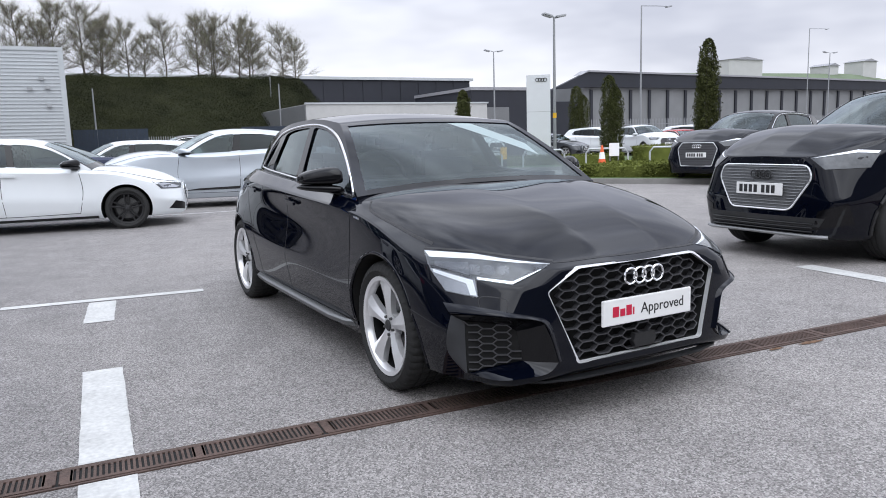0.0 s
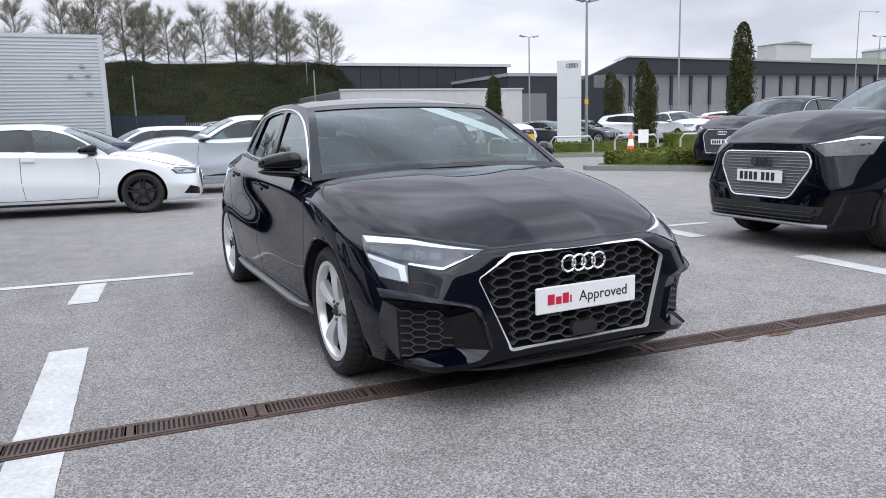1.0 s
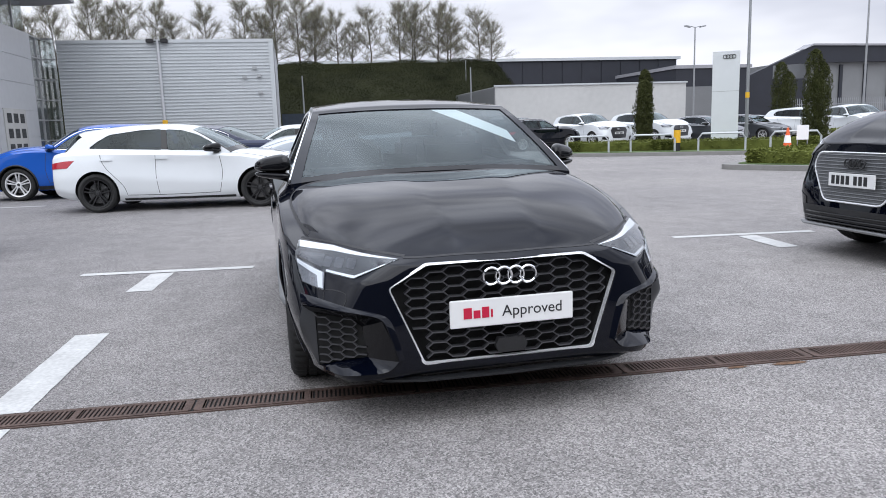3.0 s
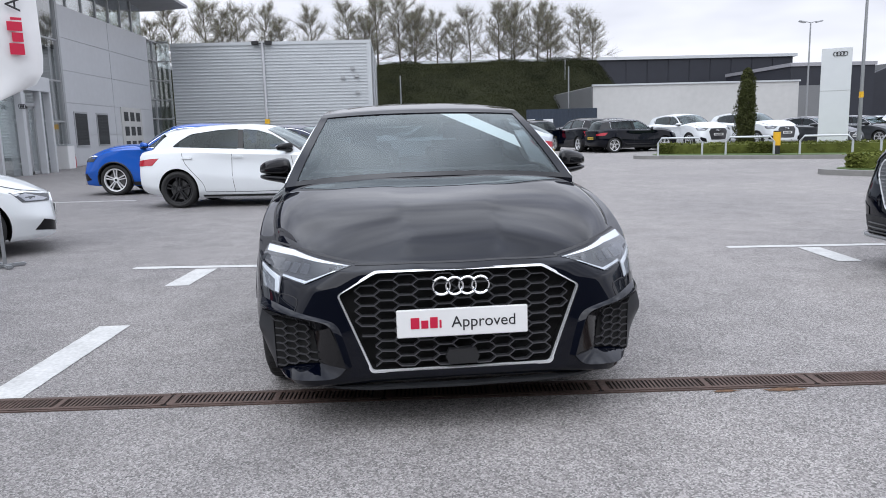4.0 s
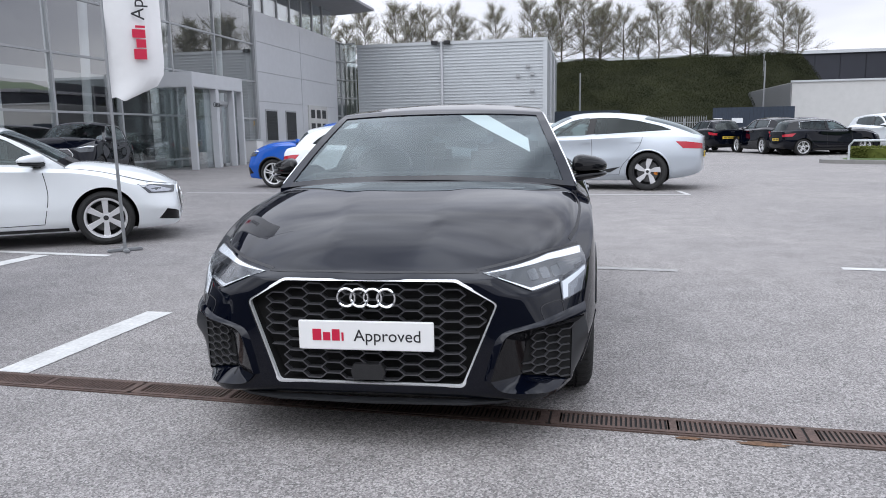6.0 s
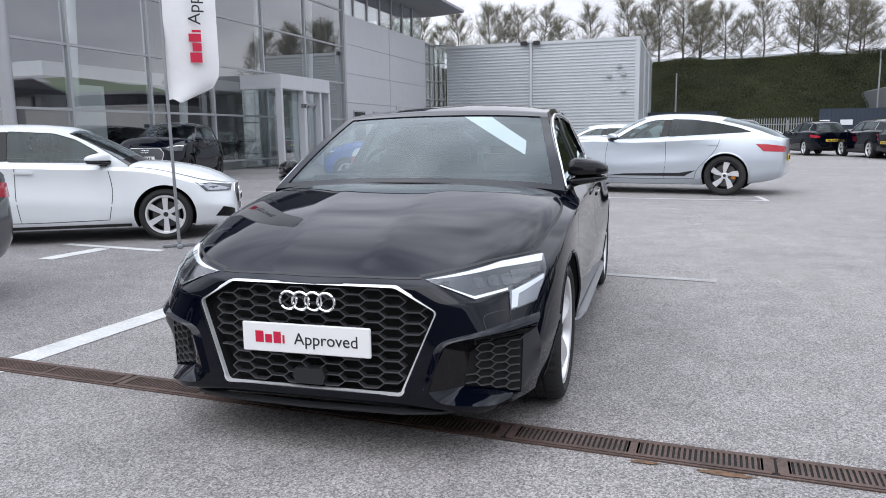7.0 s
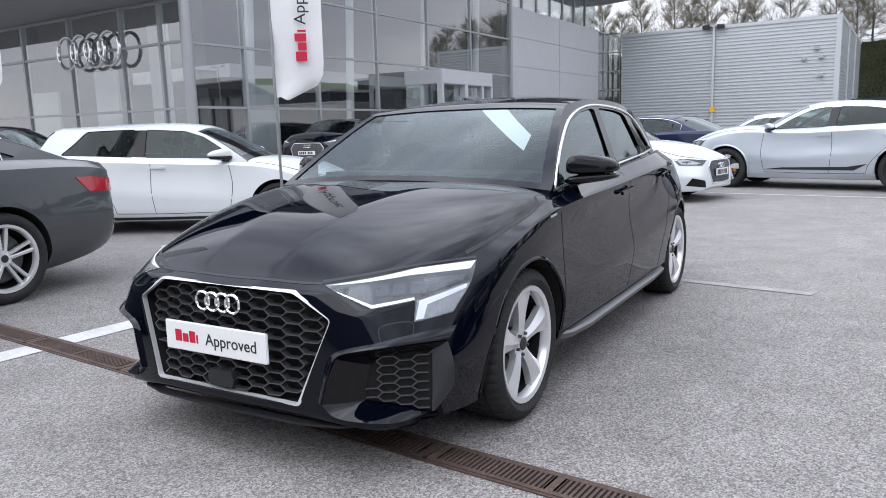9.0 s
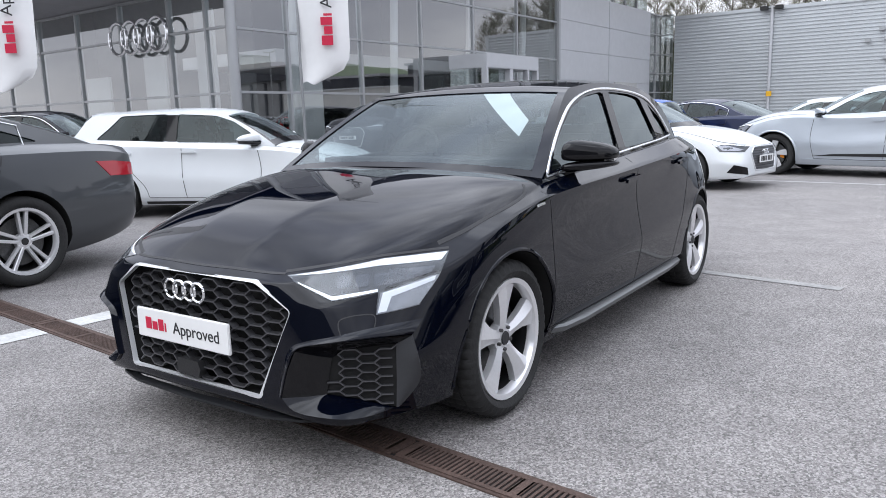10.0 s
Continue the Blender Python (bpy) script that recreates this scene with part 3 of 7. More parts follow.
        for i in range(count):
            ob = new("wheel_bolt", bolt)
            ob.parent = rim
            ob.matrix_basis = pose(0, 0, 0, 360 * (i + 0.5) / count + 90) @ Matrix.Translation((0, 0.046, 0))
            out.append(ob)
    bm = bmesh.new()

    lathe(bm, [(0.0005, -0.026), (0.03, -0.028), (0.062, -0.036), (0.066, -0.07), (0.0005, -0.07)], 24)
    out.append(part("hub", bm, style["mat"], rim))
    bm = bmesh.new()
    side_bulge = 0.012
    prof = [(rim_r + 0.002, -0.010), (rim_r + 0.018, side_bulge * 0.5), (r - 0.045, side_bulge), (r - 0.016, 0.0), (r - 0.004, -0.016), (r, -0.05)]
    for k in (0.30, 0.5, 0.70):
        prof += [(r, -tyre_w * k + 0.008), (r - 0.007, -tyre_w * k + 0.006), (r - 0.007, -tyre_w * k - 0.002), (r, -tyre_w * k - 0.004)]
    prof += [(r - 0.004, -tyre_w + 0.016), (r - 0.03, -tyre_w + 0.002), (rim_r, -tyre_w + 0.01)]
    lathe(bm, prof, 144 if kind == "ridged" else 48)
    if kind == "ridged":
        # cross grooves in the tread
        for v in bm.verts:
            a, rr = math.atan2(v.co.z, v.co.y), math.hypot(v.co.y, v.co.z)
            if rr > r - 0.02 and round(a * 144 / math.tau) % 3 == 0:
                v.co.y, v.co.z = v.co.y * (1 - 0.007 / rr), v.co.z * (1 - 0.007 / rr)
    tyre = part("tyre", bm, M_TYRE, rim, "black rubber tyre")
    bm = bmesh.new()
    lathe(bm, [(0.0005, -0.085), (rim_r - 0.07, -0.085), (rim_r - 0.07, -0.10), (0.0005, -0.10)], 32)
    disc = part("brake_disc", bm, M_DISC, rim, "grey steel brake disc")
    bm = bmesh.new()
    lathe(bm, [(0.0005, -0.020), (0.026, -0.021), (0.029, -0.026), (0.0005, -0.027)], 20)
    cap = part("hub_cap", bm, M_INKDARK, rim, "black hub cap")
    out += [tyre, disc, cap]
    if style.get("caliper"):
        bm = bmesh.new()
        prism(bm, [(0.12, 0.05), (0.185, 0.07), (0.195, 0.0), (0.185, -0.07), (0.12, -0.05)], lambda a, b, w_: Vector((-0.055 - w_, a, b)), 0.03)
        out.append(part("brake_caliper", bm, style["caliper"], rim, "orange brake caliper"))
    return out


BLADE = dict(n=5, kind="ridged", mat=M_ALLOY, label="silver five-spoke alloy wheel")
DARK5 = dict(n=5, kind="twin", mat=M_ALLOYDARK, label="black five-spoke alloy wheel")
TWIN5 = dict(n=5, kind="twin", mat=M_ALLOY, label="silver twin-spoke alloy wheel")
PLAIN6 = dict(n=6, kind="plain", mat=M_ALLOY, label="silver six-spoke alloy wheel")
AERO = dict(n=5, kind="wide", mat=M_ALLOY, label="silver and black aero wheel", caliper=M_ORANGE, rim=M_ALLOYDARK)


def side_x(sh, y, z):
    """Half-width of the glasshouse's side at a place of the side view."""
    belt = sh.x(line_at(((1.2, 0.80), (1.46, 0.805), (2.0, 0.802), (2.6, 0.797), (3.0, 0.786), (3.25, 0.768), (3.5, 0.730), (3.7, 0.675), (3.9, 0.612), (4.1, 0.545), (4.25, 0.49)), y))
    belt = sh.x(sh.tail(belt / sh.x(1), y, 0.775))
    lift = max(0.0, z - 0.93)
    return belt - 0.43 * lift - 0.12 * lift * lift


def glasshouse(car, sh, top, material, pillar, priv, chrome, detail, glass=M_GLASS):
    per = 6 if detail else 3
    mid, rail = curve_through([(y, z, 0) for y, z in top["mid"]], per), curve_through([(y, z, 0) for y, z in top["rail"]], per)
    nv = 10 if detail else 6
    g0, g1 = top["glass"][0] * per, top["glass"][1] * per

    def at(i, v):
        m, r = mid[i], rail[i]
        y, z = m.x + (r.x - m.x) * v ** 2.0, m.y + (r.y - m.y) * v ** 2.4
        return Vector((side_x(sh, r.x, r.y) * v, sh.y(y), sh.z(z)))

    def sheet(i0, i1, v0, v1, n, down=0.0):
        bm = bmesh.new()
        rows = []
        for i in range(i0, i1 + 1):
            vs = [v0 + (v1 - v0) * k / n for k in range(n + 1)]
            row = []
            for v in vs:
                p = at(i, abs(v))
                row.append(bm.verts.new((math.copysign(p.x, v), p.y, p.z - down)))
            rows.append(row)
        for a, b in zip(rows, rows[1:]):
            for k in range(n):
                bm.faces.new((a[k], a[k + 1], b[k + 1], b[k]))
        return bm

    def thicken(bm, d):
        made = bmesh.ops.extrude_face_region(bm, geom=bm.faces[:])["geom"]
        for p in made:
            if isinstance(p, bmesh.types.BMVert):
                p.co.z -= d
        return bm

    last = len(mid) - 1
    edge = 0.93
    part("roof", thicken(sheet(g0, g1, -1, 1, nv * 2), 0.03), material, car)
    part("windscreen", sheet(0, g0, -edge - 0.01, edge + 0.01, nv * 2, 0.006), M_GLASS, car, "tinted glass windscreen", 60)
    part("rear_window", sheet(g1, last, -edge - 0.01, edge + 0.01, nv * 2, 0.006), M_PRIV if priv else glass, car, "dark glass rear window", 60)
    for s in (-1, 1):
        for i0, i1 in ((0, g0), (g1, last)):
            bm = thicken(sheet(i0, i1, s * edge, s, 2), 0.03)
            part("pillar", bm, pillar if i0 == 0 else material, car)
        bm = thicken(sheet(0, 1, -edge, edge, nv), 0.03) if s == 1 else None
        if bm:
            part("cowl", bm, M_GLOSSBLACK, car, "black plastic cowl")
    # sides with their window openings
    outer = [(r.x, r.y) for r in rail]
    outer = [(outer[0][0] - 0.01, 0.86)] + outer + [(outer[-1][0] + 0.01, 0.93)]
    holes = [round_poly(w, 0.05, 3) for w in top["windows"]]
    for s in (-1, 1):
        put = lambda y, z, inn=0.0: Vector((s * (side_x(sh, y, z) * 1.0 - inn), sh.y(y), sh.z(z)))
        bm = bmesh.new()
        for loop in [outer] + holes:
            # split long edges so that the side can bow
            vs = []
            for i, p in enumerate(loop):
                q = loop[(i + 1) % len(loop)]
                k = max(1, int(math.dist(p, q) / 0.15))
                vs += [(p[0] + (q[0] - p[0]) * j / k, p[1] + (q[1] - p[1]) * j / k) for j in range(k)]
            made = [bm.verts.new((0, a, b)) for a, b in vs]
            for i in range(len(made)):
                bm.edges.new((made[i], made[(i + 1) % len(made)]))
        bmesh.ops.triangle_fill(bm, edges=bm.edges[:], use_beauty=True)
        for f in [f for f in bm.faces if any(inside(f.calc_center_median().yz, h) for h in holes)]:
            bm.faces.remove(f)
        for v in bm.verts:
            v.co = put(v.co.y, v.co.z)
        made = bmesh.ops.extrude_face_region(bm, geom=bm.faces[:])["geom"]
        for p in made:
            if isinstance(p, bmesh.types.BMVert):
                p.co.x -= s * 0.03
        part("window_frame", bm, material, car)
        for left, right in zip(top["windows"], top["windows"][1:]):
            a0, a1 = sorted(left, key=lambda q: -q[0])[:2], sorted(right, key=lambda q: q[0])[:2]
            a0, a1 = sorted(a0, key=lambda q: q[1]), sorted(a1, key=lambda q: q[1])
            bm = bmesh.new()
            quad = [(a0[0][0] - 0.012, a0[0][1] + 0.01), (a1[0][0] + 0.012, a1[0][1] + 0.01), (a1[1][0] + 0.012, a1[1][1] - 0.01), (a0[1][0] - 0.012, a0[1][1] - 0.01)]
            prism(bm, quad, lambda y, z, w: put(y, z, w - 0.003), 0.006)
            part("door_pillar", bm, M_GLOSSBLACK, car)
        for k, h in enumerate(holes):
            # the pane is cut into a fine grid, so that it can bow with the side
            bm = bmesh.new()
            bm.faces.new([bm.verts.new((0, a, b)) for a, b in h])
            for axis, vals in (((0, 1, 0), [q[0] for q in h]), ((0, 0, 1), [q[1] for q in h])):
                for cut in np.arange(min(vals) + 0.07, max(vals), 0.07):
                    bmesh.ops.bisect_plane(bm, geom=bm.verts[:] + bm.edges[:] + bm.faces[:], plane_co=[c * float(cut) for c in axis], plane_no=axis)
            for v in bm.verts:
                v.co = put(v.co.y, v.co.z, 0.012)
            part("side_window", bm, M_PRIV if (priv and k) else glass, car, "dark privacy glass" if (priv and k) else "", 180)
        if chrome:
            ys = [w[0] for h in top["windows"] for w in h]
            hi = [(r.x, r.y - 0.028) for r in rail if min(ys) - 0.08 < r.x < max(ys) - 0.05 or r.x < 2.6]
            hi = [p for p in hi if p[0] > 1.5]
            lo = [(y, line_at(((1.5, 0.952), (2.4, 0.972), (3.3, 0.99), (3.9, 1.03)), y)) for y in np.linspace(hi[-1][0], 1.52, 14)]
            loop = [(q.x, q.y) for q in curve_through([(a, b, 0) for a, b in top["trim"][5:] + top["trim"][:1]], 5)] + list(top["trim"][1:5]) if "trim" in top else hi + lo
            bm = tube(bmesh.new(), [put(y, z, -0.003) for y, z in loop], 0.0075, 6, True)
            part("window_trim", bm, M_CHROMESAT, car, "bright metal window trim")


def inside(p, poly):
    hit = False
    for i in range(len(poly)):
        (x0, y0), (x1, y1) = poly[i - 1], poly[i]
        if (y0 > p[1]) != (y1 > p[1]) and p[0] < (x1 - x0) * (p[1] - y0) / (y1 - y0) + x0:
            hit = not hit
    return hit


def cabin(car, sh, detail):
    """Seats, dashboard and steering wheel above the belt line."""
    bm = bmesh.new()
    box(bm, -sh.x(0.70), sh.x(0.70), sh.y(1.46), sh.y(1.72), sh.z(0.90), sh.z(0.985), 0.03)
    part("dashboard", bm, M_CABIN, car, "black dashboard")
    for y in (2.35, 3.25):
        for x in (-0.37, 0.37):
            bm = bmesh.new()
            box(bm, sh.x(x - 0.24), sh.x(x + 0.24), sh.y(y), sh.y(y) + 0.13, sh.z(0.85), sh.z(1.13), 0.05)
            box(bm, sh.x(x - 0.13), sh.x(x + 0.13), sh.y(y) + 0.03, sh.y(y) + 0.13, sh.z(1.14), sh.z(1.27), 0.04)
            for k in (-0.05, 0.05):
                tube(bm, [(sh.x(x + k), sh.y(y) + 0.08, sh.z(1.10)), (sh.x(x + k), sh.y(y) + 0.08, sh.z(1.17))], 0.008, 6)
            part("seat", bm, M_SEAT, car)
    if detail:
        bm = bmesh.new()
        ring = [(-0.37 + 0.18 * math.cos(a), 1.92 + 0.07 * math.sin(a), 0.97 + 0.17 * math.sin(a)) for a in np.linspace(0, math.tau, 24, endpoint=False)]
        tube(bm, ring, 0.014, 8, True)
        box(bm, -0.54, -0.20, 1.90, 1.94, 0.945, 0.995, 0.01)
        part("steering_wheel", bm, M_CABIN, car, "black steering wheel")
    bm = bmesh.new()
    box(bm, -0.11, 0.11, sh.y(1.98), sh.y(1.98) + 0.02, sh.z(1.26), sh.z(1.33), 0.008)
    part("rear_view_mirror", bm, M_CABIN, car, "black interior mirror")


def mirrors(car, sh, material):
    """Swept-back door mirrors: cap, dark lower shell, foot and glass."""
    for s in (-1, 1):
        at = lambda c, y, k=1.0: Vector((s * (sh.x(0.888) + c.x * 0.100), sh.y(1.60) + 0.085 * c.x + y, sh.z(1.003) - 0.004 * c.x + c.z * k * (0.066 - 0.017 * c.x)))
        for name, low in (("door_mirror", False), ("mirror_shell", True)):
            bm = bmesh.new()
            bmesh.ops.create_uvsphere(bm, u_segments=28, v_segments=16, radius=1)
            for v in bm.verts:
                c = Vector([math.copysign(abs(k) ** 0.66, k) for k in v.co])
                y = c.y * (0.078 if c.y < 0 else 0.045)
                if low:
                    c.z = -0.36 + 0.64 * (c.z - 1) / 2 * (1 if c.z < 0.99 else 0)
                v.co = at(c, y * (0.985 if low else 1.0), 1.0 if low or c.z > 0 else 0.36)
            if low:
                part(name, bm, M_GLOSSBLACK, m, "", 60)
            else:
                m = part(name, bm, material, car, "", 60)
        bm = bmesh.new()
        prism(bm, [(0.77, 0.905), (0.90, 0.952), (0.90, 0.972), (0.77, 0.955)], lambda a, b, w: Vector((s * sh.x(a), sh.y(1.50) + 0.06 * (a - 0.77) / 0.13 + w, sh.z(b))), 0.075)
        part("mirror_foot", bm, M_GLOSSBLACK, m)
        bm = bmesh.new()
        lathe(bm, [(0.0005, 0.0), (0.95, 0.0), (1.0, 0.02), (0.0005, 0.03)], 20)
        for v in bm.verts:
            v.co = at(Vector((v.co.y * 0.86, 0, v.co.z * 0.84)), 0.050 + v.co.x * 0.2)
        part("mirror_glass", bm, M_CHROME, m, "mirror glass")


def plate(car, sh, y, z, front, text, material):
    """A registration plate with dark bars for its characters, or a show plate."""
    bm = bmesh.new()
    s = -1 if front else 1
    box(bm, -0.26, 0.26, min(y, y + s * 0.012), max(y, y + s * 0.012), z - 0.056, z + 0.056, 0.003)
    pl = part("number_plate", bm, material, car, "white show plate" if text == "show" else "plate with dark bars")
    f = y + s * 0.0125
    if text == "bars":
        bm = box(bmesh.new(), 0, 0.038, min(f, f + s * 0.002), max(f, f + s * 0.002), z - 0.036, z + 0.036)
        me = mesh_of("plate_bar", bm, M_INKDARK, 0)
        for x in (-0.222, -0.166, -0.110, -0.054, 0.032, 0.088, 0.144):
            ob = new("plate_bar", me)
            ob.parent, ob.location = pl, (x, 0, 0)
    return pl


def rings_badge(bm, cx, y, cz, r=0.031, t=0.0055, gap=0.046):
    for k in range(4):
        x = cx + (k - 1.5) * gap
        pts = [(x + r * math.cos(a), y - 0.002 * (k % 2), cz + r * math.sin(a)) for a in np.linspace(0, math.tau, 28, endpoint=False)]
        tube(bm, pts, t, 6, True)
    return bm


def words(name, text, size, material, parent, m, extrude=0.0008):
    cu = bpy.data.curves.new(name, "FONT")
    cu.body, cu.size, cu.extrude, cu.align_x = text, size, extrude, "LEFT"
    tmp = new("words_tmp", cu)
    me = evaluated(tmp)
    bpy.data.objects.remove(tmp)
    bpy.data.curves.remove(cu)
    me.materials.clear()
    me.materials.append(material)
    ob = new(name, me)
    ob.parent = parent
    ob.matrix_local = m
    return ob


def arch_cutters(sh, extra=0.045):
    out = []
    for y in (sh.front, sh.front + sh.base):
        for s in (-1, 1):
            bm = bmesh.new()
            r = sh.wheel + extra
            lathe(bm, [(0.0005, s * (sh.width / 2 - 0.36)), (r, s * (sh.width / 2 - 0.36)), (r, s * (sh.width / 2 + 0.3)), (0.0005, s * (sh.width / 2 + 0.3))], 48)
            for v in bm.verts:
                v.co += Vector((0, y, sh.wheel))
            bmesh.ops.remove_doubles(bm, verts=bm.verts[:], dist=0.003)
            ob = part("arch_tool", bm, M_WELL, None, "", 0)
            out.append(ob)
    return out


def bvh_of(me):
    return BVHTree.FromPolygons([v.co for v in me.vertices], [p.vertices for p in me.polygons])


SIDE = ((0, 0, 0), (0, 1, 0), (0, 0, 1))          # looks along -x at the car's +x side
FRONT = ((0, 0, 0), (1, 0, 0), (0, 0, 1))         # u x v = -y: looks at the nose


def parked_car(at, sh, material, label, top=HATCH_TOP, style=TWIN5, levels=2, priv=True, chrome=True, pillar=None, cladding=None, caps=None, face="hex", group="parked cars", tail=True, plates=True, mouth=None, arch=None):
    """A whole car for the middle distance: body, glasshouse, cabin, wheels, lamps, grille and plates."""
    car = thing("parked_car", at, label, "car", group)
    me = body_mesh(sh, material, arch_cutters(sh), levels)
    ob = new("body", me)
    ob.parent = car
    bvh = bvh_of(me)
    glasshouse(car, sh, top, material, pillar or M_GLOSSBLACK, priv, chrome, levels > 2, M_CARGLASS)
    cabin(car, sh, False)
    mirrors(car, sh, caps or material)
    first = None
    for y in (sh.front, sh.front + sh.base):
        for s in (1, -1):
            made = wheel_parts(car, sh, s * (sh.width / 2 - 0.045), y, s, style, rim_r=sh.wheel * 0.735, first=first)
            first = first or made
    X, Y, Z, F = sh.x, sh.y, sh.z, sh.front_z
    for s in (1, -1):
        mir = s < 0
        # lamps, thrown on slantwise
        u, v = (math.cos(0.62), math.sin(0.62), 0), (0, 0, 1)
        lamp = [(X(0.42), F(0.655)), (X(0.54), F(0.580)), (X(0.88), F(0.588)), (X(0.955), F(0.70)), (X(0.78), F(0.712))]
        hl = part("headlight", patch(bvh, lamp, (0, 0, 0), u, v, 0.001, 0.008, 0.06, mir), M_LAMPCLEAR, car, "clear headlight with a bright strip")
        strip = [(X(0.44), F(0.652)), (X(0.78), F(0.69)), (X(0.93), F(0.683)), (X(0.95), F(0.70)), (X(0.78), F(0.71))]
        part("light_strip", patch(bvh, strip, (0, 0, 0), u, v, 0.010, 0.003, 0.06, mir), M_DRL, hl)
        if material in (M_WHITE, M_SILVER):
            glow = [(X(0.55), F(0.612)), (X(0.63), F(0.594)), (X(0.85), F(0.600)), (X(0.905), F(0.668)), (X(0.79), F(0.680))]
            part("lamp_reflector", patch(bvh, glow, (0, 0, 0), u, v, 0.0095, 0.002, 0.06, mir), M_GUIDE, hl)
        if tail:
            ur = (-math.cos(0.6), math.sin(0.6), 0)
            ox = (0, sh.length, 0)
            tl = [(-X(0.42), Z(0.80)), (-X(0.45), Z(0.72)), (-X(0.85), Z(0.74)), (-X(0.93), Z(0.86)), (-X(0.80), Z(0.855))]
            part("tail_light", patch(bvh, tl[::-1], ox, ur, (0, 0, 1), 0.001, 0.008, 0.06, mir), M_TAIL, car, "red tail light")
        for pts in ([(Y(1.50), Z(0.90)), (Y(1.46), Z(0.6)), (Y(1.52), Z(0.28))], [(Y(2.52), Z(0.95)), (Y(2.53), Z(0.6)), (Y(2.50), Z(0.27))],
                    [(Y(3.42), Z(0.96)), (Y(3.34), Z(0.75)), (Y(3.08), Z(0.45)), (Y(3.02), Z(0.28))], [(Y(1.52), Z(0.275)), (Y(2.3), Z(0.265)), (Y(3.02), Z(0.275))]):
            bm = seam(bvh, pts, *SIDE, 0.008)
            part("door_gap", flip_x(bm) if mir else bm, M_INKDARK, car)
        for y in (2.33, 3.22):
            bm = patch(bvh, round_poly([(Y(y), Z(0.845)), (Y(y) + 0.19, Z(0.85)), (Y(y) + 0.19, Z(0.875)), (Y(y), Z(0.87))], 0.01, 2), *SIDE, 0.004, 0.016, 0.1, mir)
            part("door_handle", bm, material, car)
        lo = [(Y(1.28), Z(0.185)), (Y(3.08), Z(0.185)), (Y(3.08), Z(0.262 if cladding else 0.222)), (Y(1.28), Z(0.262 if cladding else 0.222))]
        part("sill_trim", patch(bvh, lo, *SIDE, 0.003, 0.012, 0.3, mir), (material if material is M_SILVER else cladding) or M_TRIM, car)
        if cladding:
            insert = [(Y(1.50), Z(0.318)), (Y(2.86), Z(0.318)), (Y(3.04), Z(0.42)), (Y(2.76), Z(0.372)), (Y(1.80), Z(0.352))]
            part("door_insert", patch(bvh, insert, *SIDE, 0.002, 0.008, 0.3, mir), cladding, car, "dark door insert")
    if face:
        z0, z1, z2, w0, w1, w2 = mouth or (F(0.30), F(0.55), F(0.645), X(0.36), X(0.46), X(0.36))
        hexa = round_poly([(-w2, z2), (-w1, z1), (-w0, z0), (w0, z0), (w1, z1), (w2, z2)], 0.06 if mouth else 0.03, 4)
        gr = part("grille", patch(bvh, hexa, *FRONT, 0.002, 0.006, 0.08), M_GRILLE if face == "hex" else face, car, "grille")
        rim_line = []
        for a, b in hexa:
            hit = bvh.ray_cast(Vector((a, -3, b)), Vector((0, 1, 0)))[0]
            rim_line.append((a, (hit.y if hit else 0.1) - 0.008, b))
        part("grille_frame", tube(bmesh.new(), rim_line, 0.008, 6, True), M_BRIGHT, gr, "chrome grille frame")
        zb = z2 - 0.085
        nose = bvh.ray_cast(Vector((0, -3, zb)), Vector((0, 1, 0)))[0]
        part("badge", rings_badge(bmesh.new(), 0, nose.y - 0.022, zb, 0.036, 0.006, 0.052), M_CHROME if face == "hex" else M_INKDARK, gr, "ring badge")
        rows = 9 if face == "hex" else 14
        for k in range(rows):
            z = z0 + (z2 - z0) * (k + 0.7) / (rows + 0.4)
            w = line_at(((z0, w0), (z1, w1), (z2, w2)), z) - 0.025
            bm = bmesh.new()
            pts = []
            for x in np.linspace(-w, w, 9):
                hit = bvh.ray_cast(Vector((x, -3, z)), Vector((0, 1, 0)))[0]
                pts.append((x, hit.y - 0.010, z))
            part("grille_bar", tube(bm, pts, 0.0045, 5), M_SILL if face != "hex" else M_TRIM, gr)
        for s in (1, -1):
            low = [(X(0.50), F(0.238)), (X(0.53), F(0.345)), (X(0.76), F(0.392)), (X(0.81), F(0.275))]
            part("bumper_intake", patch(bvh, low, (0, 0, 0), (math.cos(0.5), math.sin(0.5), 0), (0, 0, 1), 0.002, 0.004, 0.05, s < 0), M_GLOSSBLACK, car, "black bumper intake")
    if cladding:
        band = [(-X(0.56), Z(0.235)), (X(0.56), Z(0.235)), (X(0.64), F(0.305)), (-X(0.64), F(0.305))]
        part("lower_intake", patch(bvh, band, *FRONT, 0.002, 0.006, 0.08), M_TRIM, car, "black lower intake")
        for zz in (0.30, 0.335, 0.37):
            pts = []
            for x in np.linspace(-X(0.55), X(0.55), 15):
                hit = bvh.ray_cast(Vector((x, -3, zz)), Vector((0, 1, 0)))[0]
                if hit:
                    pts.append((x, hit.y - 0.010, zz))
            part("intake_slat", tube(bmesh.new(), pts, 0.007, 6), M_GLOSSBLACK, car)
        pts = []
        for x in np.linspace(-X(0.66), X(0.66), 19):
            hit = bvh.ray_cast(Vector((x, -3, Z(0.235))), Vector((0, 1, 0)))[0]
            if hit:
                pts.append((x, hit.y - 0.018, Z(0.225)))
        part("skid_strip", tube(bmesh.new(), pts, 0.017, 8), M_FOIL, car, "silver skid strip")
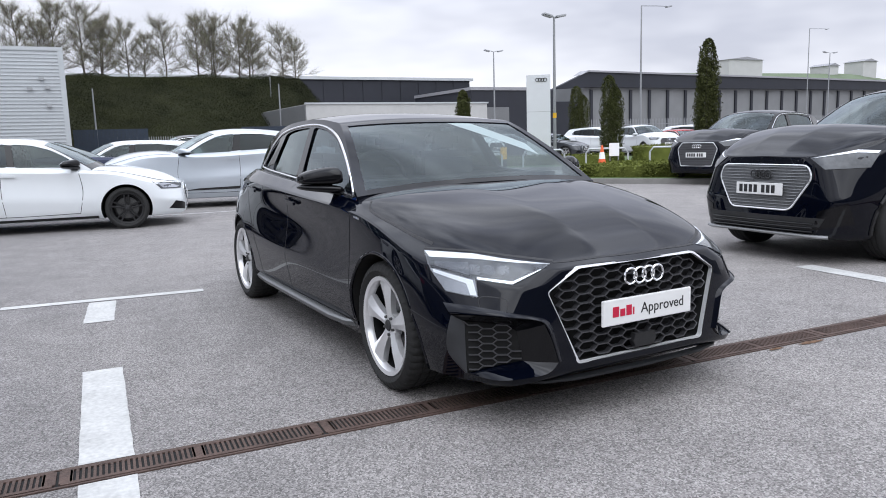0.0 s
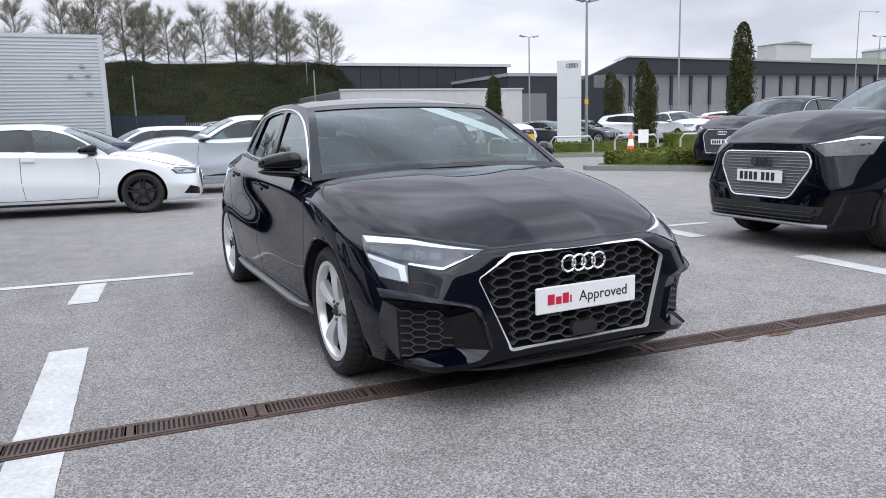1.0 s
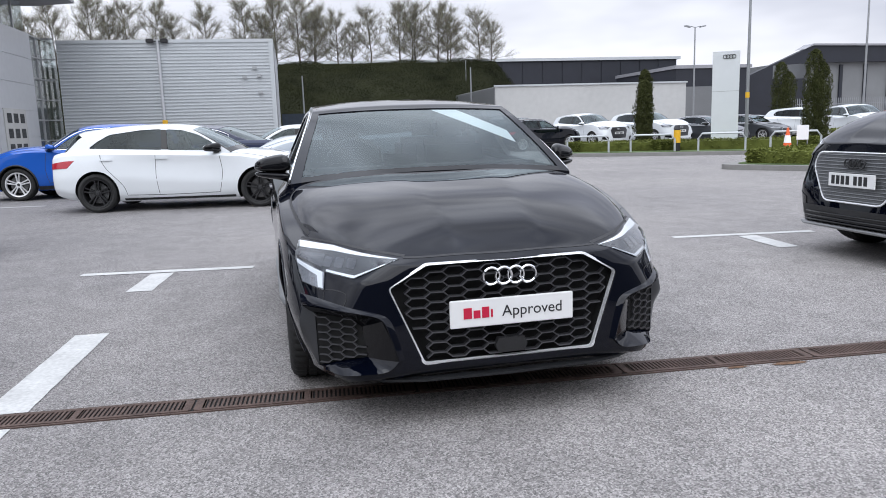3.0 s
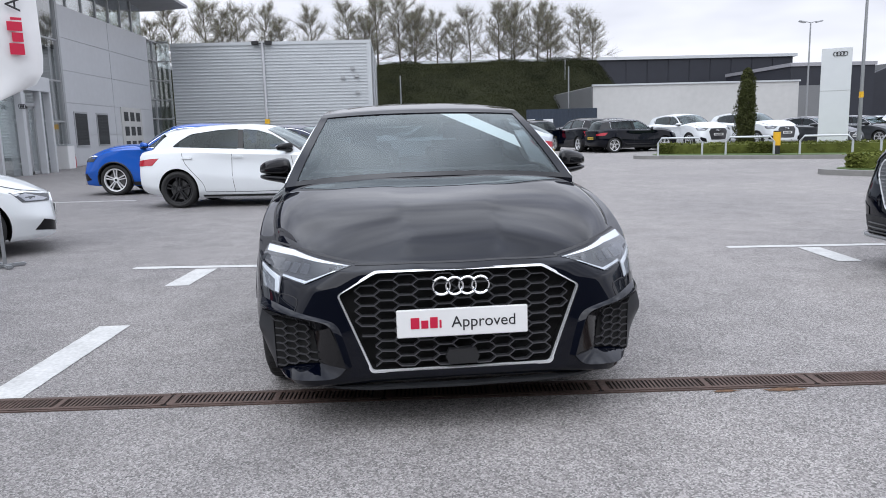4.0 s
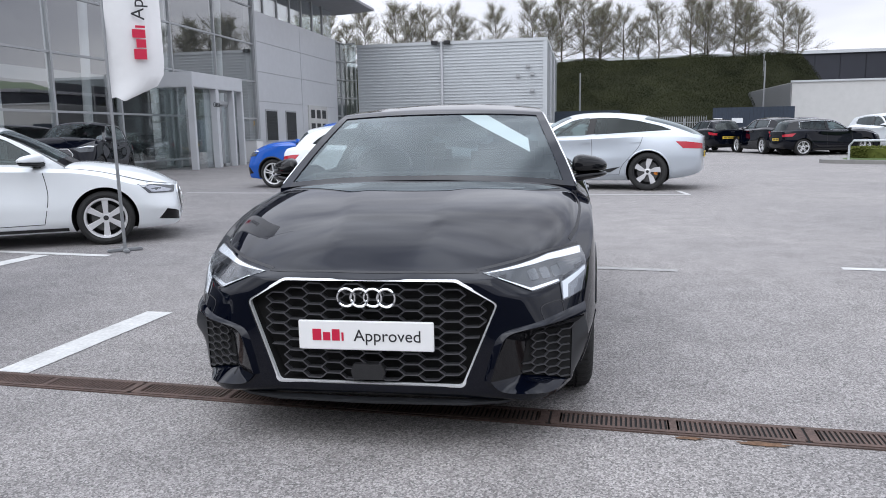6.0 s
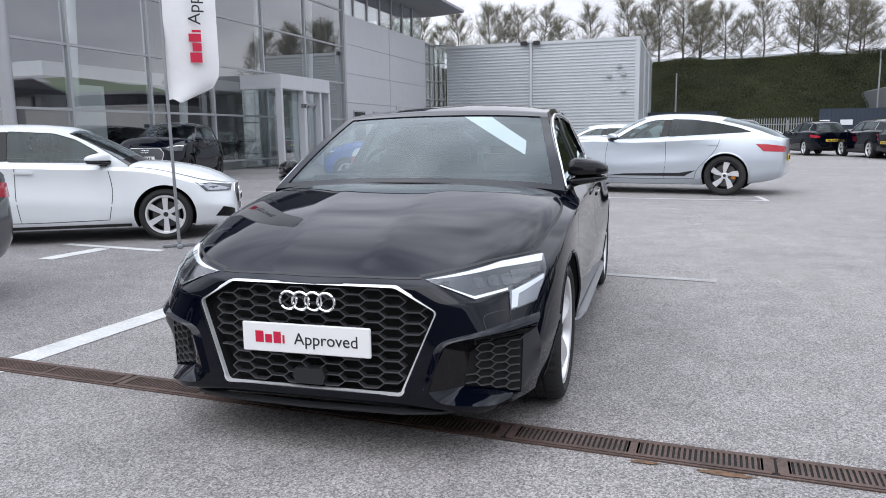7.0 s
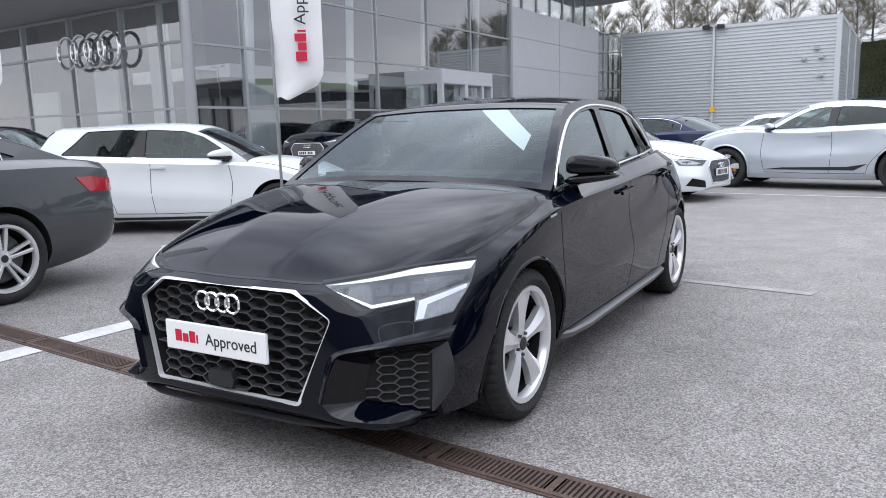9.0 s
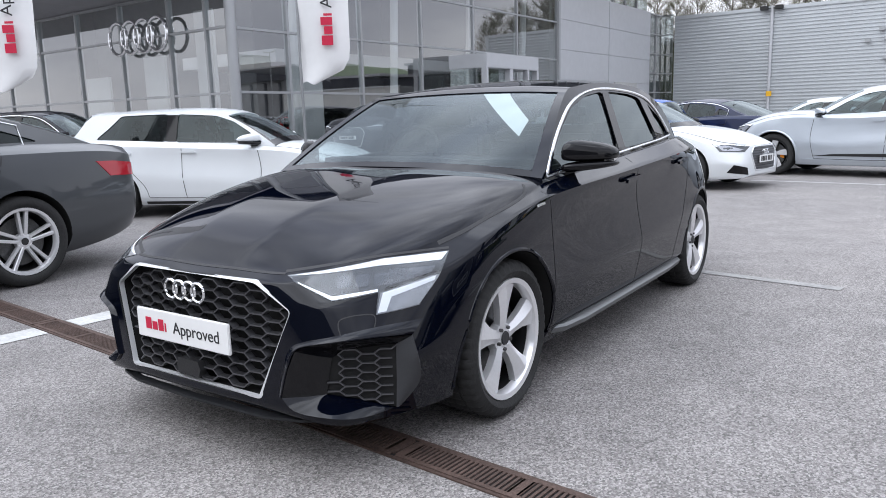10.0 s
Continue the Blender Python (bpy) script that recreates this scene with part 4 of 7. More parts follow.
    for s in (1, -1):
        hood = [(X(0.40), Y(0.08)), (X(0.54), Y(0.16)), (X(0.66), Y(0.30)), (X(0.735), Y(0.47)), (X(0.775), Y(0.70)), (X(0.785), Y(1.02)), (X(0.79), Y(1.36))]
        bm = seam(bvh, hood, (0, 0, 0), (1, 0, 0), (0, 1, 0), 0.008)
        part("bonnet_gap", flip_x(bm) if s < 0 else bm, M_INKDARK, car)
        if arch:
            for yc in (sh.front, sh.front + sh.base):
                pts = []
                for a in np.linspace(-0.25, math.pi + 0.25, 22):
                    r = sh.wheel + 0.052
                    y, z = yc + r * math.cos(a), sh.wheel + r * math.sin(a)
                    hit = bvh.ray_cast(Vector((3, y, z)), Vector((-1, 0, 0)))[0]
                    if hit:
                        pts.append((s * (hit.x + 0.004), y, z))
                part("arch_moulding", tube(bmesh.new(), pts, 0.017, 6), arch, car)
    bm = seam(bvh, [(-X(0.40), Y(0.08)), (-X(0.2), Y(0.047)), (0, Y(0.038)), (X(0.2), Y(0.047)), (X(0.40), Y(0.08))], (0, 0, 0), (1, 0, 0), (0, 1, 0), 0.012)
    part("bonnet_gap", bm, M_INKDARK, car)
    if plates:
        nose = bvh.ray_cast(Vector((0, -3, F(0.46))), Vector((0, 1, 0)))[0]
        plate(car, sh, nose.y - 0.026, F(0.46), True, "bars", M_PLATEW)
        back = bvh.ray_cast(Vector((0, 9, Z(0.62))), Vector((0, -1, 0)))[0]
        plate(car, sh, back.y + 0.004, Z(0.62), False, "bars", M_PLATEY)
    return car


# ---- the black hatchback in front ----
HERO_AT = pose(2.2022, 2.385, 0, 0, 0, 2.1)
GRILLE = [(-0.338, 0.664), (-0.492, 0.575), (-0.364, 0.264), (0.364, 0.264), (0.492, 0.575), (0.338, 0.664)]
SLANT = 0.62
# the opening in the bumper's corner and the mesh at its floor, (a, z) on the slanted plane, side by side
MOUTH_TOP = [(0.83, 0.485), (0.72, 0.492), (0.60, 0.488), (0.50, 0.475), (0.445, 0.450)], [(0.775, 0.455), (0.735, 0.452), (0.68, 0.446), (0.605, 0.436), (0.560, 0.412)]
MOUTH_IN = [(0.445, 0.450), (0.415, 0.38), (0.388, 0.285)], [(0.560, 0.412), (0.548, 0.350), (0.538, 0.285)]
MOUTH_LOW = [(0.388, 0.285), (0.43, 0.245), (0.53, 0.232), (0.66, 0.220), (0.785, 0.232), (0.85, 0.31), (0.85, 0.40), (0.83, 0.485)], [(0.538, 0.285), (0.540, 0.285), (0.585, 0.275), (0.67, 0.258), (0.768, 0.230), (0.772, 0.31), (0.774, 0.40), (0.775, 0.455)]
FLOOR = 0.238


def nose_y(x, z=0.27):
    return 0.17 * x * x + 0.10 * (z - 0.27)


def slanted(s):
    """Places (a, z, depth below the outer plane) on the bumper's corner."""
    c, k = math.cos(SLANT), math.sin(SLANT)
    return lambda a, z, n: Vector((s * (a * c + n * k), a * k - n * c, z))


def honeycomb(bm, keep, place, w=0.106, h=0.0455, span=(-0.6, 0.6, 0.2, 0.75), t=0.006, deep=0.022):
    """Flattened hexagonal cells: bars along every cell edge inside the opening."""
    x0, x1, z0, z1 = span
    q = h / 2
    rows = int((z1 - z0) / q) + 2
    cols = int((x1 - x0) / (w * 0.75)) + 2
    seen = set()
    for i in range(cols):
        for j in range(rows // 2 + 1):
            cx, cz = x0 + i * w * 0.75, z0 + j * h + (q if i % 2 else 0)
            pts = [(cx + w / 2, cz), (cx + w / 4, cz + q), (cx - w / 4, cz + q), (cx - w / 2, cz), (cx - w / 4, cz - q), (cx + w / 4, cz - q)]
            for a, b in zip(pts, pts[1:] + pts[:1]):
                key = (round((a[0] + b[0]) * 500), round((a[1] + b[1]) * 500))
                if key in seen:
                    continue
                seen.add(key)
                if not (inside(a, keep) and inside(b, keep)):
                    continue
                d = Vector((b[0] - a[0], b[1] - a[1])).normalized()
                nx, nz = -d.y * t / 2, d.x * t / 2
                f = [(a[0] + nx, a[1] + nz), (a[0] - nx, a[1] - nz), (b[0] - nx, b[1] - nz), (b[0] + nx, b[1] + nz)]
                lo, hi = [bm.verts.new(place(u, v, 0)) for u, v in f], [bm.verts.new(place(u, v, -deep)) for u, v in f]
                bm.faces.new(lo), bm.faces.new(hi[::-1])
                for k in range(4):
                    bm.faces.new((lo[k], lo[(k + 1) % 4], hi[(k + 1) % 4], hi[k]))
    return bm


def on_body(bvh, a, z, proud=0.0):
    """The place on the car's own right corner that lies over (a, z) of the slanted plane."""
    c, k = math.cos(SLANT), math.sin(SLANT)
    hit = bvh.ray_cast(Vector((a * c + 2 * k, a * k - 2 * c, z)), Vector((-k, c, 0)))[0]
    hit = hit or Vector((a * c + FLOOR * k, a * k - FLOOR * c, z))
    return hit + Vector((k, -c, 0)) * proud


def loft(bm, rows, s):
    grid = [[bm.verts.new((s * p.x, p.y, p.z)) for p in row] for row in rows]
    for a, b in zip(grid, grid[1:]):
        for i in range(len(a) - 1):
            bm.faces.new((a[i], a[i + 1], b[i + 1], b[i]) if s > 0 else (b[i], b[i + 1], a[i + 1], a[i]))
    return bm


def mouth_wall(bvh, s, pair, proud):
    """One side of the funnel from the bumper's skin down to the mesh, with a small raised lip."""
    out, inn = ([(q.x, q.y) for q in curve_through([(a, b, 0) for a, b in line], 4)] for line in pair)
    put = slanted(1)
    skin = [on_body(bvh, a, b) for a, b in out]
    n = Vector((math.sin(SLANT), -math.cos(SLANT), 0))
    deep = [put(a, b, FLOOR) for a, b in inn]
    mid = [p.lerp(q, 0.10) + n * proud for p, q in zip(skin, deep)]
    return loft(bmesh.new(), [[p - n * 0.012 for p in skin], [p + n * proud for p in skin], mid, [p.lerp(q, 0.55) + n * 0.006 for p, q in zip(mid, deep)], deep], s)


def shoulder(bvh, s):
    """The raised fold over the bumper's opening, which looks up to the sky and runs down beside the grille."""
    low = MOUTH_TOP[0] + MOUTH_IN[0][1:]
    top = [(0.87, 0.532), (0.74, 0.528), (0.61, 0.512), (0.485, 0.486), (0.424, 0.455), (0.394, 0.382), (0.371, 0.290)]
    low, top = ([(q.x, q.y) for q in curve_through([(a, b, 0) for a, b in line], 4)] for line in (low, top))
    rows = []
    for f, proud in ((0.0, -0.012), (0.0, 0.008), (0.10, 0.015), (0.28, 0.017), (0.55, 0.012), (0.8, 0.005), (1.0, -0.003)):
        rows.append([on_body(bvh, a + (c - a) * f, b + (d - b) * f, proud) for (a, b), (c, d) in zip(low, top)])
    return loft(bmesh.new(), rows[::-1], s)


def hero_car():
    sh = Shape()
    car = thing("hatchback_car", HERO_AT, "glossy black five-door hatchback parked on grey asphalt", "car")
    cutters = arch_cutters(sh, 0.04)
    bm = bmesh.new()
    prism(bm, round_poly(GRILLE, 0.016, 3), lambda a, b, w: Vector((a, -0.4 + w, b)), 0.55)
    bmesh.ops.recalc_face_normals(bm, faces=bm.faces[:])
    cutters.append(part("grille_tool", bm, M_WELL, None, "", 0))
    for s in (1, -1):
        bm = bmesh.new()
        put = slanted(s)
        prism(bm, MOUTH_TOP[0] + MOUTH_IN[0][1:] + MOUTH_LOW[0][1:-1], lambda a, b, w: put(a, b, FLOOR - 0.03 + w), 0.4)
        bmesh.ops.recalc_face_normals(bm, faces=bm.faces[:])
        cutters.append(part("intake_tool", bm, M_WELL, None, "", 0))
    me, smooth_skin = body_mesh(sh, M_BLACK, cutters, 3, True)
    body = new("body", me)
    body.parent = car
    bvh = smooth_skin
    glasshouse(car, sh, HATCH_TOP, M_BLACK, M_BLACK, True, True, True)
    cabin(car, sh, True)
    mirrors(car, sh, M_GLOSSBLACK)
    first = None
    for y in (sh.front, sh.front + sh.base):
        for s in (1, -1):
            made = wheel_parts(car, sh, s * (sh.width / 2 - 0.048), y, s, BLADE, first=first)
            first = first or made
    # grille: dark back, honeycomb, chrome frame
    outline = round_poly(GRILLE, 0.016, 3)
    bm = bmesh.new()
    prism(bm, outline, lambda a, b, w: Vector((a, 0.115 + w, b)), 0.01)
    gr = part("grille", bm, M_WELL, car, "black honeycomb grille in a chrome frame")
    inner = [(a * 0.965, 0.47 + (b - 0.47) * 0.95) for a, b in outline]
    bm = honeycomb(bmesh.new(), inner, lambda a, b, w: Vector((a, nose_y(a, b) + 0.012 - w, b)), 0.102, 0.0405, t=0.0038, deep=0.028)
    tagged(part("honeycomb", bm, M_GRILLE, gr, "black honeycomb mesh"), kind="stuff")
    bm = bmesh.new()
    big, small = [(a * 1.008, 0.47 + (b - 0.47) * 1.012) for a, b in outline], [(a * 0.984, 0.47 + (b - 0.47) * 0.974) for a, b in outline]
    rows = []
    for loop, y in ((big, 0.006), (big, -0.008), (small, -0.011), (small, 0.010)):
        rows.append([bm.verts.new((a, nose_y(a, b) + y, b)) for a, b in loop])
    n = len(outline)
    for r in range(4):
        a, b = rows[r], rows[(r + 1) % 4]
        for k in range(n):
            bm.faces.new((a[k], a[(k + 1) % n], b[(k + 1) % n], b[k]))
    part("grille_frame", bm, M_BRIGHT, gr, "satin chrome grille frame", 25)
    part("badge", rings_badge(bmesh.new(), 0, 0.012, 0.602, 0.034, 0.0052, 0.0515), M_CHROME, gr, "chrome ring badge")
    bm = bmesh.new()
    prism(bm, [(-0.055, 0.285), (-0.068, 0.315), (-0.055, 0.345), (0.055, 0.345), (0.068, 0.315), (0.055, 0.285)], lambda a, b, w: Vector((a, 0.0 + w, b)), 0.03)
    part("radar_cover", bm, M_TRIM, gr, "flat black sensor cover")
    # show plate
    pl = plate(car, sh, -0.006, 0.462, True, "show", M_PLATEW)
    up = Matrix(((1, 0, 0, 0), (0, 0, -1, 0), (0, 1, 0, 0), (0, 0, 0, 1)))
    words("plate_word", "Approved", 0.064, M_INKDARK, pl, Matrix.Translation((-0.045, -0.0187, 0.442)) @ up)
    for x, w, h in ((-0.205, 0.034, 0.044), (-0.164, 0.028, 0.032), (-0.129, 0.030, 0.044), (-0.092, 0.008, 0.032)):
        part("plate_bar", box(bmesh.new(), x, x + w, -0.0198, -0.0184, 0.442, 0.442 + h), M_INKRED, pl, "plain red bar")
    # lamps
    for s in (1, -1):
        mir = s < 0
        u, v = (math.cos(SLANT), math.sin(SLANT), 0), (0, 0, 1)
        lamp = [(0.415, 0.682), (0.573, 0.612), (0.722, 0.628), (0.713, 0.560), (0.855, 0.574), (0.925, 0.655), (0.965, 0.727), (0.74, 0.724)]
        hl = part("headlight", patch(bvh, lamp, (0, 0, 0), u, v, 0.0008, 0.002, 0.03, mir), M_LAMPBODY, car, "clear headlight with white light strips")
        top = [(0.418, 0.681), (0.72, 0.703), (0.935, 0.704), (0.960, 0.725), (0.74, 0.722)]
        part("light_strip", patch(bvh, top, (0, 0, 0), u, v, 0.003, 0.003, 0.04, mir), M_DRL, hl, "white light strip")
        body = [(0.716, 0.562), (0.728, 0.626), (0.90, 0.662), (0.928, 0.662), (0.922, 0.652), (0.855, 0.577)]
        part("light_guide", patch(bvh, body, (0, 0, 0), u, v, 0.0022, 0.001, 0.03, mir), M_GUIDE, hl, "frosted light guide")
        hook = [(0.720, 0.567), (0.737, 0.626), (0.915, 0.660), (0.911, 0.647), (0.765, 0.612), (0.748, 0.569)]
        part("light_strip", patch(bvh, hook, (0, 0, 0), u, v, 0.003, 0.003, 0.03, mir), M_DRL, hl, "white light strip")
        low = [(0.425, 0.679), (0.573, 0.615), (0.72, 0.631), (0.72, 0.638), (0.573, 0.624)]
        part("light_edge", patch(bvh, low, (0, 0, 0), u, v, 0.003, 0.003, 0.04, mir), M_CHROMESAT, hl)
        for a in (0.585, 0.645, 0.705):
            lens = round_poly([(a, 0.645), (a + 0.046, 0.648), (a + 0.05, 0.684), (a + 0.004, 0.680)], 0.008, 2)
            part("lamp_lens", patch(bvh, lens, (0, 0, 0), u, v, 0.003, 0.003, 0.03, mir), M_LAMPLENS, hl)
        bar = [(0.75, 0.644), (0.90, 0.672), (0.915, 0.690), (0.76, 0.690)]
        part("lamp_reflector", patch(bvh, bar, (0, 0, 0), u, v, 0.003, 0.003, 0.03, mir), M_LAMPLENS, hl)
        part("lamp_cover", patch(bvh, lamp, (0, 0, 0), u, v, 0.009, 0.0, 0.03, mir), M_LENS, hl, "clear cover")
        # bumper intake with its mesh and satin blade
        put = slanted(s)
        floor_line = MOUTH_TOP[1] + MOUTH_IN[1][1:] + MOUTH_LOW[1][2:-1]
        keep = [(0.69 + (a - 0.69) * 1.06, 0.35 + (b - 0.35) * 1.06) for a, b in floor_line]
        bm = honeycomb(bmesh.new(), keep, lambda a, b, w: put(a, b, FLOOR + 0.008 + w * 0.5), 0.080, 0.032, (0.50, 0.86, 0.2, 0.5), 0.0036)
        mesh = tagged(part("bumper_intake", bm, M_GRILLE, car, "black honeycomb bumper intake"), kind="stuff")
        back = bmesh.new()
        prism(back, floor_line, lambda a, b, w: put(a, b, FLOOR - 0.014 + w), 0.008)
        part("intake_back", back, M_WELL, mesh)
        part("intake_lip", mouth_wall(bvh, s, [q[:5] for q in MOUTH_LOW], 0.010), M_BLACK, mesh, "gloss black lip")
        part("intake_blade", mouth_wall(bvh, s, [q[4:] for q in MOUTH_LOW], 0.010), M_SATIN, mesh, "satin grey blade")
        part("intake_wall", mouth_wall(bvh, s, MOUTH_TOP, 0.012), M_GLOSSBLACK, mesh)
        part("intake_wall", mouth_wall(bvh, s, MOUTH_IN, 0.012), M_GLOSSBLACK, mesh)
        part("bumper_shoulder", shoulder(bvh, s), M_BLACK, car, "", 50)
        # side details
        for pts in ([(1.20, 0.875), (1.215, 0.72), (1.23, 0.48), (1.215, 0.27)], [(2.24, 0.955), (2.27, 0.74), (2.30, 0.50), (2.27, 0.275)],
                    [(3.20, 0.985), (3.17, 0.78), (3.00, 0.50), (2.93, 0.29)], [(1.215, 0.268), (2.1, 0.268), (2.93, 0.285)]):
            bm = seam(bvh, pts, *SIDE, 0.006)
            part("door_gap", flip_x(bm) if mir else bm, M_INKDARK, car)
        for y in (2.045, 2.93):
            zz = 0.832 + 0.045 * (y - 2.0)
            grip = round_poly([(y, zz), (y + 0.205, zz + 0.012), (y + 0.205, zz + 0.036), (y, zz + 0.024)], 0.011, 3)
            part("door_handle", patch(bvh, grip, *SIDE, 0.012, 0.016, 0.1, mir), M_BLACK, car)
        bm = bmesh.new()
        rows = [[bm.verts.new((s * (x + w), y, z)) for y, w, z0 in ((1.27, -0.07, 0.0), (1.36, -0.02, 0.0), (1.55, 0.0, 0.0), (2.8, 0.0, 0.005), (3.05, -0.01, 0.01), (3.13, -0.06, 0.02)) for z in (zz + z0,)]
                for x, zz in ((0.84, 0.262), (0.884, 0.260), (0.897, 0.250), (0.888, 0.226), (0.82, 0.205))]
        for a, b in zip(rows, rows[1:] + rows[:1]):
            for k in range(5):
                bm.faces.new((a[k], a[k + 1], b[k + 1], b[k]))
        part("sill_trim", bm, M_SILL, car, "satin grey sill blade")
        cap = seam(bvh, [(0.60, 0.505), (0.60, 0.555), (0.70, 0.563), (0.71, 0.53), (0.69, 0.515), (0.60, 0.505)], (0, 0, 0), u, v, 0.004)
        part("washer_cap", flip_x(cap) if mir else cap, M_INKDARK, car)
        bm = seam(bvh, [(0.405, 0.690), (0.57, 0.713), (0.74, 0.731), (0.965, 0.735)], (0, 0, 0), u, v, 0.007)
        part("bonnet_gap", flip_x(bm) if mir else bm, M_INKDARK, car)
        fold = [(0.760, 0.53), (0.790, 0.66), (0.806, 0.80), (0.816, 0.95), (0.813, 1.06), (0.800, 1.115), (0.770, 1.16)]
        bm = seam(bvh, fold, (0, 0, 0), (1, 0, 0), (0, 1, 0), 0.011)
        part("bonnet_gap", flip_x(bm) if mir else bm, M_INKDARK, car)
        # rolled lips of the wheel arches
        for yc in (sh.front, sh.front + sh.base):
            lip = []
            for a in np.linspace(-0.5, math.pi + 0.5, 40):
                y, z = yc + (sh.wheel + 0.043) * math.cos(a), sh.wheel + (sh.wheel + 0.043) * math.sin(a)
                hit = bvh.ray_cast(Vector((3, y, z)), Vector((-1, 0, 0)))[0]
                if hit and z > 0.2:
                    lip.append((s * (hit.x - 0.004), y, z))
            part("arch_lip", tube(bmesh.new(), lip, 0.009, 8), M_BLACK, car)
        mark = [(1.075, 0.822), (1.145, 0.828), (1.143, 0.838), (1.073, 0.832)]
        part("wing_badge", patch(bvh, mark, *SIDE, 0.001, 0.003, 0.1, mir), M_CHROMESAT, car, "small chrome badge bar")
    bm = seam(bvh, [(-0.415, 0.118), (-0.3, 0.100), (0, 0.086), (0.3, 0.100), (0.415, 0.118)], (0, 0, 0), (1, 0, 0), (0, 1, 0), 0.012)
    part("bonnet_gap", bm, M_INKDARK, car)
    # splitter under the bumper
    bm = bmesh.new()
    lip = [(x, line_at(((0, 0.03), (0.36, 0.045), (0.50, 0.085), (0.60, 0.16), (0.68, 0.28)), abs(x))) for x in np.linspace(-0.68, 0.68, 31)]
    outer = [(x * 1.012, y - 0.028) for x, y in lip]
    rows = [[bm.verts.new((x, y, z)) for x, y in row] for row, z in ((lip, 0.206), (outer, 0.200), (outer, 0.190), (lip, 0.183))]
    for a, b in zip(rows, rows[1:]):
        for k in range(len(lip) - 1):
            bm.faces.new((a[k], a[k + 1], b[k + 1], b[k]))
    bmesh.ops.extrude_face_region(bm, geom=bm.faces[:])
    part("front_splitter", bm, M_SATIN, car, "satin black front splitter")
    # white card behind the glass
    screen = next(o for o in car.children if o.name.startswith("windscreen"))
    card = [(0.125, 1.312), (0.29, 1.308), (0.545, 1.168), (0.56, 1.095)]
    part("paper_strip", patch(bvh_of(screen.data), card[::-1], *FRONT, -0.012, 0.003, 0.04), M_PAPER, car, "white paper strip behind the glass")
    return car


hero_car()


# ---- the other cars ----
def at_wheels(sh, f, r):
    """The pose of a car from where the front and rear wheel of the side towards the camera touch the ground."""
    f, r = Vector((*f, 0)), Vector((*r, 0))
    d = (f - r).normalized()
    n = Vector((-d.y, d.x, 0))
    if n.dot(f - Vector((2.5, 0, 0))) < 0:
        n = -n
    o = f + n * (sh.width / 2 - 0.12) + d * sh.front
    return pose(o.x, o.y, 0, 0, 0, math.degrees(math.atan2(d.x, -d.y)))


def heading(x, y, dx, dy):
    return pose(x, y, 0, 0, 0, math.degrees(math.atan2(dx, -dy)))


A3 = Shape(full=0.35)
ETRON = Shape(4.90, 1.935, 1.565, 0.93, 2.93, 1.06, 0.19, 0.375, 0.13, 0.6)
A1 = Shape(4.25, 1.74, 1.41, 0.83, 2.56, 0.93, 0.16, 0.31, 0.0, 0.7)
A6 = Shape(5.06, 1.886, 1.457, 0.92, 2.92, 1.005, 0.16, 0.345, 0.0, 0.8)
Q4 = Shape(4.59, 1.865, 1.63, 0.86, 2.764, 1.09, 0.19, 0.365, 0.20, 0.7)
Q8 = Shape(4.99, 1.995, 1.705, 0.93, 2.995, 1.12, 0.21, 0.385, 0.20, 0.7)
Q2 = Shape(4.20, 1.795, 1.51, 0.82, 2.60, 1.0, 0.19, 0.335, 0.12, 0.7)
M_SLATS = mat("grey_slatted_grille", (0.16, 0.165, 0.17), 0.35, 0.6, vary=0.3, scale=60)

parked_car(at_wheels(A3, (0.82, 12.22), (-1.80, 12.58)), A3, M_WHITE, "white hatchback with black wheels and black mirror caps", OLD_HATCH_TOP, DARK5, chrome=False, caps=M_GLOSSBLACK)
parked_car(at_wheels(ETRON, (1.36, 15.42), (4.25, 14.88)), ETRON, M_SILVER, "silver electric coupe crossover with aero wheels", COUPE_TOP, AERO, chrome=False, cladding=M_TRIM, arch=M_SILVER)
parked_car(at_wheels(A1, (-2.43, 7.38), (-4.63, 6.08)), A1, M_WHITE, "small white hatchback with silver wheels", STEEP_TOP, PLAIN6, chrome=False)
parked_car(at_wheels(A6, (-1.07, 0.52), (-1.40, 3.42)), A6, M_GREYCAR, "dark grey saloon with silver twin-spoke wheels", LONG_TOP, TWIN5)
parked_car(heading(5.80, 4.79, -1, 0.02), Q4, M_BLACK, "black electric crossover with a slatted grey grille", TALL_TOP, TWIN5, levels=3, face=M_SLATS, cladding=M_TRIM, mouth=(0.48, 0.77, 0.885, 0.33, 0.52, 0.47), arch=M_TRIM)
parked_car(heading(12.9, 12.4, -0.97, -0.2), Q8, M_BLACK, "black crossover parked behind another one", TALL_TOP, TWIN5)
parked_car(at_wheels(Q8, (-9.9, 17.7), (-10.9, 20.5)), Q8, M_BLACK, "black crossover beside the showroom glass", TALL_TOP, DARK5)
parked_car(at_wheels(Q2, (-4.13, 16.05), (-1.55, 15.8)), Q2, M_BLUE, "bright blue small crossover with silver wheels", TALL_TOP, TWIN5, cladding=M_TRIM, arch=M_TRIM)
parked_car(heading(-7.7, 8.9, 0.86, 0.51), Q2, M_BLACK, "black small crossover behind the small white hatchback", TALL_TOP, TWIN5)
parked_car(heading(-3.4, 19.2, -0.9, 0.25), A6, M_NAVYCAR, "dark navy saloon with bright window trim", SALOON_TOP, TWIN5)
parked_car(heading(-0.9, 20.3, -0.97, 0.1), A3, M_WHITE, "white hatchback behind the silver crossover", TALL_TOP, TWIN5)
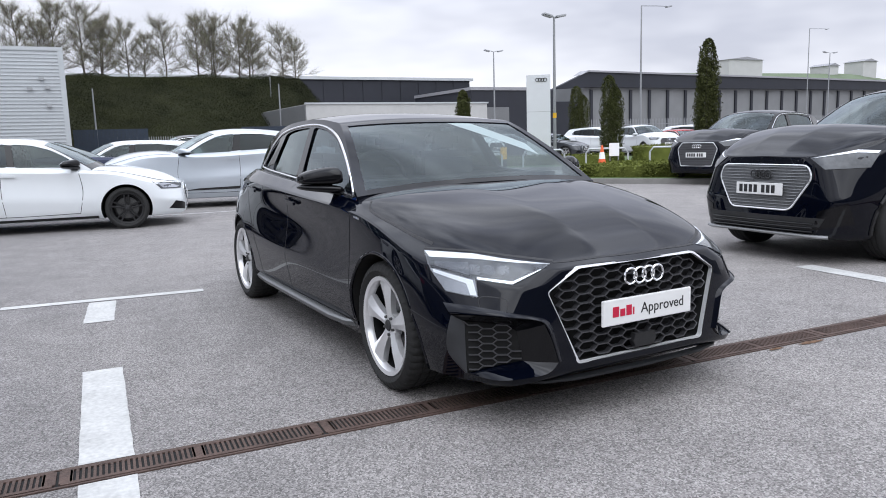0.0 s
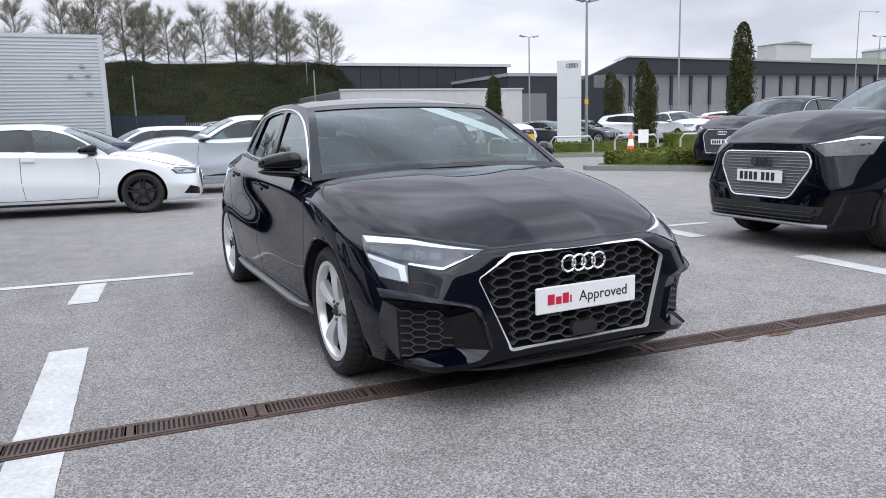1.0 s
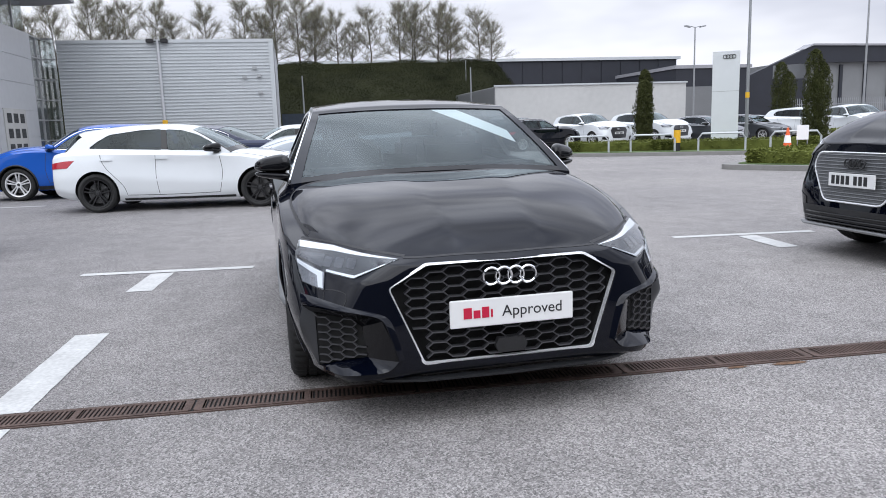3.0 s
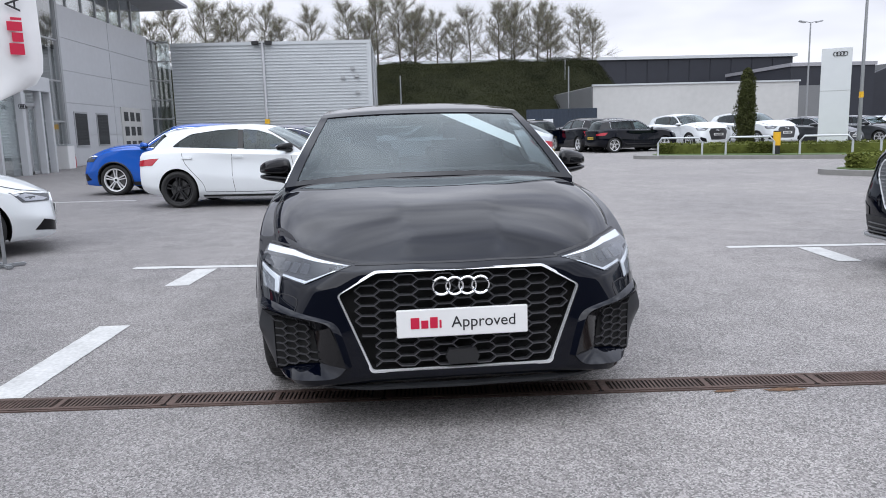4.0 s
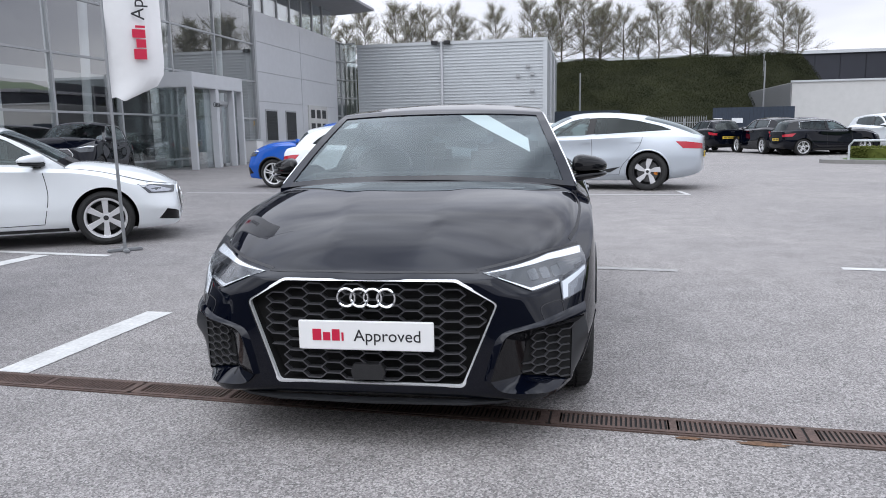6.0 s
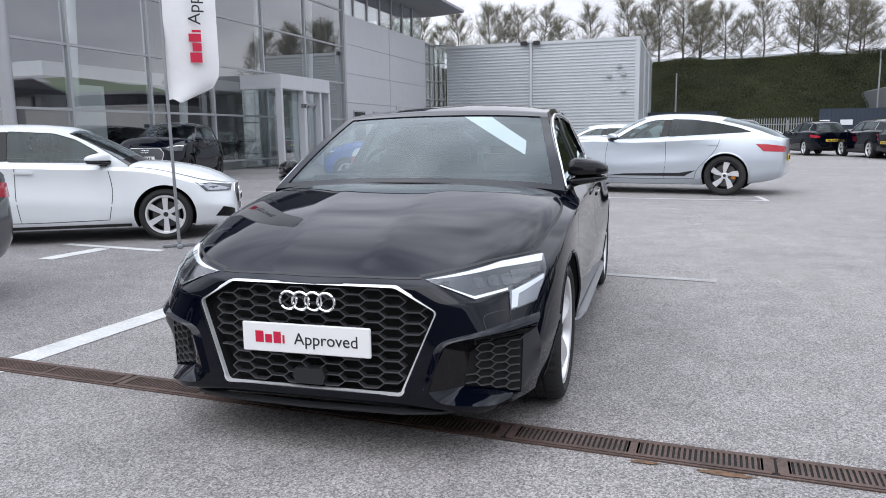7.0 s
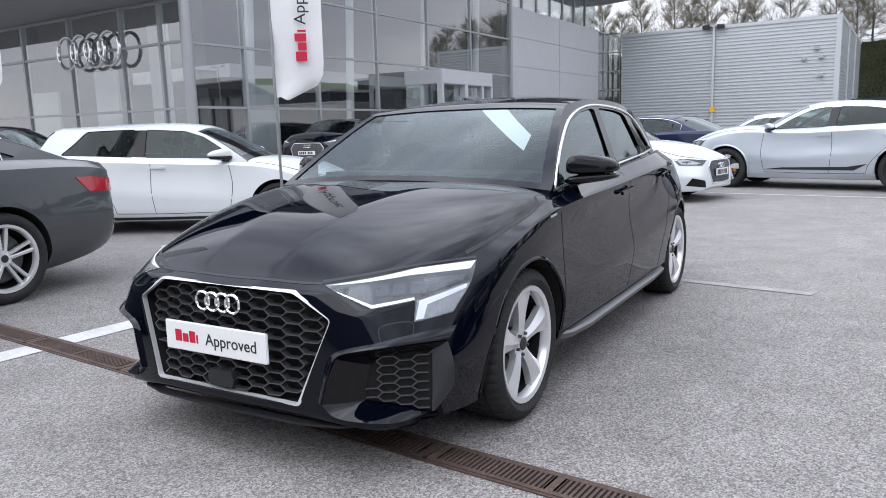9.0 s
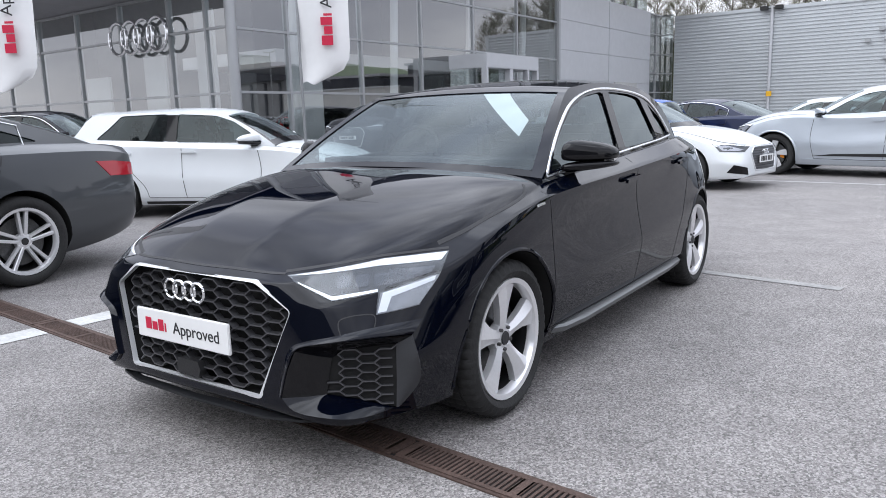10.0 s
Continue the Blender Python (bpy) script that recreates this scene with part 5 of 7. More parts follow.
parked_car(at_wheels(Q2, (14.4, 33.2), (11.8, 32.6)), Q2, M_BLACK, "black small crossover parked by the hedge", TALL_TOP, TWIN5, cladding=M_TRIM)
far = {}
for key, shape, paint_, top, word in (("white", Q8, M_WHITE, TALL_TOP, "white crossover"), ("black", Q4, M_BLACK, TALL_TOP, "black crossover"), ("silver", A6, M_SILVER, SALOON_TOP, "silver saloon"), ("red", A3, M_RED, HATCH_TOP, "red hatchback"), ("grey", A3, M_GREYCAR, HATCH_TOP, "dark grey hatchback")):
    far[key] = (shape, paint_, top, word)
built = {}
FAR_CARS = (("white", 17.0, 33.2, 0.25, -1), ("white", 20.2, 33.0, 0.25, -1), ("grey", 23.2, 32.5, 0.4, -1), ("black", 13.6, 35.2, 0.1, -1), ("grey", 26.4, 33.5, 0.5, -1), ("white", 30.5, 33.5, 0.5, -1),
            ("red", 33.5, 33.0, 0.5, -1), ("white", 37.5, 32.5, 0.5, -1), ("grey", 36.0, 26.5, 0.3, -1), ("silver", 33.0, 24.5, 0.4, -1), ("red", 39.0, 24.0, 0.4, -1), ("white", 42.0, 27.5, 0.4, -1),
            ("black", 10.9, 38.5, -0.2, 1), ("silver", 12.4, 39.0, -0.2, 1), ("black", 9.0, 42.5, -0.2, 1), ("grey", 7.2, 52.0, 1, 0.1), ("white", 9.5, 52.5, 1, 0.1), ("black", 1.5, 27.0, -1, 0.2), ("white", 27.9, 28.6, -0.2, -1), ("red", 29.6, 27.6, -0.2, -1), ("grey", 32.4, 34.5, 0.6, -1), ("silver", 45.0, 60.0, 1, 0.2), ("white", 52.0, 62.0, 1, 0.2), ("grey", 60.0, 66.0, 1, 0.1), ("white", 70.0, 70.0, 1, 0.1), ("black", 76.0, 62.0, 1, 0.1))
for key, x, y, dx, dy in FAR_CARS:
    shape, paint_, top, word = far[key]
    if key in built:
        copy_thing(built[key], heading(x, y, dx, dy))
    else:
        built[key] = parked_car(heading(x, y, dx, dy), shape, paint_, word + " in a row of parked cars", top, TWIN5, levels=2, group="far parked cars")


for key, x, y, dx, dy in (("red", -17.2, 21.6, 0.9, -0.5), ("grey", -15.9, 31.0, 0.8, -0.6), ("black", -19.5, 26.5, 0.9, -0.3), ("silver", -20.5, 19.2, 0.6, -0.8)):
    shown = copy_thing(built[key], Matrix.Translation((0, 0, 0.05)) @ heading(x, y, dx, dy))
    tagged(shown, far[key][3] + " on show behind the glass", "car", "cars on show")


# ---- ground ----
def asphalt():
    m = bpy.data.materials.new("worn_grey_asphalt")
    m.use_nodes = True
    n, l = m.node_tree.nodes, m.node_tree.links
    b = n["Principled BSDF"]
    co = n.new("ShaderNodeTexCoord")

    def noise(scale, detail, rough=0.5):
        t = n.new("ShaderNodeTexNoise")
        t.inputs["Scale"].default_value, t.inputs["Detail"].default_value, t.inputs["Roughness"].default_value = scale, detail, rough
        l.new(co.outputs["Object"], t.inputs["Vector"])
        return t.outputs["Fac"]

    def ramp(src, stops):
        r = n.new("ShaderNodeValToRGB")
        while len(r.color_ramp.elements) < len(stops):
            r.color_ramp.elements.new(0.5)
        for e, (p, c) in zip(r.color_ramp.elements, stops):
            e.position, e.color = p, (*c, 1)
        l.new(src, r.inputs["Fac"])
        return r.outputs["Color"]

    def mul(a, b_, f=1.0, mode="MULTIPLY"):
        x = n.new("ShaderNodeMix")
        x.data_type, x.blend_type = "RGBA", mode
        x.inputs["Factor"].default_value = f
        l.new(a, x.inputs["A"]), l.new(b_, x.inputs["B"])
        return x.outputs["Result"]

    vor = n.new("ShaderNodeTexVoronoi")
    vor.inputs["Scale"].default_value = 150
    l.new(co.outputs["Object"], vor.inputs["Vector"])
    stone = ramp(vor.outputs["Color"], ((0.12, (0.105, 0.099, 0.096)), (0.5, (0.232, 0.219, 0.212)), (0.9, (0.415, 0.393, 0.381))))
    grit = ramp(noise(260, 3), ((0.35, (0.76, 0.76, 0.76)), (0.65, (1.19, 1.19, 1.19))))
    wide = ramp(noise(0.35, 5, 0.6), ((0.3, (0.86, 0.86, 0.87)), (0.7, (1.12, 1.11, 1.10))))
    mid = ramp(noise(3.0, 4, 0.6), ((0.35, (0.88, 0.88, 0.88)), (0.65, (1.08, 1.08, 1.08))))
    # shade towards -x, put into the ground's colour with a ragged border
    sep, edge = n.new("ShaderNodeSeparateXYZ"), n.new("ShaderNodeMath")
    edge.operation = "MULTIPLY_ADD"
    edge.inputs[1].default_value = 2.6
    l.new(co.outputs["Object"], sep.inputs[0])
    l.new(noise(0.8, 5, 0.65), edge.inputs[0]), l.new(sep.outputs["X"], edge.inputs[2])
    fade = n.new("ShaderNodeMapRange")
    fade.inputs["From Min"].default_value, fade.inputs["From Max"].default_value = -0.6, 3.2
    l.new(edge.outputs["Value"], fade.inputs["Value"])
    side_shade = ramp(fade.outputs["Result"], ((0.0, (0.76, 0.765, 0.78)), (1.0, (1.0, 1.0, 1.0))))
    c = mul(mul(mul(mul(stone, grit), wide), mid), side_shade)
    l.new(c, b.inputs["Base Color"])
    b.inputs["Roughness"].default_value = 0.78
    bp = n.new("ShaderNodeBump")
    bp.inputs["Strength"].default_value, bp.inputs["Distance"].default_value = 0.55, 0.006
    l.new(vor.outputs["Distance"], bp.inputs["Height"])
    l.new(bp.outputs["Normal"], b.inputs["Normal"])
    return m


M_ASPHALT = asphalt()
M_MARK = mat("worn_white_road_paint", (0.48, 0.48, 0.47), 0.7, vary=0.25, scale=45, bump=0.25, coarse=5)
M_FADED = mat("faded_road_paint", (0.30, 0.295, 0.287), 0.8, vary=0.35, scale=40, coarse=4)
M_RUST = mat("rusty_cast_iron", (0.085, 0.055, 0.045), 0.75, 0.2, vary=0.5, scale=70, bump=0.4, coarse=6)
M_KERB = mat("pale_concrete_kerb", (0.22, 0.215, 0.205), 0.85, vary=0.2, scale=50, bump=0.3)
M_GRASS = mat("lawn_green", (0.07, 0.11, 0.03), 0.9, vary=0.5, scale=40, bump=0.6)
M_HEDGE = mat("clipped_hedge_leaf", (0.105, 0.120, 0.030), 0.9, vary=0.5, scale=3, spec=0.1)
M_CONIFER = mat("conifer_leaf", (0.052, 0.058, 0.022), 0.95, vary=0.5, scale=2, spec=0.1)
M_BANK = mat("bank_shrub_leaf", (0.030, 0.034, 0.017), 0.95, vary=0.8, scale=0.35, coarse=0.10, spec=0.05, color2=(0.062, 0.068, 0.034))
M_SOIL = mat("dark_bank_soil", (0.026, 0.028, 0.016), 0.95, vary=0.5, scale=0.8, spec=0.05)
M_TWIGWOOD = mat("pale_twig_bark", (0.20, 0.18, 0.15), 0.9, vary=0.3, scale=20)
M_BARK = mat("grey_brown_bark", (0.11, 0.095, 0.08), 0.9, vary=0.3, scale=20, bump=0.3)
M_TWIG = mat("spring_leaf", (0.25, 0.28, 0.15), 0.8, vary=0.4, scale=1)
M_SHED = mat("light_grey_cladding", (0.50, 0.525, 0.54), 0.4, 0.3, vary=0.05, scale=6)
M_SHEDSIDE = mat("grey_cladding", (0.17, 0.175, 0.18), 0.45, 0.3, vary=0.08, scale=6)
M_PANEL = mat("silver_wall_panel", (0.54, 0.55, 0.57), 0.35, 0.25, vary=0.05, scale=3)
M_FRAME = mat("grey_aluminium_frame", (0.38, 0.39, 0.40), 0.4, 0.4, vary=0.05, scale=30)
M_SHOWGLASS = glass_mat("showroom_glass", (0.80, 0.85, 0.85), 0.28)
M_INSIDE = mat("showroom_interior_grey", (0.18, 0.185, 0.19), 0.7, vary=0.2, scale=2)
M_INWHITE = mat("showroom_white", (0.68, 0.68, 0.68), 0.6, vary=0.05, scale=2)
M_ROOF = mat("grey_roof_sheet", (0.30, 0.30, 0.32), 0.5, 0.3, vary=0.1, scale=3)
M_NAVY = mat("navy_boards", (0.018, 0.028, 0.045), 0.7, vary=0.25, scale=4)
M_BLACKSHED = mat("black_warehouse_cladding", (0.014, 0.016, 0.024), 0.6, vary=0.2, scale=0.6)
M_WHITEWALL = mat("off_white_render", (0.46, 0.46, 0.45), 0.8, vary=0.08, scale=2)
M_PALEPANEL = mat("pale_grey_panel", (0.19, 0.195, 0.20), 0.6, vary=0.15, scale=0.3)
M_PINKBAR = mat("pink_print", (0.62, 0.22, 0.30), 0.6)
M_POLE = mat("galvanised_steel", (0.30, 0.31, 0.32), 0.45, 0.7, vary=0.1, scale=20)
M_PYLON = mat("pale_sign_panel", (0.62, 0.64, 0.66), 0.35, vary=0.03, scale=4)
M_YELLOW = mat("yellow_band", (0.75, 0.42, 0.02), 0.5, vary=0.08, scale=20)
M_HILL = mat("far_hillside", (0.13, 0.17, 0.10), 0.9, vary=0.35, scale=0.02, coarse=0.006)

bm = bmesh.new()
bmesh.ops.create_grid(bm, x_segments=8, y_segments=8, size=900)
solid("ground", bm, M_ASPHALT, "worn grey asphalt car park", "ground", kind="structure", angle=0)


def strip(a, b, width, material=M_MARK, label="white painted bay line on asphalt"):
    a, b = Vector((*a, 0)), Vector((*b, 0))
    d = (b - a).normalized()
    s = Vector((-d.y, d.x, 0)) * width / 2
    bm = bmesh.new()
    k = max(2, int((b - a).length / 0.06))
    edge = [[bm.verts.new(a.lerp(b, i / k) + q * s * (1 + random.uniform(-0.025, 0.025)) + Vector((0, 0, 0.004))) for i in range(k + 1)] for q in (-1, 1)]
    for i in range(k):
        bm.faces.new((edge[0][i], edge[0][i + 1], edge[1][i + 1], edge[1][i]))
    return solid("bay_marking", bm, material, label, "road marking", "bay markings", "structure", angle=0)


strip((0.09, 4.36), (0.045, 3.035), 0.20), strip((0.039, 2.845), (0.0, 1.7), 0.20)
for x, y, mt in ((-2.62, 6.66, M_MARK), (0.21, 6.47, M_MARK), (3.05, 6.34, M_FADED), (5.92, 6.39, M_MARK), (8.77, 6.2, M_MARK)):
    strip((x - 0.75, y + 0.085), (x + 0.75, y - 0.085), 0.11, mt)
    if mt is M_MARK:
        strip((x - 0.03, y - 0.10), (x - 0.09, y - 0.85), 0.20)
strip((5.76, 4.25), (5.66, 2.9), 0.20)
strip((1.3, 14.09), (4.93, 13.82), 0.09), strip((4.89, 13.86), (4.80, 14.75), 0.09)
strip((-5.6, 14.6), (-3.2, 14.45), 0.09)


# ---- slot drain ----
def slot_drain():
    ang = math.degrees(math.atan2(2.78 - 2.90, 3.5 - 0.9))
    drain = thing("slot_drain", pose(0.88, 2.90, 0, 0, 0, ang), "rusty cast-iron slot drain set in the asphalt", "drain", kind="structure")
    bm = bmesh.new()
    w = 0.075
    box(bm, -7, 11, -w - 0.012, -w, -0.02, 0.006), box(bm, -7, 11, w, w + 0.012, -0.02, 0.006)
    part("channel_edge", bm, M_RUST, drain)
    # flat black sheet stands in for the shade down in the channel
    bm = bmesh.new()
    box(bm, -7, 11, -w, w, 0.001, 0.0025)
    part("channel_bed", bm, M_WELL, drain, "black sheet standing in for the shaded channel")
    bm = bmesh.new()
    for q in (-1, 1):
        box(bm, 0.004, 0.992, q * (w - 0.012) - 0.010, q * (w - 0.012) + 0.010, 0.003, 0.009)
    for k in range(49):
        x = 0.012 + k * 0.02
        wide = 0.045 if k in (0, 24, 48) else 0.0105
        box(bm, x - wide / 2 + 0.008, x + wide / 2 + 0.008, -w + 0.015, w - 0.015, 0.0035, 0.0085)
    me = mesh_of("grating", bm, M_RUST, 0)
    for k in range(-7, 11):
        ob = new("grating", me)
        ob.parent = drain
        ob.location = (k, 0, 0)
        ob.scale = (0.985, 1, 1)
    return drain


slot_drain()


def dirt_patch(x, y, long, wide, turn, seed):
    """A flat, ragged smear of brown dirt beside the drain."""
    rng = np.random.default_rng(seed)
    bm = bmesh.new()
    ring = []
    for k in range(22):
        a, r = k * math.tau / 22, rng.uniform(0.55, 1.1)
        ring.append(bm.verts.new((long * r * math.cos(a), wide * r * math.sin(a), 0.0)))
    mid = bm.verts.new((0, 0, 0.006))
    for k in range(22):
        bm.faces.new((ring[k], ring[(k + 1) % 22], mid))
    solid("dirt_patch", bm, M_DIRT, "ragged smear of brown dirt beside the drain", "dirt", kind="structure", at=pose(x, y, 0.004, 0, 0, turn))


M_DIRT = mat("brown_dirt", (0.13, 0.075, 0.045), 0.95, vary=0.5, scale=60, bump=0.5, coarse=12)
dirt_patch(3.69, 2.655, 0.11, 0.026, -3, 1)
dirt_patch(3.42, 2.672, 0.07, 0.014, -2, 3)


# ---- leaves ----
def leaf_mesh(name, spots, size, material, seed=1, up=0.4, wide=0.5):
    """Many small bent leaves round the given spots, as one mesh."""
    rng = np.random.default_rng(seed)
    p = np.asarray(spots, float)
    n = len(p)
    a = rng.normal(size=(n, 3))
    a[:, 2] *= up
    a /= np.linalg.norm(a, axis=1, keepdims=True)
    b = np.cross(a, rng.normal(size=(n, 3)))
    b /= np.linalg.norm(b, axis=1, keepdims=True)
    s = size * rng.uniform(0.6, 1.4, (n, 1))
    v = np.stack([p - a * s, p + b * s * wide, p + a * s, p - b * s * wide], 1).reshape(-1, 3)
    f = np.arange(4 * n).reshape(-1, 4)
    me = bpy.data.meshes.new(name)
    me.from_pydata(v.tolist(), [], f.tolist())
    me.materials.append(material)
    return me


def hedge(name, poly, height, label, count, seed):
    """A clipped hedge: a rounded solid core under a coat of leaves."""
    rng = np.random.default_rng(seed)
    bm = bmesh.new()
    prism(bm, round_poly(poly, 0.5, 3), lambda a, b, w: Vector((a, b, w)), height - 0.06)
    ob = solid(name, bm, M_HEDGE, label, "hedge")
    xs, ys = [p[0] for p in poly], [p[1] for p in poly]
    spots = []
    ring = round_poly(poly, 0.5, 3)
    while len(spots) < count:
        if rng.random() < 0.55:
            x, y = rng.uniform(min(xs), max(xs)), rng.uniform(min(ys), max(ys))
            if inside((x, y), ring):
                spots.append((x, y, height - 0.05 + rng.normal() * 0.035))
        else:
            i = rng.integers(len(ring))
            p, q = ring[i - 1], ring[i]
            t = rng.random()
            spots.append((p[0] + (q[0] - p[0]) * t + rng.normal() * 0.04, p[1] + (q[1] - p[1]) * t + rng.normal() * 0.04, rng.uniform(0.03, height)))
    lf = new("leaves", leaf_mesh("leaves", spots, 0.034, M_HEDGE, seed))
    lf.parent = ob
    tagged(lf, "", kind="stuff")
    return ob


def island(name, poly, label):
    bm = bmesh.new()
    prism(bm, round_poly(poly, 0.8, 5), lambda a, b, w: Vector((a, b, w)), 0.12)
    ob = solid(name, bm, M_KERB, label, "kerb", kind="structure")
    cx, cy = sum(p[0] for p in poly) / len(poly), sum(p[1] for p in poly) / len(poly)
    inner = [(cx + (x - cx) * 0.93, cy + (y - cy) * 0.93) for x, y in poly]
    bm = bmesh.new()
    prism(bm, round_poly(inner, 0.8, 5), lambda a, b, w: Vector((a, b, 0.1 + w)), 0.035)
    part("lawn", bm, M_GRASS, ob, "mown grass")


island("pavement_1", [(11.2, 15.7), (12.8, 13.2), (16.5, 9.5), (21, 9.5), (20, 15), (14.5, 17.4)], "low kerbed island with grass")
island("pavement_2", [(10.3, 25.7), (13.9, 23.0), (18.5, 20.0), (25, 17), (33, 20), (24, 30.5), (14, 30.5)], "kerbed island with hedges and trees")
hedge("hedge", [(11.9, 15.5), (13.1, 13.6), (16.0, 11.2), (17.5, 12.5), (14.6, 16.7)], 0.46, "low clipped green hedge on the island", 20000, 3)
hedge("hedge", [(11.6, 26.2), (14.6, 24.2), (18.6, 21.5), (19.6, 22.6), (15.5, 25.6), (12.2, 27.4)], 0.5, "low clipped green hedge along the kerb", 16000, 4)
hedge("hedge", [(19.5, 22.0), (23.5, 18.5), (27.0, 20.5), (23, 25)], 0.75, "clipped green hedge behind the rails", 6000, 5)


def conifer(x, y, h, r, seed):
    rng = np.random.default_rng(seed)
    tree = thing("conifer", pose(x, y, 0), "narrow dark green conifer", "tree", "conifers")
    part("trunk", tube(bmesh.new(), [(0, 0, 0), (0.03, 0, h * 0.5), (0, 0.02, h * 0.95)], [0.09, 0.06, 0.015], 8), M_BARK, tree)
    spots = []
    leaders = [(0.30 * r * math.cos(seed), 0.30 * r * math.sin(seed), h, 0.72), (-0.38 * r * math.cos(seed), -0.38 * r * math.sin(seed), h * 0.86, 0.66), (rng.normal() * 0.2 * r, rng.normal() * 0.2 * r, h * 0.7, 0.85)]
    for _ in range(16000):
        lx, ly, lh, lw = leaders[rng.choice(3, p=(0.45, 0.33, 0.22))]
        t = rng.random()
        rad = r * lw * (0.80 + 0.20 * math.sin(min(1, t * 2.5) * math.pi / 2)) * max(0.0, 1 - t ** 7) ** 0.5 * rng.uniform(0.6, 1.06)
        a = rng.random() * math.tau
        wob = 1 + 0.16 * math.sin(a * 3 + t * 17 + seed) + 0.10 * math.sin(a * 5 - t * 31)
        spots.append((lx + rad * wob * math.cos(a), ly + rad * wob * math.sin(a), 0.1 + t * lh))
    lf = new("crown", leaf_mesh("crown", spots, 0.05, M_CONIFER, seed, 1.6, 0.35))
    lf.parent = tree
    return tree


for k, (x, y, h, r) in enumerate(((17.8, 32.2, 3.5, 0.5), (29.4, 38.0, 4.2, 0.65), (25.3, 30.0, 4.1, 0.62), (21.3, 20.0, 4.45, 0.52))):
    conifer(x, y, h, r, 20 + k)


# ---- the bank with its row of bare spring trees ----
def bank():
    bm = bmesh.new()
    xs, ys = np.linspace(-70, 25.5, 56), np.linspace(66, 90, 13)
    grid = []
    for y in ys:
        row = []
        for x in xs:
            t = (y - 66) / 24
            z = 0.3 + 8.3 * min(1, t * 1.25) + 0.5 * noise.noise(Vector((x * 0.12, y * 0.12, 3)))
            row.append(bm.verts.new((x, y, z if t > 0 else -0.3)))
        grid.append(row)
    for a, b in zip(grid, grid[1:]):
        for k in range(len(a) - 1):
            bm.faces.new((a[k], a[k + 1], b[k + 1], b[k]))
    ob = solid("bank", bm, M_SOIL, "steep bank overgrown with dark green shrubs", "bank", kind="structure")
    rng = np.random.default_rng(9)
    n = 340000
    x, t = rng.uniform(-32, 25.5, n), rng.random(n)
    lump = np.array([noise.noise(Vector((a * 0.22, b * 4.0, 0))) for a, b in zip(x, t)])
    y, z = 66 + 24 * t, 0.3 + 8.3 * np.minimum(1, t * 1.25) + rng.uniform(0, 1, n) * (0.4 + 2.6 * np.maximum(0, lump + 0.10)) * np.where(t > 0.7, 0.45, 1)
    lf = new("shrub_leaves", leaf_mesh("shrub_leaves", np.stack([x, y, z], 1), 0.062, M_BANK, 8, 1.4, 0.35))
    lf.parent = ob
    tagged(lf, "", kind="stuff")


bank()


def sliver_mesh(name, starts, ways, width, material):
    """Thin twigs: one narrow bent blade from each start along its way."""
    p, d = np.asarray(starts, float), np.asarray(ways, float)
    n = len(p)
    side = np.cross(d, np.random.default_rng(5).normal(size=(n, 3)))
    side *= width / (np.linalg.norm(side, axis=1, keepdims=True) + 1e-9)
    v = np.stack([p - side, p + side, p + d * 0.55 + side * 0.6, p + d, p + d * 0.5 - side * 0.6], 1).reshape(-1, 3)
    me = bpy.data.meshes.new(name)
    me.from_pydata(v.tolist(), [], np.arange(5 * n).reshape(-1, 5).tolist())
    me.materials.append(material)
    return me


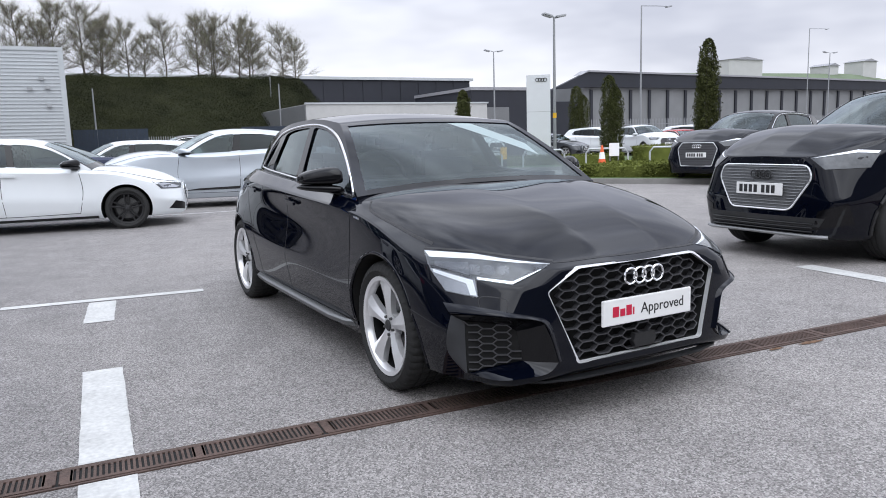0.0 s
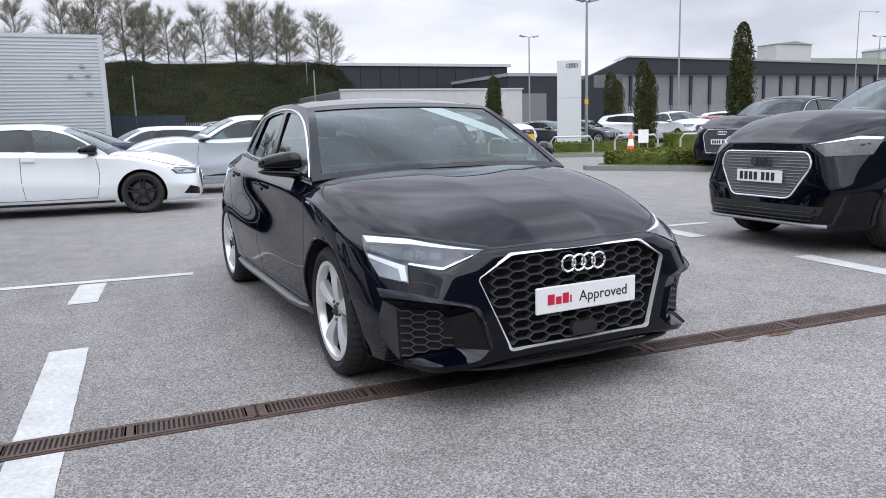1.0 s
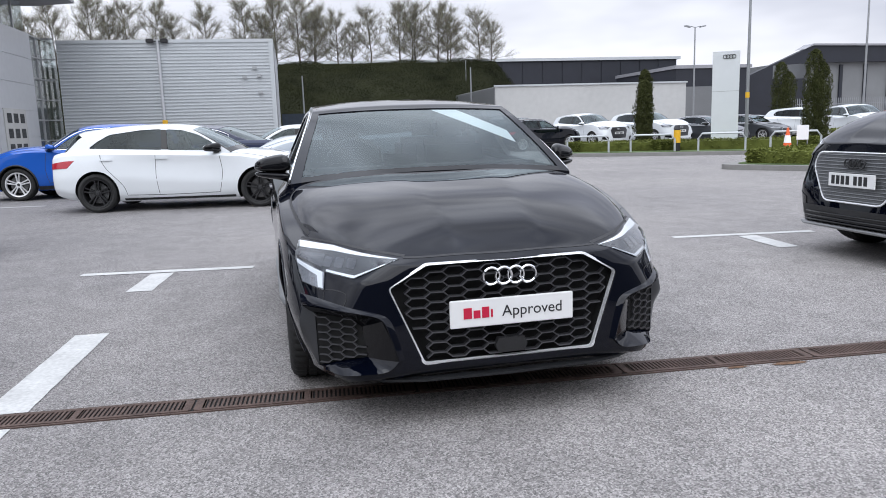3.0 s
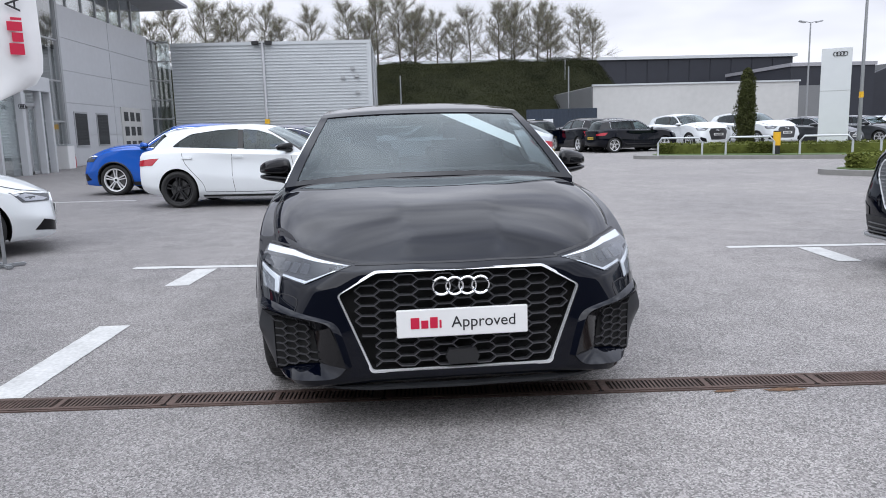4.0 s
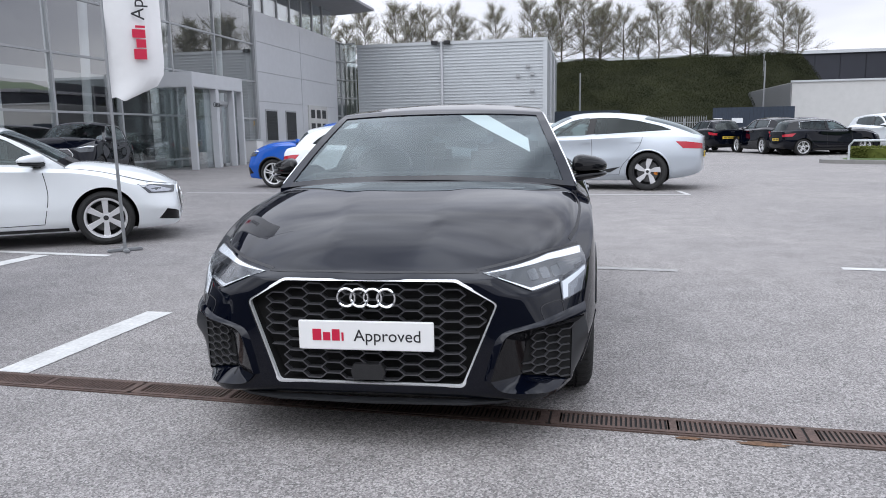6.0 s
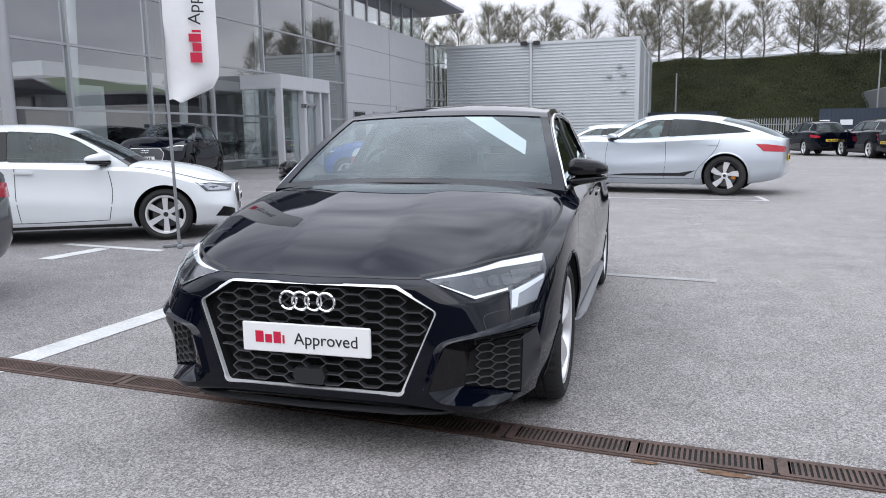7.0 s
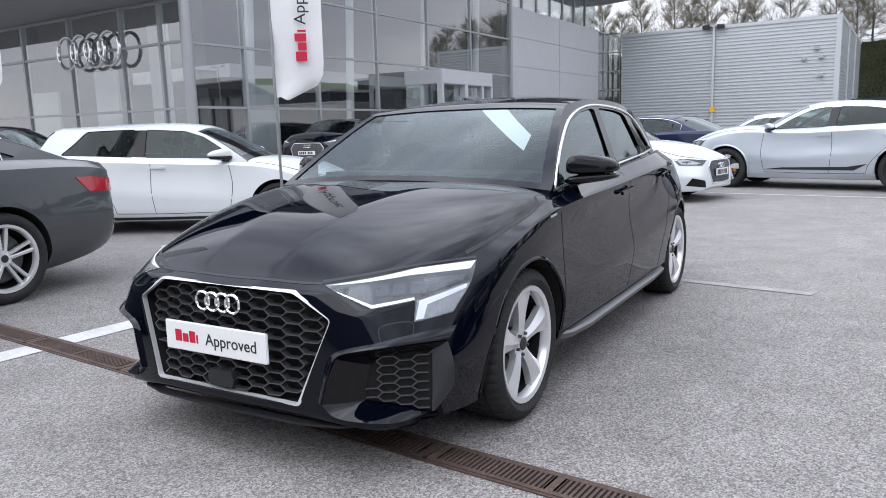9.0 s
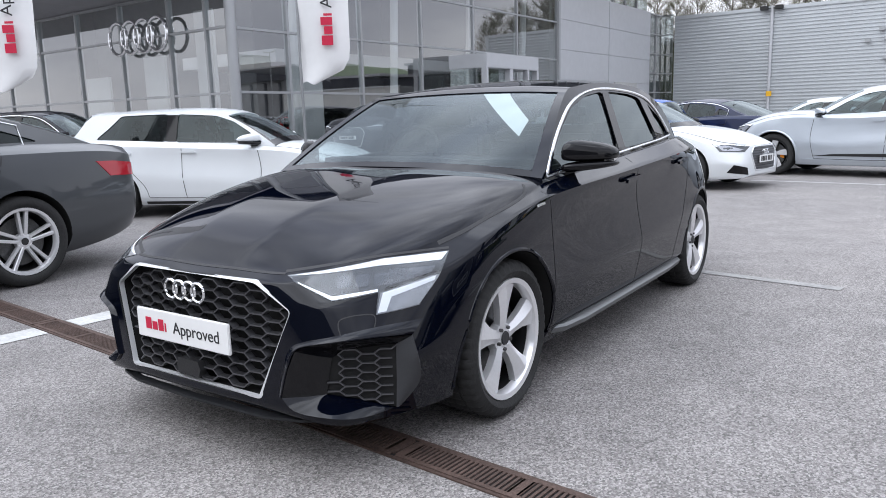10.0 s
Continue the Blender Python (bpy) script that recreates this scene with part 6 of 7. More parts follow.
def bare_tree(seed, h):
    """A tall thin tree: trunk, rising limbs, a haze of twigs with first leaves."""
    rng = np.random.default_rng(seed)
    tree = thing("spring_tree", pose(0, 0, 0), "tall thin tree with bare twigs and first leaves", "tree", "trees on the bank")
    bm, starts, ways, leaves = bmesh.new(), [], [], []

    def limb(p, d, ln, r, depth):
        pts, rs = [p], [r]
        for i in range(3):
            d = (d + Vector(rng.normal(size=3)) * 0.13 + Vector((0, 0, 0.10))).normalized()
            p = p + d * ln / 3
            pts.append(p), rs.append(max(0.006, r * (1 - 0.27 * (i + 1))))
        tube(bm, pts, rs, 4 if depth < 2 else 3)
        for q, e in zip(pts[1:], pts):
            for _ in range(9 if depth == 2 else 5):
                at = e.lerp(q, rng.random())
                way = (d * 0.7 + Vector(rng.normal(size=3)) * 0.55 + Vector((0, 0, 0.25))) * rng.uniform(0.3, 0.85)
                starts.append(tuple(at)), ways.append(tuple(way))
                if rng.random() < 0.62:
                    leaves.append(tuple(at + way * rng.uniform(0.4, 1.0)))
        if depth < 2:
            for k in range(6):
                at = pts[rng.integers(1, 4)].lerp(pts[rng.integers(1, 4)], rng.random())
                nd = (d + Vector((rng.normal(), rng.normal(), rng.normal() * 0.5)) * 0.6).normalized()
                limb(at, nd, ln * rng.uniform(0.4, 0.6), r * 0.45, depth + 1)

    lean = rng.normal(size=2) * 0.35
    top = [Vector((lean[0] * (k / 8) ** 2 + 0.05 * rng.normal(), lean[1] * (k / 8) ** 2 + 0.05 * rng.normal(), h * k / 8)) for k in range(9)]
    tube(bm, top, [0.10 * (1 - k / 9.0) + 0.008 for k in range(9)], 7)
    for k in range(30):
        f = 0.05 + 0.93 * (k + rng.random()) / 30
        base = top[int(f * 8)].lerp(top[min(8, int(f * 8) + 1)], f * 8 % 1)
        a = k * 2.4 + rng.normal() * 0.3
        limb(base, Vector((math.cos(a), math.sin(a), 0.25 + 0.7 * f)).normalized(), h * (0.46 - 0.30 * f) * rng.uniform(0.6, 1.3), 0.032, 1)
    part("trunk", bm, M_BARK, tree, "", 0)
    tw = new("twig_haze", sliver_mesh("twig_haze", starts, ways, 0.0075, M_TWIGWOOD))
    tw.parent = tree
    tagged(tw, "", kind="stuff")
    lf = new("crown", leaf_mesh("crown", leaves, 0.045, M_TWIG, seed, 1.0))
    lf.parent = tree
    return tree


TREES = ((-38, 86, 6.5), (-33, 87, 7), (-27, 86, 6.2), (-23, 88, 6.6), (-19, 87, 7), (-15.6, 88, 6.6), (-12.5, 87, 6.3), (-7.2, 88, 6.3), (-2.8, 87, 6.6), (0.3, 88, 7.2), (2.9, 87, 7.0), (4.8, 89, 6.0), (7.3, 88, 5.6), (11.2, 88, 6.0),
         (14.4, 87, 6.4), (16.4, 88, 6.6), (19.0, 87, 6.0), (20.4, 88, 6.1), (24.3, 88, 5.8))
kinds = [bare_tree(41 + k, 6.5) for k in range(5)]
for k, (x, y, h) in enumerate(TREES + tuple((x + 1.7, y + 0.8, h * 0.82) for x, y, h in TREES[::2])):
    m = pose(x, y, 8.6, 0, 0, 67 * k)
    if k < 5:
        kinds[k].matrix_world = m @ Matrix.Scale(h / 6.5, 4)
    else:
        c = copy_thing(kinds[k % 5], m)
        c.scale = (h / 6.5,) * 3


# ---- grey corrugated shed ----
def corrugated(bm, a, b, z0, z1, pitch, depth, out):
    """A wall of level ribs from a to b; out: the way the ribs stand out."""
    a, b, out = Vector((*a, 0)), Vector((*b, 0)), Vector((*out, 0))
    rows, z = [], z0
    while z < z1 - pitch * 0.5:
        rows += [(z, 0), (z + pitch * 0.55, 0), (z + pitch * 0.65, depth), (z + pitch * 0.92, depth)]
        z += pitch
    rows.append((z1, 0))
    va = [bm.verts.new(a + out * d + Vector((0, 0, zz))) for zz, d in rows]
    vb = [bm.verts.new(b + out * d + Vector((0, 0, zz))) for zz, d in rows]
    for i in range(len(rows) - 1):
        bm.faces.new((va[i], vb[i], vb[i + 1], va[i + 1]))
    return bm


def shed():
    s = thing("storage_building", pose(0, 0, 0), "light grey corrugated metal building with flat roof", "building", kind="structure")
    x0, x1, y0, y1, h = -12.2, 0.52, 49.0, 67.0, 7.12
    bm = bmesh.new()
    box(bm, x0, x1 - 0.06, y0 + 0.06, y1, 0, h - 0.05)
    part("core_wall", bm, M_SHEDSIDE, s)
    part("front_cladding", corrugated(bmesh.new(), (x0, y0), (x1, y0), 0.2, h - 0.12, 0.2, 0.045, (0, -1)), M_SHED, s, "light grey corrugated cladding", 0)
    part("side_cladding", corrugated(bmesh.new(), (x1, y0), (x1, y1), 0.2, h - 0.12, 0.2, 0.045, (1, 0)), M_SHED, s, "grey corrugated cladding", 0)
    bm = bmesh.new()
    box(bm, x0, x1 + 0.08, y0 - 0.08, y0 + 0.06, h - 0.16, h + 0.04, 0.01), box(bm, x1 - 0.06, x1 + 0.08, y0 + 0.06, y1, h - 0.16, h + 0.04, 0.01)
    part("coping", bm, M_SHED, s)
    bm = bmesh.new()
    box(bm, x1 - 0.22, x1 + 0.07, y0 - 0.07, y0 - 0.0, 0, h - 0.16, 0.01), box(bm, x1, x1 + 0.07, y0, y0 + 0.4, 0, h - 0.16, 0.01)
    part("corner_flashing", bm, M_SHED, s)
    for y in (54.5, 60.5):
        bm = box(bmesh.new(), x1 + 0.03, x1 + 0.12, y, y + 0.12, 0, h - 0.16)
        part("downpipe", bm, M_PANEL, s)
    bm = bmesh.new()
    tube(bm, [(-6.35, y0 - 0.16, 0), (-6.35, y0 - 0.16, h + 0.05)], 0.09, 10)
    part("lamp_post", bm, M_PANEL, s)
    for q in (-1, 1):
        bm = box(bmesh.new(), -6.35 + q * 0.42 - 0.22, -6.35 + q * 0.42 + 0.22, y0 - 0.45, y0 - 0.2, h - 0.18, h + 0.06, 0.03)
        box(bm, -6.35 + min(0, q * 0.3), -6.35 + max(0, q * 0.3), y0 - 0.22, y0 - 0.14, h - 0.1, h - 0.04)
        part("floodlight", bm, M_TRIM, s, "black floodlight")
    for x, z in ((-0.64, 5.38), (-0.38, 4.87), (-1.29, 4.80), (-0.37, 3.84)):
        part("wall_box", box(bmesh.new(), x - 0.14, x + 0.14, y0 - 0.24, y0 - 0.05, z - 0.1, z + 0.1, 0.02), M_FRAME, s, "small grey wall box")
    part("warning_sign", box(bmesh.new(), -6.3 - 0.16, -6.3 + 0.16, y0 - 0.29, y0 - 0.26, 1.95, 2.25, 0.01), M_YELLOW, s, "small yellow sign")


shed()


# ---- glass showroom ----
FX, Y0, Y1, Y2 = -13.0, 14.7, 34.5, 46.8


def showroom():
    s = thing("showroom", pose(0, 0, 0), "silver and glass car showroom with a wide eaves roof", "building", kind="structure")
    zs = (0.35, 2.07, 3.86, 5.65, 7.4, 9.15)
    ys = (14.7, 16.8, 20.1, 23.45, 26.95, 30.5, 34.4)
    for y in ys:
        part("mullion", box(bmesh.new(), FX - 0.12, FX + 0.06, y - 0.045, y + 0.045, 0, 9.2), M_FRAME, s)
    for z in zs:
        part("transom", box(bmesh.new(), FX - 0.10, FX + 0.045, Y0, Y1, z - 0.035, z + 0.035), M_FRAME, s)
    for ya, yb in zip(ys, ys[1:]):
        for za, zb in zip((0.02,) + zs, zs):
            bm = bmesh.new()
            bm.faces.new([bm.verts.new(c) for c in ((FX, ya, za), (FX, yb, za), (FX, yb, zb), (FX, ya, zb))])
            part("pane", bm, M_SHOWGLASS, s, "", 0)
    xs = (-13.0, -14.1, -15.9, -18.6, -21.3, -24.0, -26.7, -29.4, -32.1, -34.8, -38.0)
    for x in xs:
        part("mullion", box(bmesh.new(), x - 0.045, x + 0.045, Y0 - 0.06, Y0 + 0.12, 0, 5.1), M_FRAME, s)
    for z in (0.35, 2.05, 3.9, 5.05):
        part("transom", box(bmesh.new(), FX - 25, FX, Y0 - 0.045, Y0 + 0.10, z - 0.035, z + 0.035), M_FRAME, s)
    for xa, xb in zip(xs, xs[1:]):
        for za, zb in ((0.02, 2.05), (2.05, 3.9), (3.9, 5.05)):
            bm = bmesh.new()
            bm.faces.new([bm.verts.new(c) for c in ((xa, Y0, za), (xb, Y0, za), (xb, Y0, zb), (xa, Y0, zb))])
            part("pane", bm, M_SHOWGLASS, s, "", 0)
    # rooms behind the glass
    bm = bmesh.new()
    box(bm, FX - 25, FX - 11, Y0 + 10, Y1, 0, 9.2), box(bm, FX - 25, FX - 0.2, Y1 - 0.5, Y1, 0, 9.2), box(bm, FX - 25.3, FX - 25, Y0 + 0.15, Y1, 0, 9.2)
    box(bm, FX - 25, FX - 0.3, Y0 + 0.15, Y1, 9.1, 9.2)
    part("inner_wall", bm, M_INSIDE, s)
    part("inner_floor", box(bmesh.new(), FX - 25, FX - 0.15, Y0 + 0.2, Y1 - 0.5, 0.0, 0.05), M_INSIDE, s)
    part("gallery", box(bmesh.new(), FX - 11, FX - 5, Y0 + 6, Y1 - 0.5, 3.5, 4.0), M_INWHITE, s)
    for y in (17.5, 22.5, 27.5, 32):
        part("column", tube(bmesh.new(), [(FX - 0.7, y, 0), (FX - 0.7, y + 0.5, 9.2)], 0.15, 14), M_INWHITE, s, "white round column")
    part("inner_stair", prism(bmesh.new(), [(29.6, 0.3), (30.3, 0.3), (34.0, 4.1), (33.3, 4.1)], lambda a, b, w: Vector((FX - 2.6 - w, a, b)), 0.1), M_INWHITE, s)
    for x0_, x1_, z1_ in ((-18.4, -17.2, 3.4), (-22.4, -20.6, 2.9), (-15.5, -14.6, 4.6)):
        part("display_panel", box(bmesh.new(), x0_, x1_, Y0 + 0.6, Y0 + 0.68, 0.05, z1_), M_INWHITE, s, "white display panel")
    for y0_, y1_ in ((18.0, 19.4), (31.2, 32.4)):
        part("display_panel", box(bmesh.new(), FX - 1.3, FX - 1.22, y0_, y1_, 0.05, 2.9), M_INWHITE, s, "white display panel")
    # panelled wall
    part("panel_wall", box(bmesh.new(), FX - 6, FX - 0.05, Y1, Y2, 0, 7.3), M_PANEL, s)
    for k in range(5):
        z0, z1 = 7.3 * k / 5, 7.3 * (k + 1) / 5
        for ya, yb in ((Y1 + 0.02, 40.6), (40.62, Y2)):
            part("wall_panel", box(bmesh.new(), FX - 0.05, FX + 0.02, ya, yb - 0.015, z0 + 0.015, z1, 0.006), M_PANEL, s)
    part("corner_post", box(bmesh.new(), FX - 0.05, FX + 0.10, Y1 - 0.10, Y1 + 0.10, 0, 9.2), M_FRAME, s)
    for ya, yb in ((35.4, 36.9), (38.0, 39.5)):
        w = part("window", box(bmesh.new(), FX + 0.02, FX + 0.06, ya, yb, 0.9, 2.55), M_FRAME, s)
        part("window_pane", box(bmesh.new(), FX + 0.06, FX + 0.066, ya + 0.08, yb - 0.08, 0.98, 2.47), M_GLOSSBLACK, w)
    d = part("loading_door", box(bmesh.new(), FX + 0.02, FX + 0.08, 41.4, 44.6, 0, 2.95), M_WHITEWALL, s, "white sectional door with windows")
    for j in range(3):
        for k in range(3):
            part("door_light", box(bmesh.new(), FX + 0.08, FX + 0.09, 41.75 + k * 0.95, 42.4 + k * 0.95, 0.6 + j * 0.8, 1.1 + j * 0.8, 0.004), M_GLOSSBLACK, d)
    # clerestory and eaves
    for k in range(7):
        ya = Y1 + k * (Y2 - Y1) / 7
        part("clerestory_pane", box(bmesh.new(), FX - 0.25, FX - 0.2, ya + 0.06, ya + (Y2 - Y1) / 7 - 0.06, 7.35, 9.0), M_SHOWGLASS, s)
        part("mullion", box(bmesh.new(), FX - 0.3, FX - 0.15, ya - 0.06, ya + 0.06, 7.3, 9.1), M_FRAME, s)
    part("roof", prism(bmesh.new(), [(FX + 2.2, 9.25), (FX + 2.2, 9.4), (FX - 8, 10.4), (FX - 26, 10.4), (FX - 26, 9.1), (FX, 9.1)], lambda a, b, w: Vector((a, Y0 - 0.2 + w, b)), Y2 - Y0 + 2.0), M_ROOF, s, "grey eaves roof")
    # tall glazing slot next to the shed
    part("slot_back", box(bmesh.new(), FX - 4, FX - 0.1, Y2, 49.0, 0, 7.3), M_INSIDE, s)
    part("slot_pane", box(bmesh.new(), FX - 0.1, FX - 0.06, Y2 + 0.02, 49.0, 0, 7.3), M_SHOWGLASS, s)
    part("slot_pane", box(bmesh.new(), FX, -12.25, 48.86, 48.9, 0, 7.3), M_SHOWGLASS, s)
    bm = bmesh.new()
    for z in np.linspace(0.0, 7.2, 7):
        box(bm, FX - 0.1, FX, Y2, 48.9, z, z + 0.07), box(bm, FX, -12.25, 48.78, 48.85, z, z + 0.07)
    part("slot_frame", bm, M_FRAME, s)
    for y in (Y2, 47.9):
        part("mullion", box(bmesh.new(), FX - 0.1, FX + 0.01, y, y + 0.08, 0, 7.3), M_FRAME, s)
    # lower left wing roof
    part("wing_roof", box(bmesh.new(), FX - 26, FX + 0.1, Y0 - 3.0, Y0 + 0.3, 5.1, 5.7, 0.05), M_ROOF, s, "grey overhanging roof edge")
    part("corner_column", tube(bmesh.new(), [(FX + 0.15, Y0 - 0.1, 0), (FX + 0.15, Y0 - 0.1, 9.2)], 0.16, 16), M_FRAME, s)
    bm = rings_badge(bmesh.new(), 0, 0, 0, 0.50, 0.055, 0.72)
    badge = part("ring_sign", bm, M_CHROMESAT, s, "large silver ring sign")
    badge.matrix_local = Matrix.Translation((-17.1, Y0 - 0.35, 3.92))
    # entrance box: grey frame, glass side, doors
    e = part("entrance_portal", box(bmesh.new(), FX, FX + 1.8, 25.2, 29.3, 3.05, 3.6, 0.02), M_PANEL, s, "silver entrance portal with glass doors")
    for y0_, y1_ in ((25.2, 25.34), (26.95, 27.19), (28.36, 28.5), (29.16, 29.3)):
        part("portal_post", box(bmesh.new(), FX + 1.55, FX + 1.8, y0_, y1_, 0, 3.05, 0.01), M_PANEL, e)
    part("portal_side", box(bmesh.new(), FX + 0.02, FX + 1.4, 25.28, 25.31, 0, 3.05), M_SHOWGLASS, e, "glass side")
    part("portal_pane", box(bmesh.new(), FX + 1.5, FX + 1.53, 25.34, 26.95, 0, 3.05), M_SHOWGLASS, e)
    part("portal_pane", box(bmesh.new(), FX + 1.5, FX + 1.53, 28.5, 29.16, 0, 3.05), M_SHOWGLASS, e)
    for y0_ in (27.2, 27.79):
        d = part("glass_door", box(bmesh.new(), FX + 1.5, FX + 1.53, y0_, y0_ + 0.56, 0.05, 2.45), M_SHOWGLASS, e)
        bm = bmesh.new()
        box(bm, FX + 1.47, FX + 1.56, y0_, y0_ + 0.06, 0.02, 2.48), box(bm, FX + 1.47, FX + 1.56, y0_ + 0.5, y0_ + 0.56, 0.02, 2.48)
        box(bm, FX + 1.47, FX + 1.56, y0_, y0_ + 0.56, 2.42, 2.5), box(bm, FX + 1.47, FX + 1.56, y0_, y0_ + 0.56, 0.02, 0.12)
        part("door_frame", bm, M_FRAME, d)
    part("portal_light", box(bmesh.new(), FX + 1.4, FX + 1.6, 27.2, 28.35, 2.5, 2.62), M_FRAME, e)
    ring = part("ring_sign", rings_badge(bmesh.new(), 0, 0, 0, 0.075, 0.012, 0.11), M_INKDARK, e, "small ring sign")
    ring.matrix_local = pose(FX + 1.83, 26.9, 2.45, 0, 0, 90)
    return s


showroom()


# ---- buildings round about ----
def far_building():
    b = thing("low_building", pose(0, 0, 0), "long low off-white building with a flat roof", "building", kind="structure")
    part("wall", box(bmesh.new(), 18.3, 35.7, 60, 75, 0, 4.45), M_WHITEWALL, b)
    part("side_wall", box(bmesh.new(), 18.2, 18.29, 60.05, 75, 0, 4.4), M_SHEDSIDE, b)
    part("coping", box(bmesh.new(), 18.2, 35.8, 59.9, 60.1, 4.45, 4.58), M_SHED, b)
    w = thing("warehouse", pose(0, 0, 0), "big black warehouse with a pale roof edge", "building", kind="structure")
    part("wall", box(bmesh.new(), -80, 73.4, 130, 170, 0, 12.6), M_BLACKSHED, w)
    part("roof", prism(bmesh.new(), [(129.5, 12.6), (129.5, 13.1), (150, 14.2), (170, 13.1), (170, 12.6)], lambda a, b_, q: Vector((-80.5 + q, a, b_)), 154.5), M_SHED, w, "pale grey roof")
    for k in range(14):
        part("wall_panel", box(bmesh.new(), 20.3 + k * 3.8, 23.9 + k * 3.8, 129.9, 129.99, 0, 12.4), M_BLACKSHED, w)
    f = thing("board_fence", pose(0, 0, 0), "tall navy board fence", "fence", kind="structure")
    for k in list(range(22)) + list(range(-45, -26)):
        part("board", box(bmesh.new(), 12.05 + k * 0.25, 12.29 + k * 0.25, 56, 56.05, 0, 2.6), M_NAVY, f)
    for x0, x1, z0, z1, tone, word in ((12.1, 12.7, 0.95, 1.85, M_PAPER, "white and pink notice board on the fence"), (13.35, 14.1, 1.5, 1.85, M_PYLON, "small pale notice on the fence")):
        nb = thing("notice_board", pose(0, 0, 0), word, "sign")
        part("panel", box(bmesh.new(), x0, x1, 55.955, 55.99, z0, z1, 0.004), tone, nb)
        if tone is M_PAPER:
            part("notice_bar", box(bmesh.new(), x0 + 0.06, x1 - 0.06, 55.945, 55.953, z0 + 0.45, z1 - 0.08), M_PINKBAR, nb, "pink bar")
    r = thing("warehouse", pose(0, 0, 0), "long black warehouse with pale columns", "building", kind="structure")
    part("wall", box(bmesh.new(), 86, 230, 110, 150, 0, 10.4), M_PALEPANEL, r)
    part("fascia", prism(bmesh.new(), [(72, 6.9), (86.2, 12.6), (231, 11.0), (231, 9.6), (87, 9.9), (79, 9.5), (79, 0), (72, 0)], lambda a, b_, q: Vector((a, 109 + q, b_)), 0.9), M_BLACKSHED, r)
    part("gable_wall", box(bmesh.new(), 72, 85.9, 110, 150, 0, 7.4), M_BLACKSHED, r)
    part("roof", prism(bmesh.new(), [(84.5, 12.0), (86.2, 12.9), (231, 11.4), (231, 11.0), (86.2, 12.6)], lambda a, b_, q: Vector((a, 108.7 + q, b_)), 2.5), M_ROOF, r)
    for k in range(31):
        part("column", box(bmesh.new(), 87.4 + k * 4.7, 88.0 + k * 4.7, 109.7, 109.95, 0, 9.5), M_BLACKSHED, r)
    d = thing("far_shed", pose(0, 0, 0), "dark far shed with a pale roof edge", "building", kind="structure")
    part("wall", box(bmesh.new(), 59, 71.5, 104, 125, 0, 8.9), M_BLACKSHED, d)
    part("roof_edge", box(bmesh.new(), 58.8, 71.7, 103.8, 125, 8.9, 9.4), M_ROOF, d)
    part("bay", box(bmesh.new(), 60, 66, 103.86, 103.98, 0, 6.2), M_SHEDSIDE, d)
    h = bmesh.new()
    xs = np.linspace(360, 1200, 48)
    rows = [[h.verts.new((x, y, z * min(1.0, max(0.0, (x - 370) / 90)) ** 0.8 * (0.92 + 0.3 * noise.noise(Vector((x * 0.006, 0, 0)))) - 1)) for x in xs] for y, z in ((300, 0), (400, 44), (600, 62))]
    for a, b2 in zip(rows, rows[1:]):
        for k in range(len(xs) - 1):
            h.faces.new((a[k], a[k + 1], b2[k + 1], b2[k]))
    solid("hillside", h, M_HILL, "far green hillside", "hill", kind="structure")
    for x0, x1, z1 in ((446, 482, 54.0), (604, 622, 56.0), (560, 572, 51.5)):
        hb = thing("far_building", pose(0, 0, 0), "pale building far off on the hillside", "building", "buildings on the hill")
        part("wall", box(bmesh.new(), x0, x1, 398, 415, 30, z1), M_WHITEWALL, hb)
        part("roof", prism(bmesh.new(), [(x0 - 1, z1), ((x0 + x1) / 2, z1 + 2.2), (x1 + 1, z1)], lambda a, b_, q: Vector((a, 397 + q, b_)), 19), M_ROOF, hb)


far_building()


# ---- unseen dark block behind the camera, added to darken reflections and sky light ----
def unseen_block():
    c = thing("wall_south", pose(0, 0, 0), "plain dark grey block added out of view to darken reflections", "building", kind="structure")
    part("wall", box(bmesh.new(), -34, 48, -24, -9.5, 0, 5.4), M_SHEDSIDE, c)
    part("coping", box(bmesh.new(), -34.1, 48.1, -24.1, -9.4, 5.4, 5.6), M_FRAME, c)


unseen_block()


def lamp_post(x, y, h, heads, label):
    p = thing("lamp_post", pose(x, y, 0), label, "lamp post", "lamp posts")
    part("pole", tube(bmesh.new(), [(0, 0, 0), (0, 0, h * 0.5), (0, 0, h)], [0.085, 0.07, 0.05], 10), M_POLE, p)
    for dx in heads:
        arm = part("arm", tube(bmesh.new(), [(0, 0, h - 0.03), (dx * 0.6, 0, h + 0.05), (dx, 0, h + 0.08)], 0.03, 8), M_POLE, p)
        s = math.copysign(1, dx)
        bm = box(bmesh.new(), -0.28, 0.28, -0.16, 0.16, -0.06, 0.06, 0.04, pose(dx + s * 0.2, 0, h + 0.06, 0, -s * 12, 0))
        part("lamp_head", bm, M_FRAME, p)
    return p


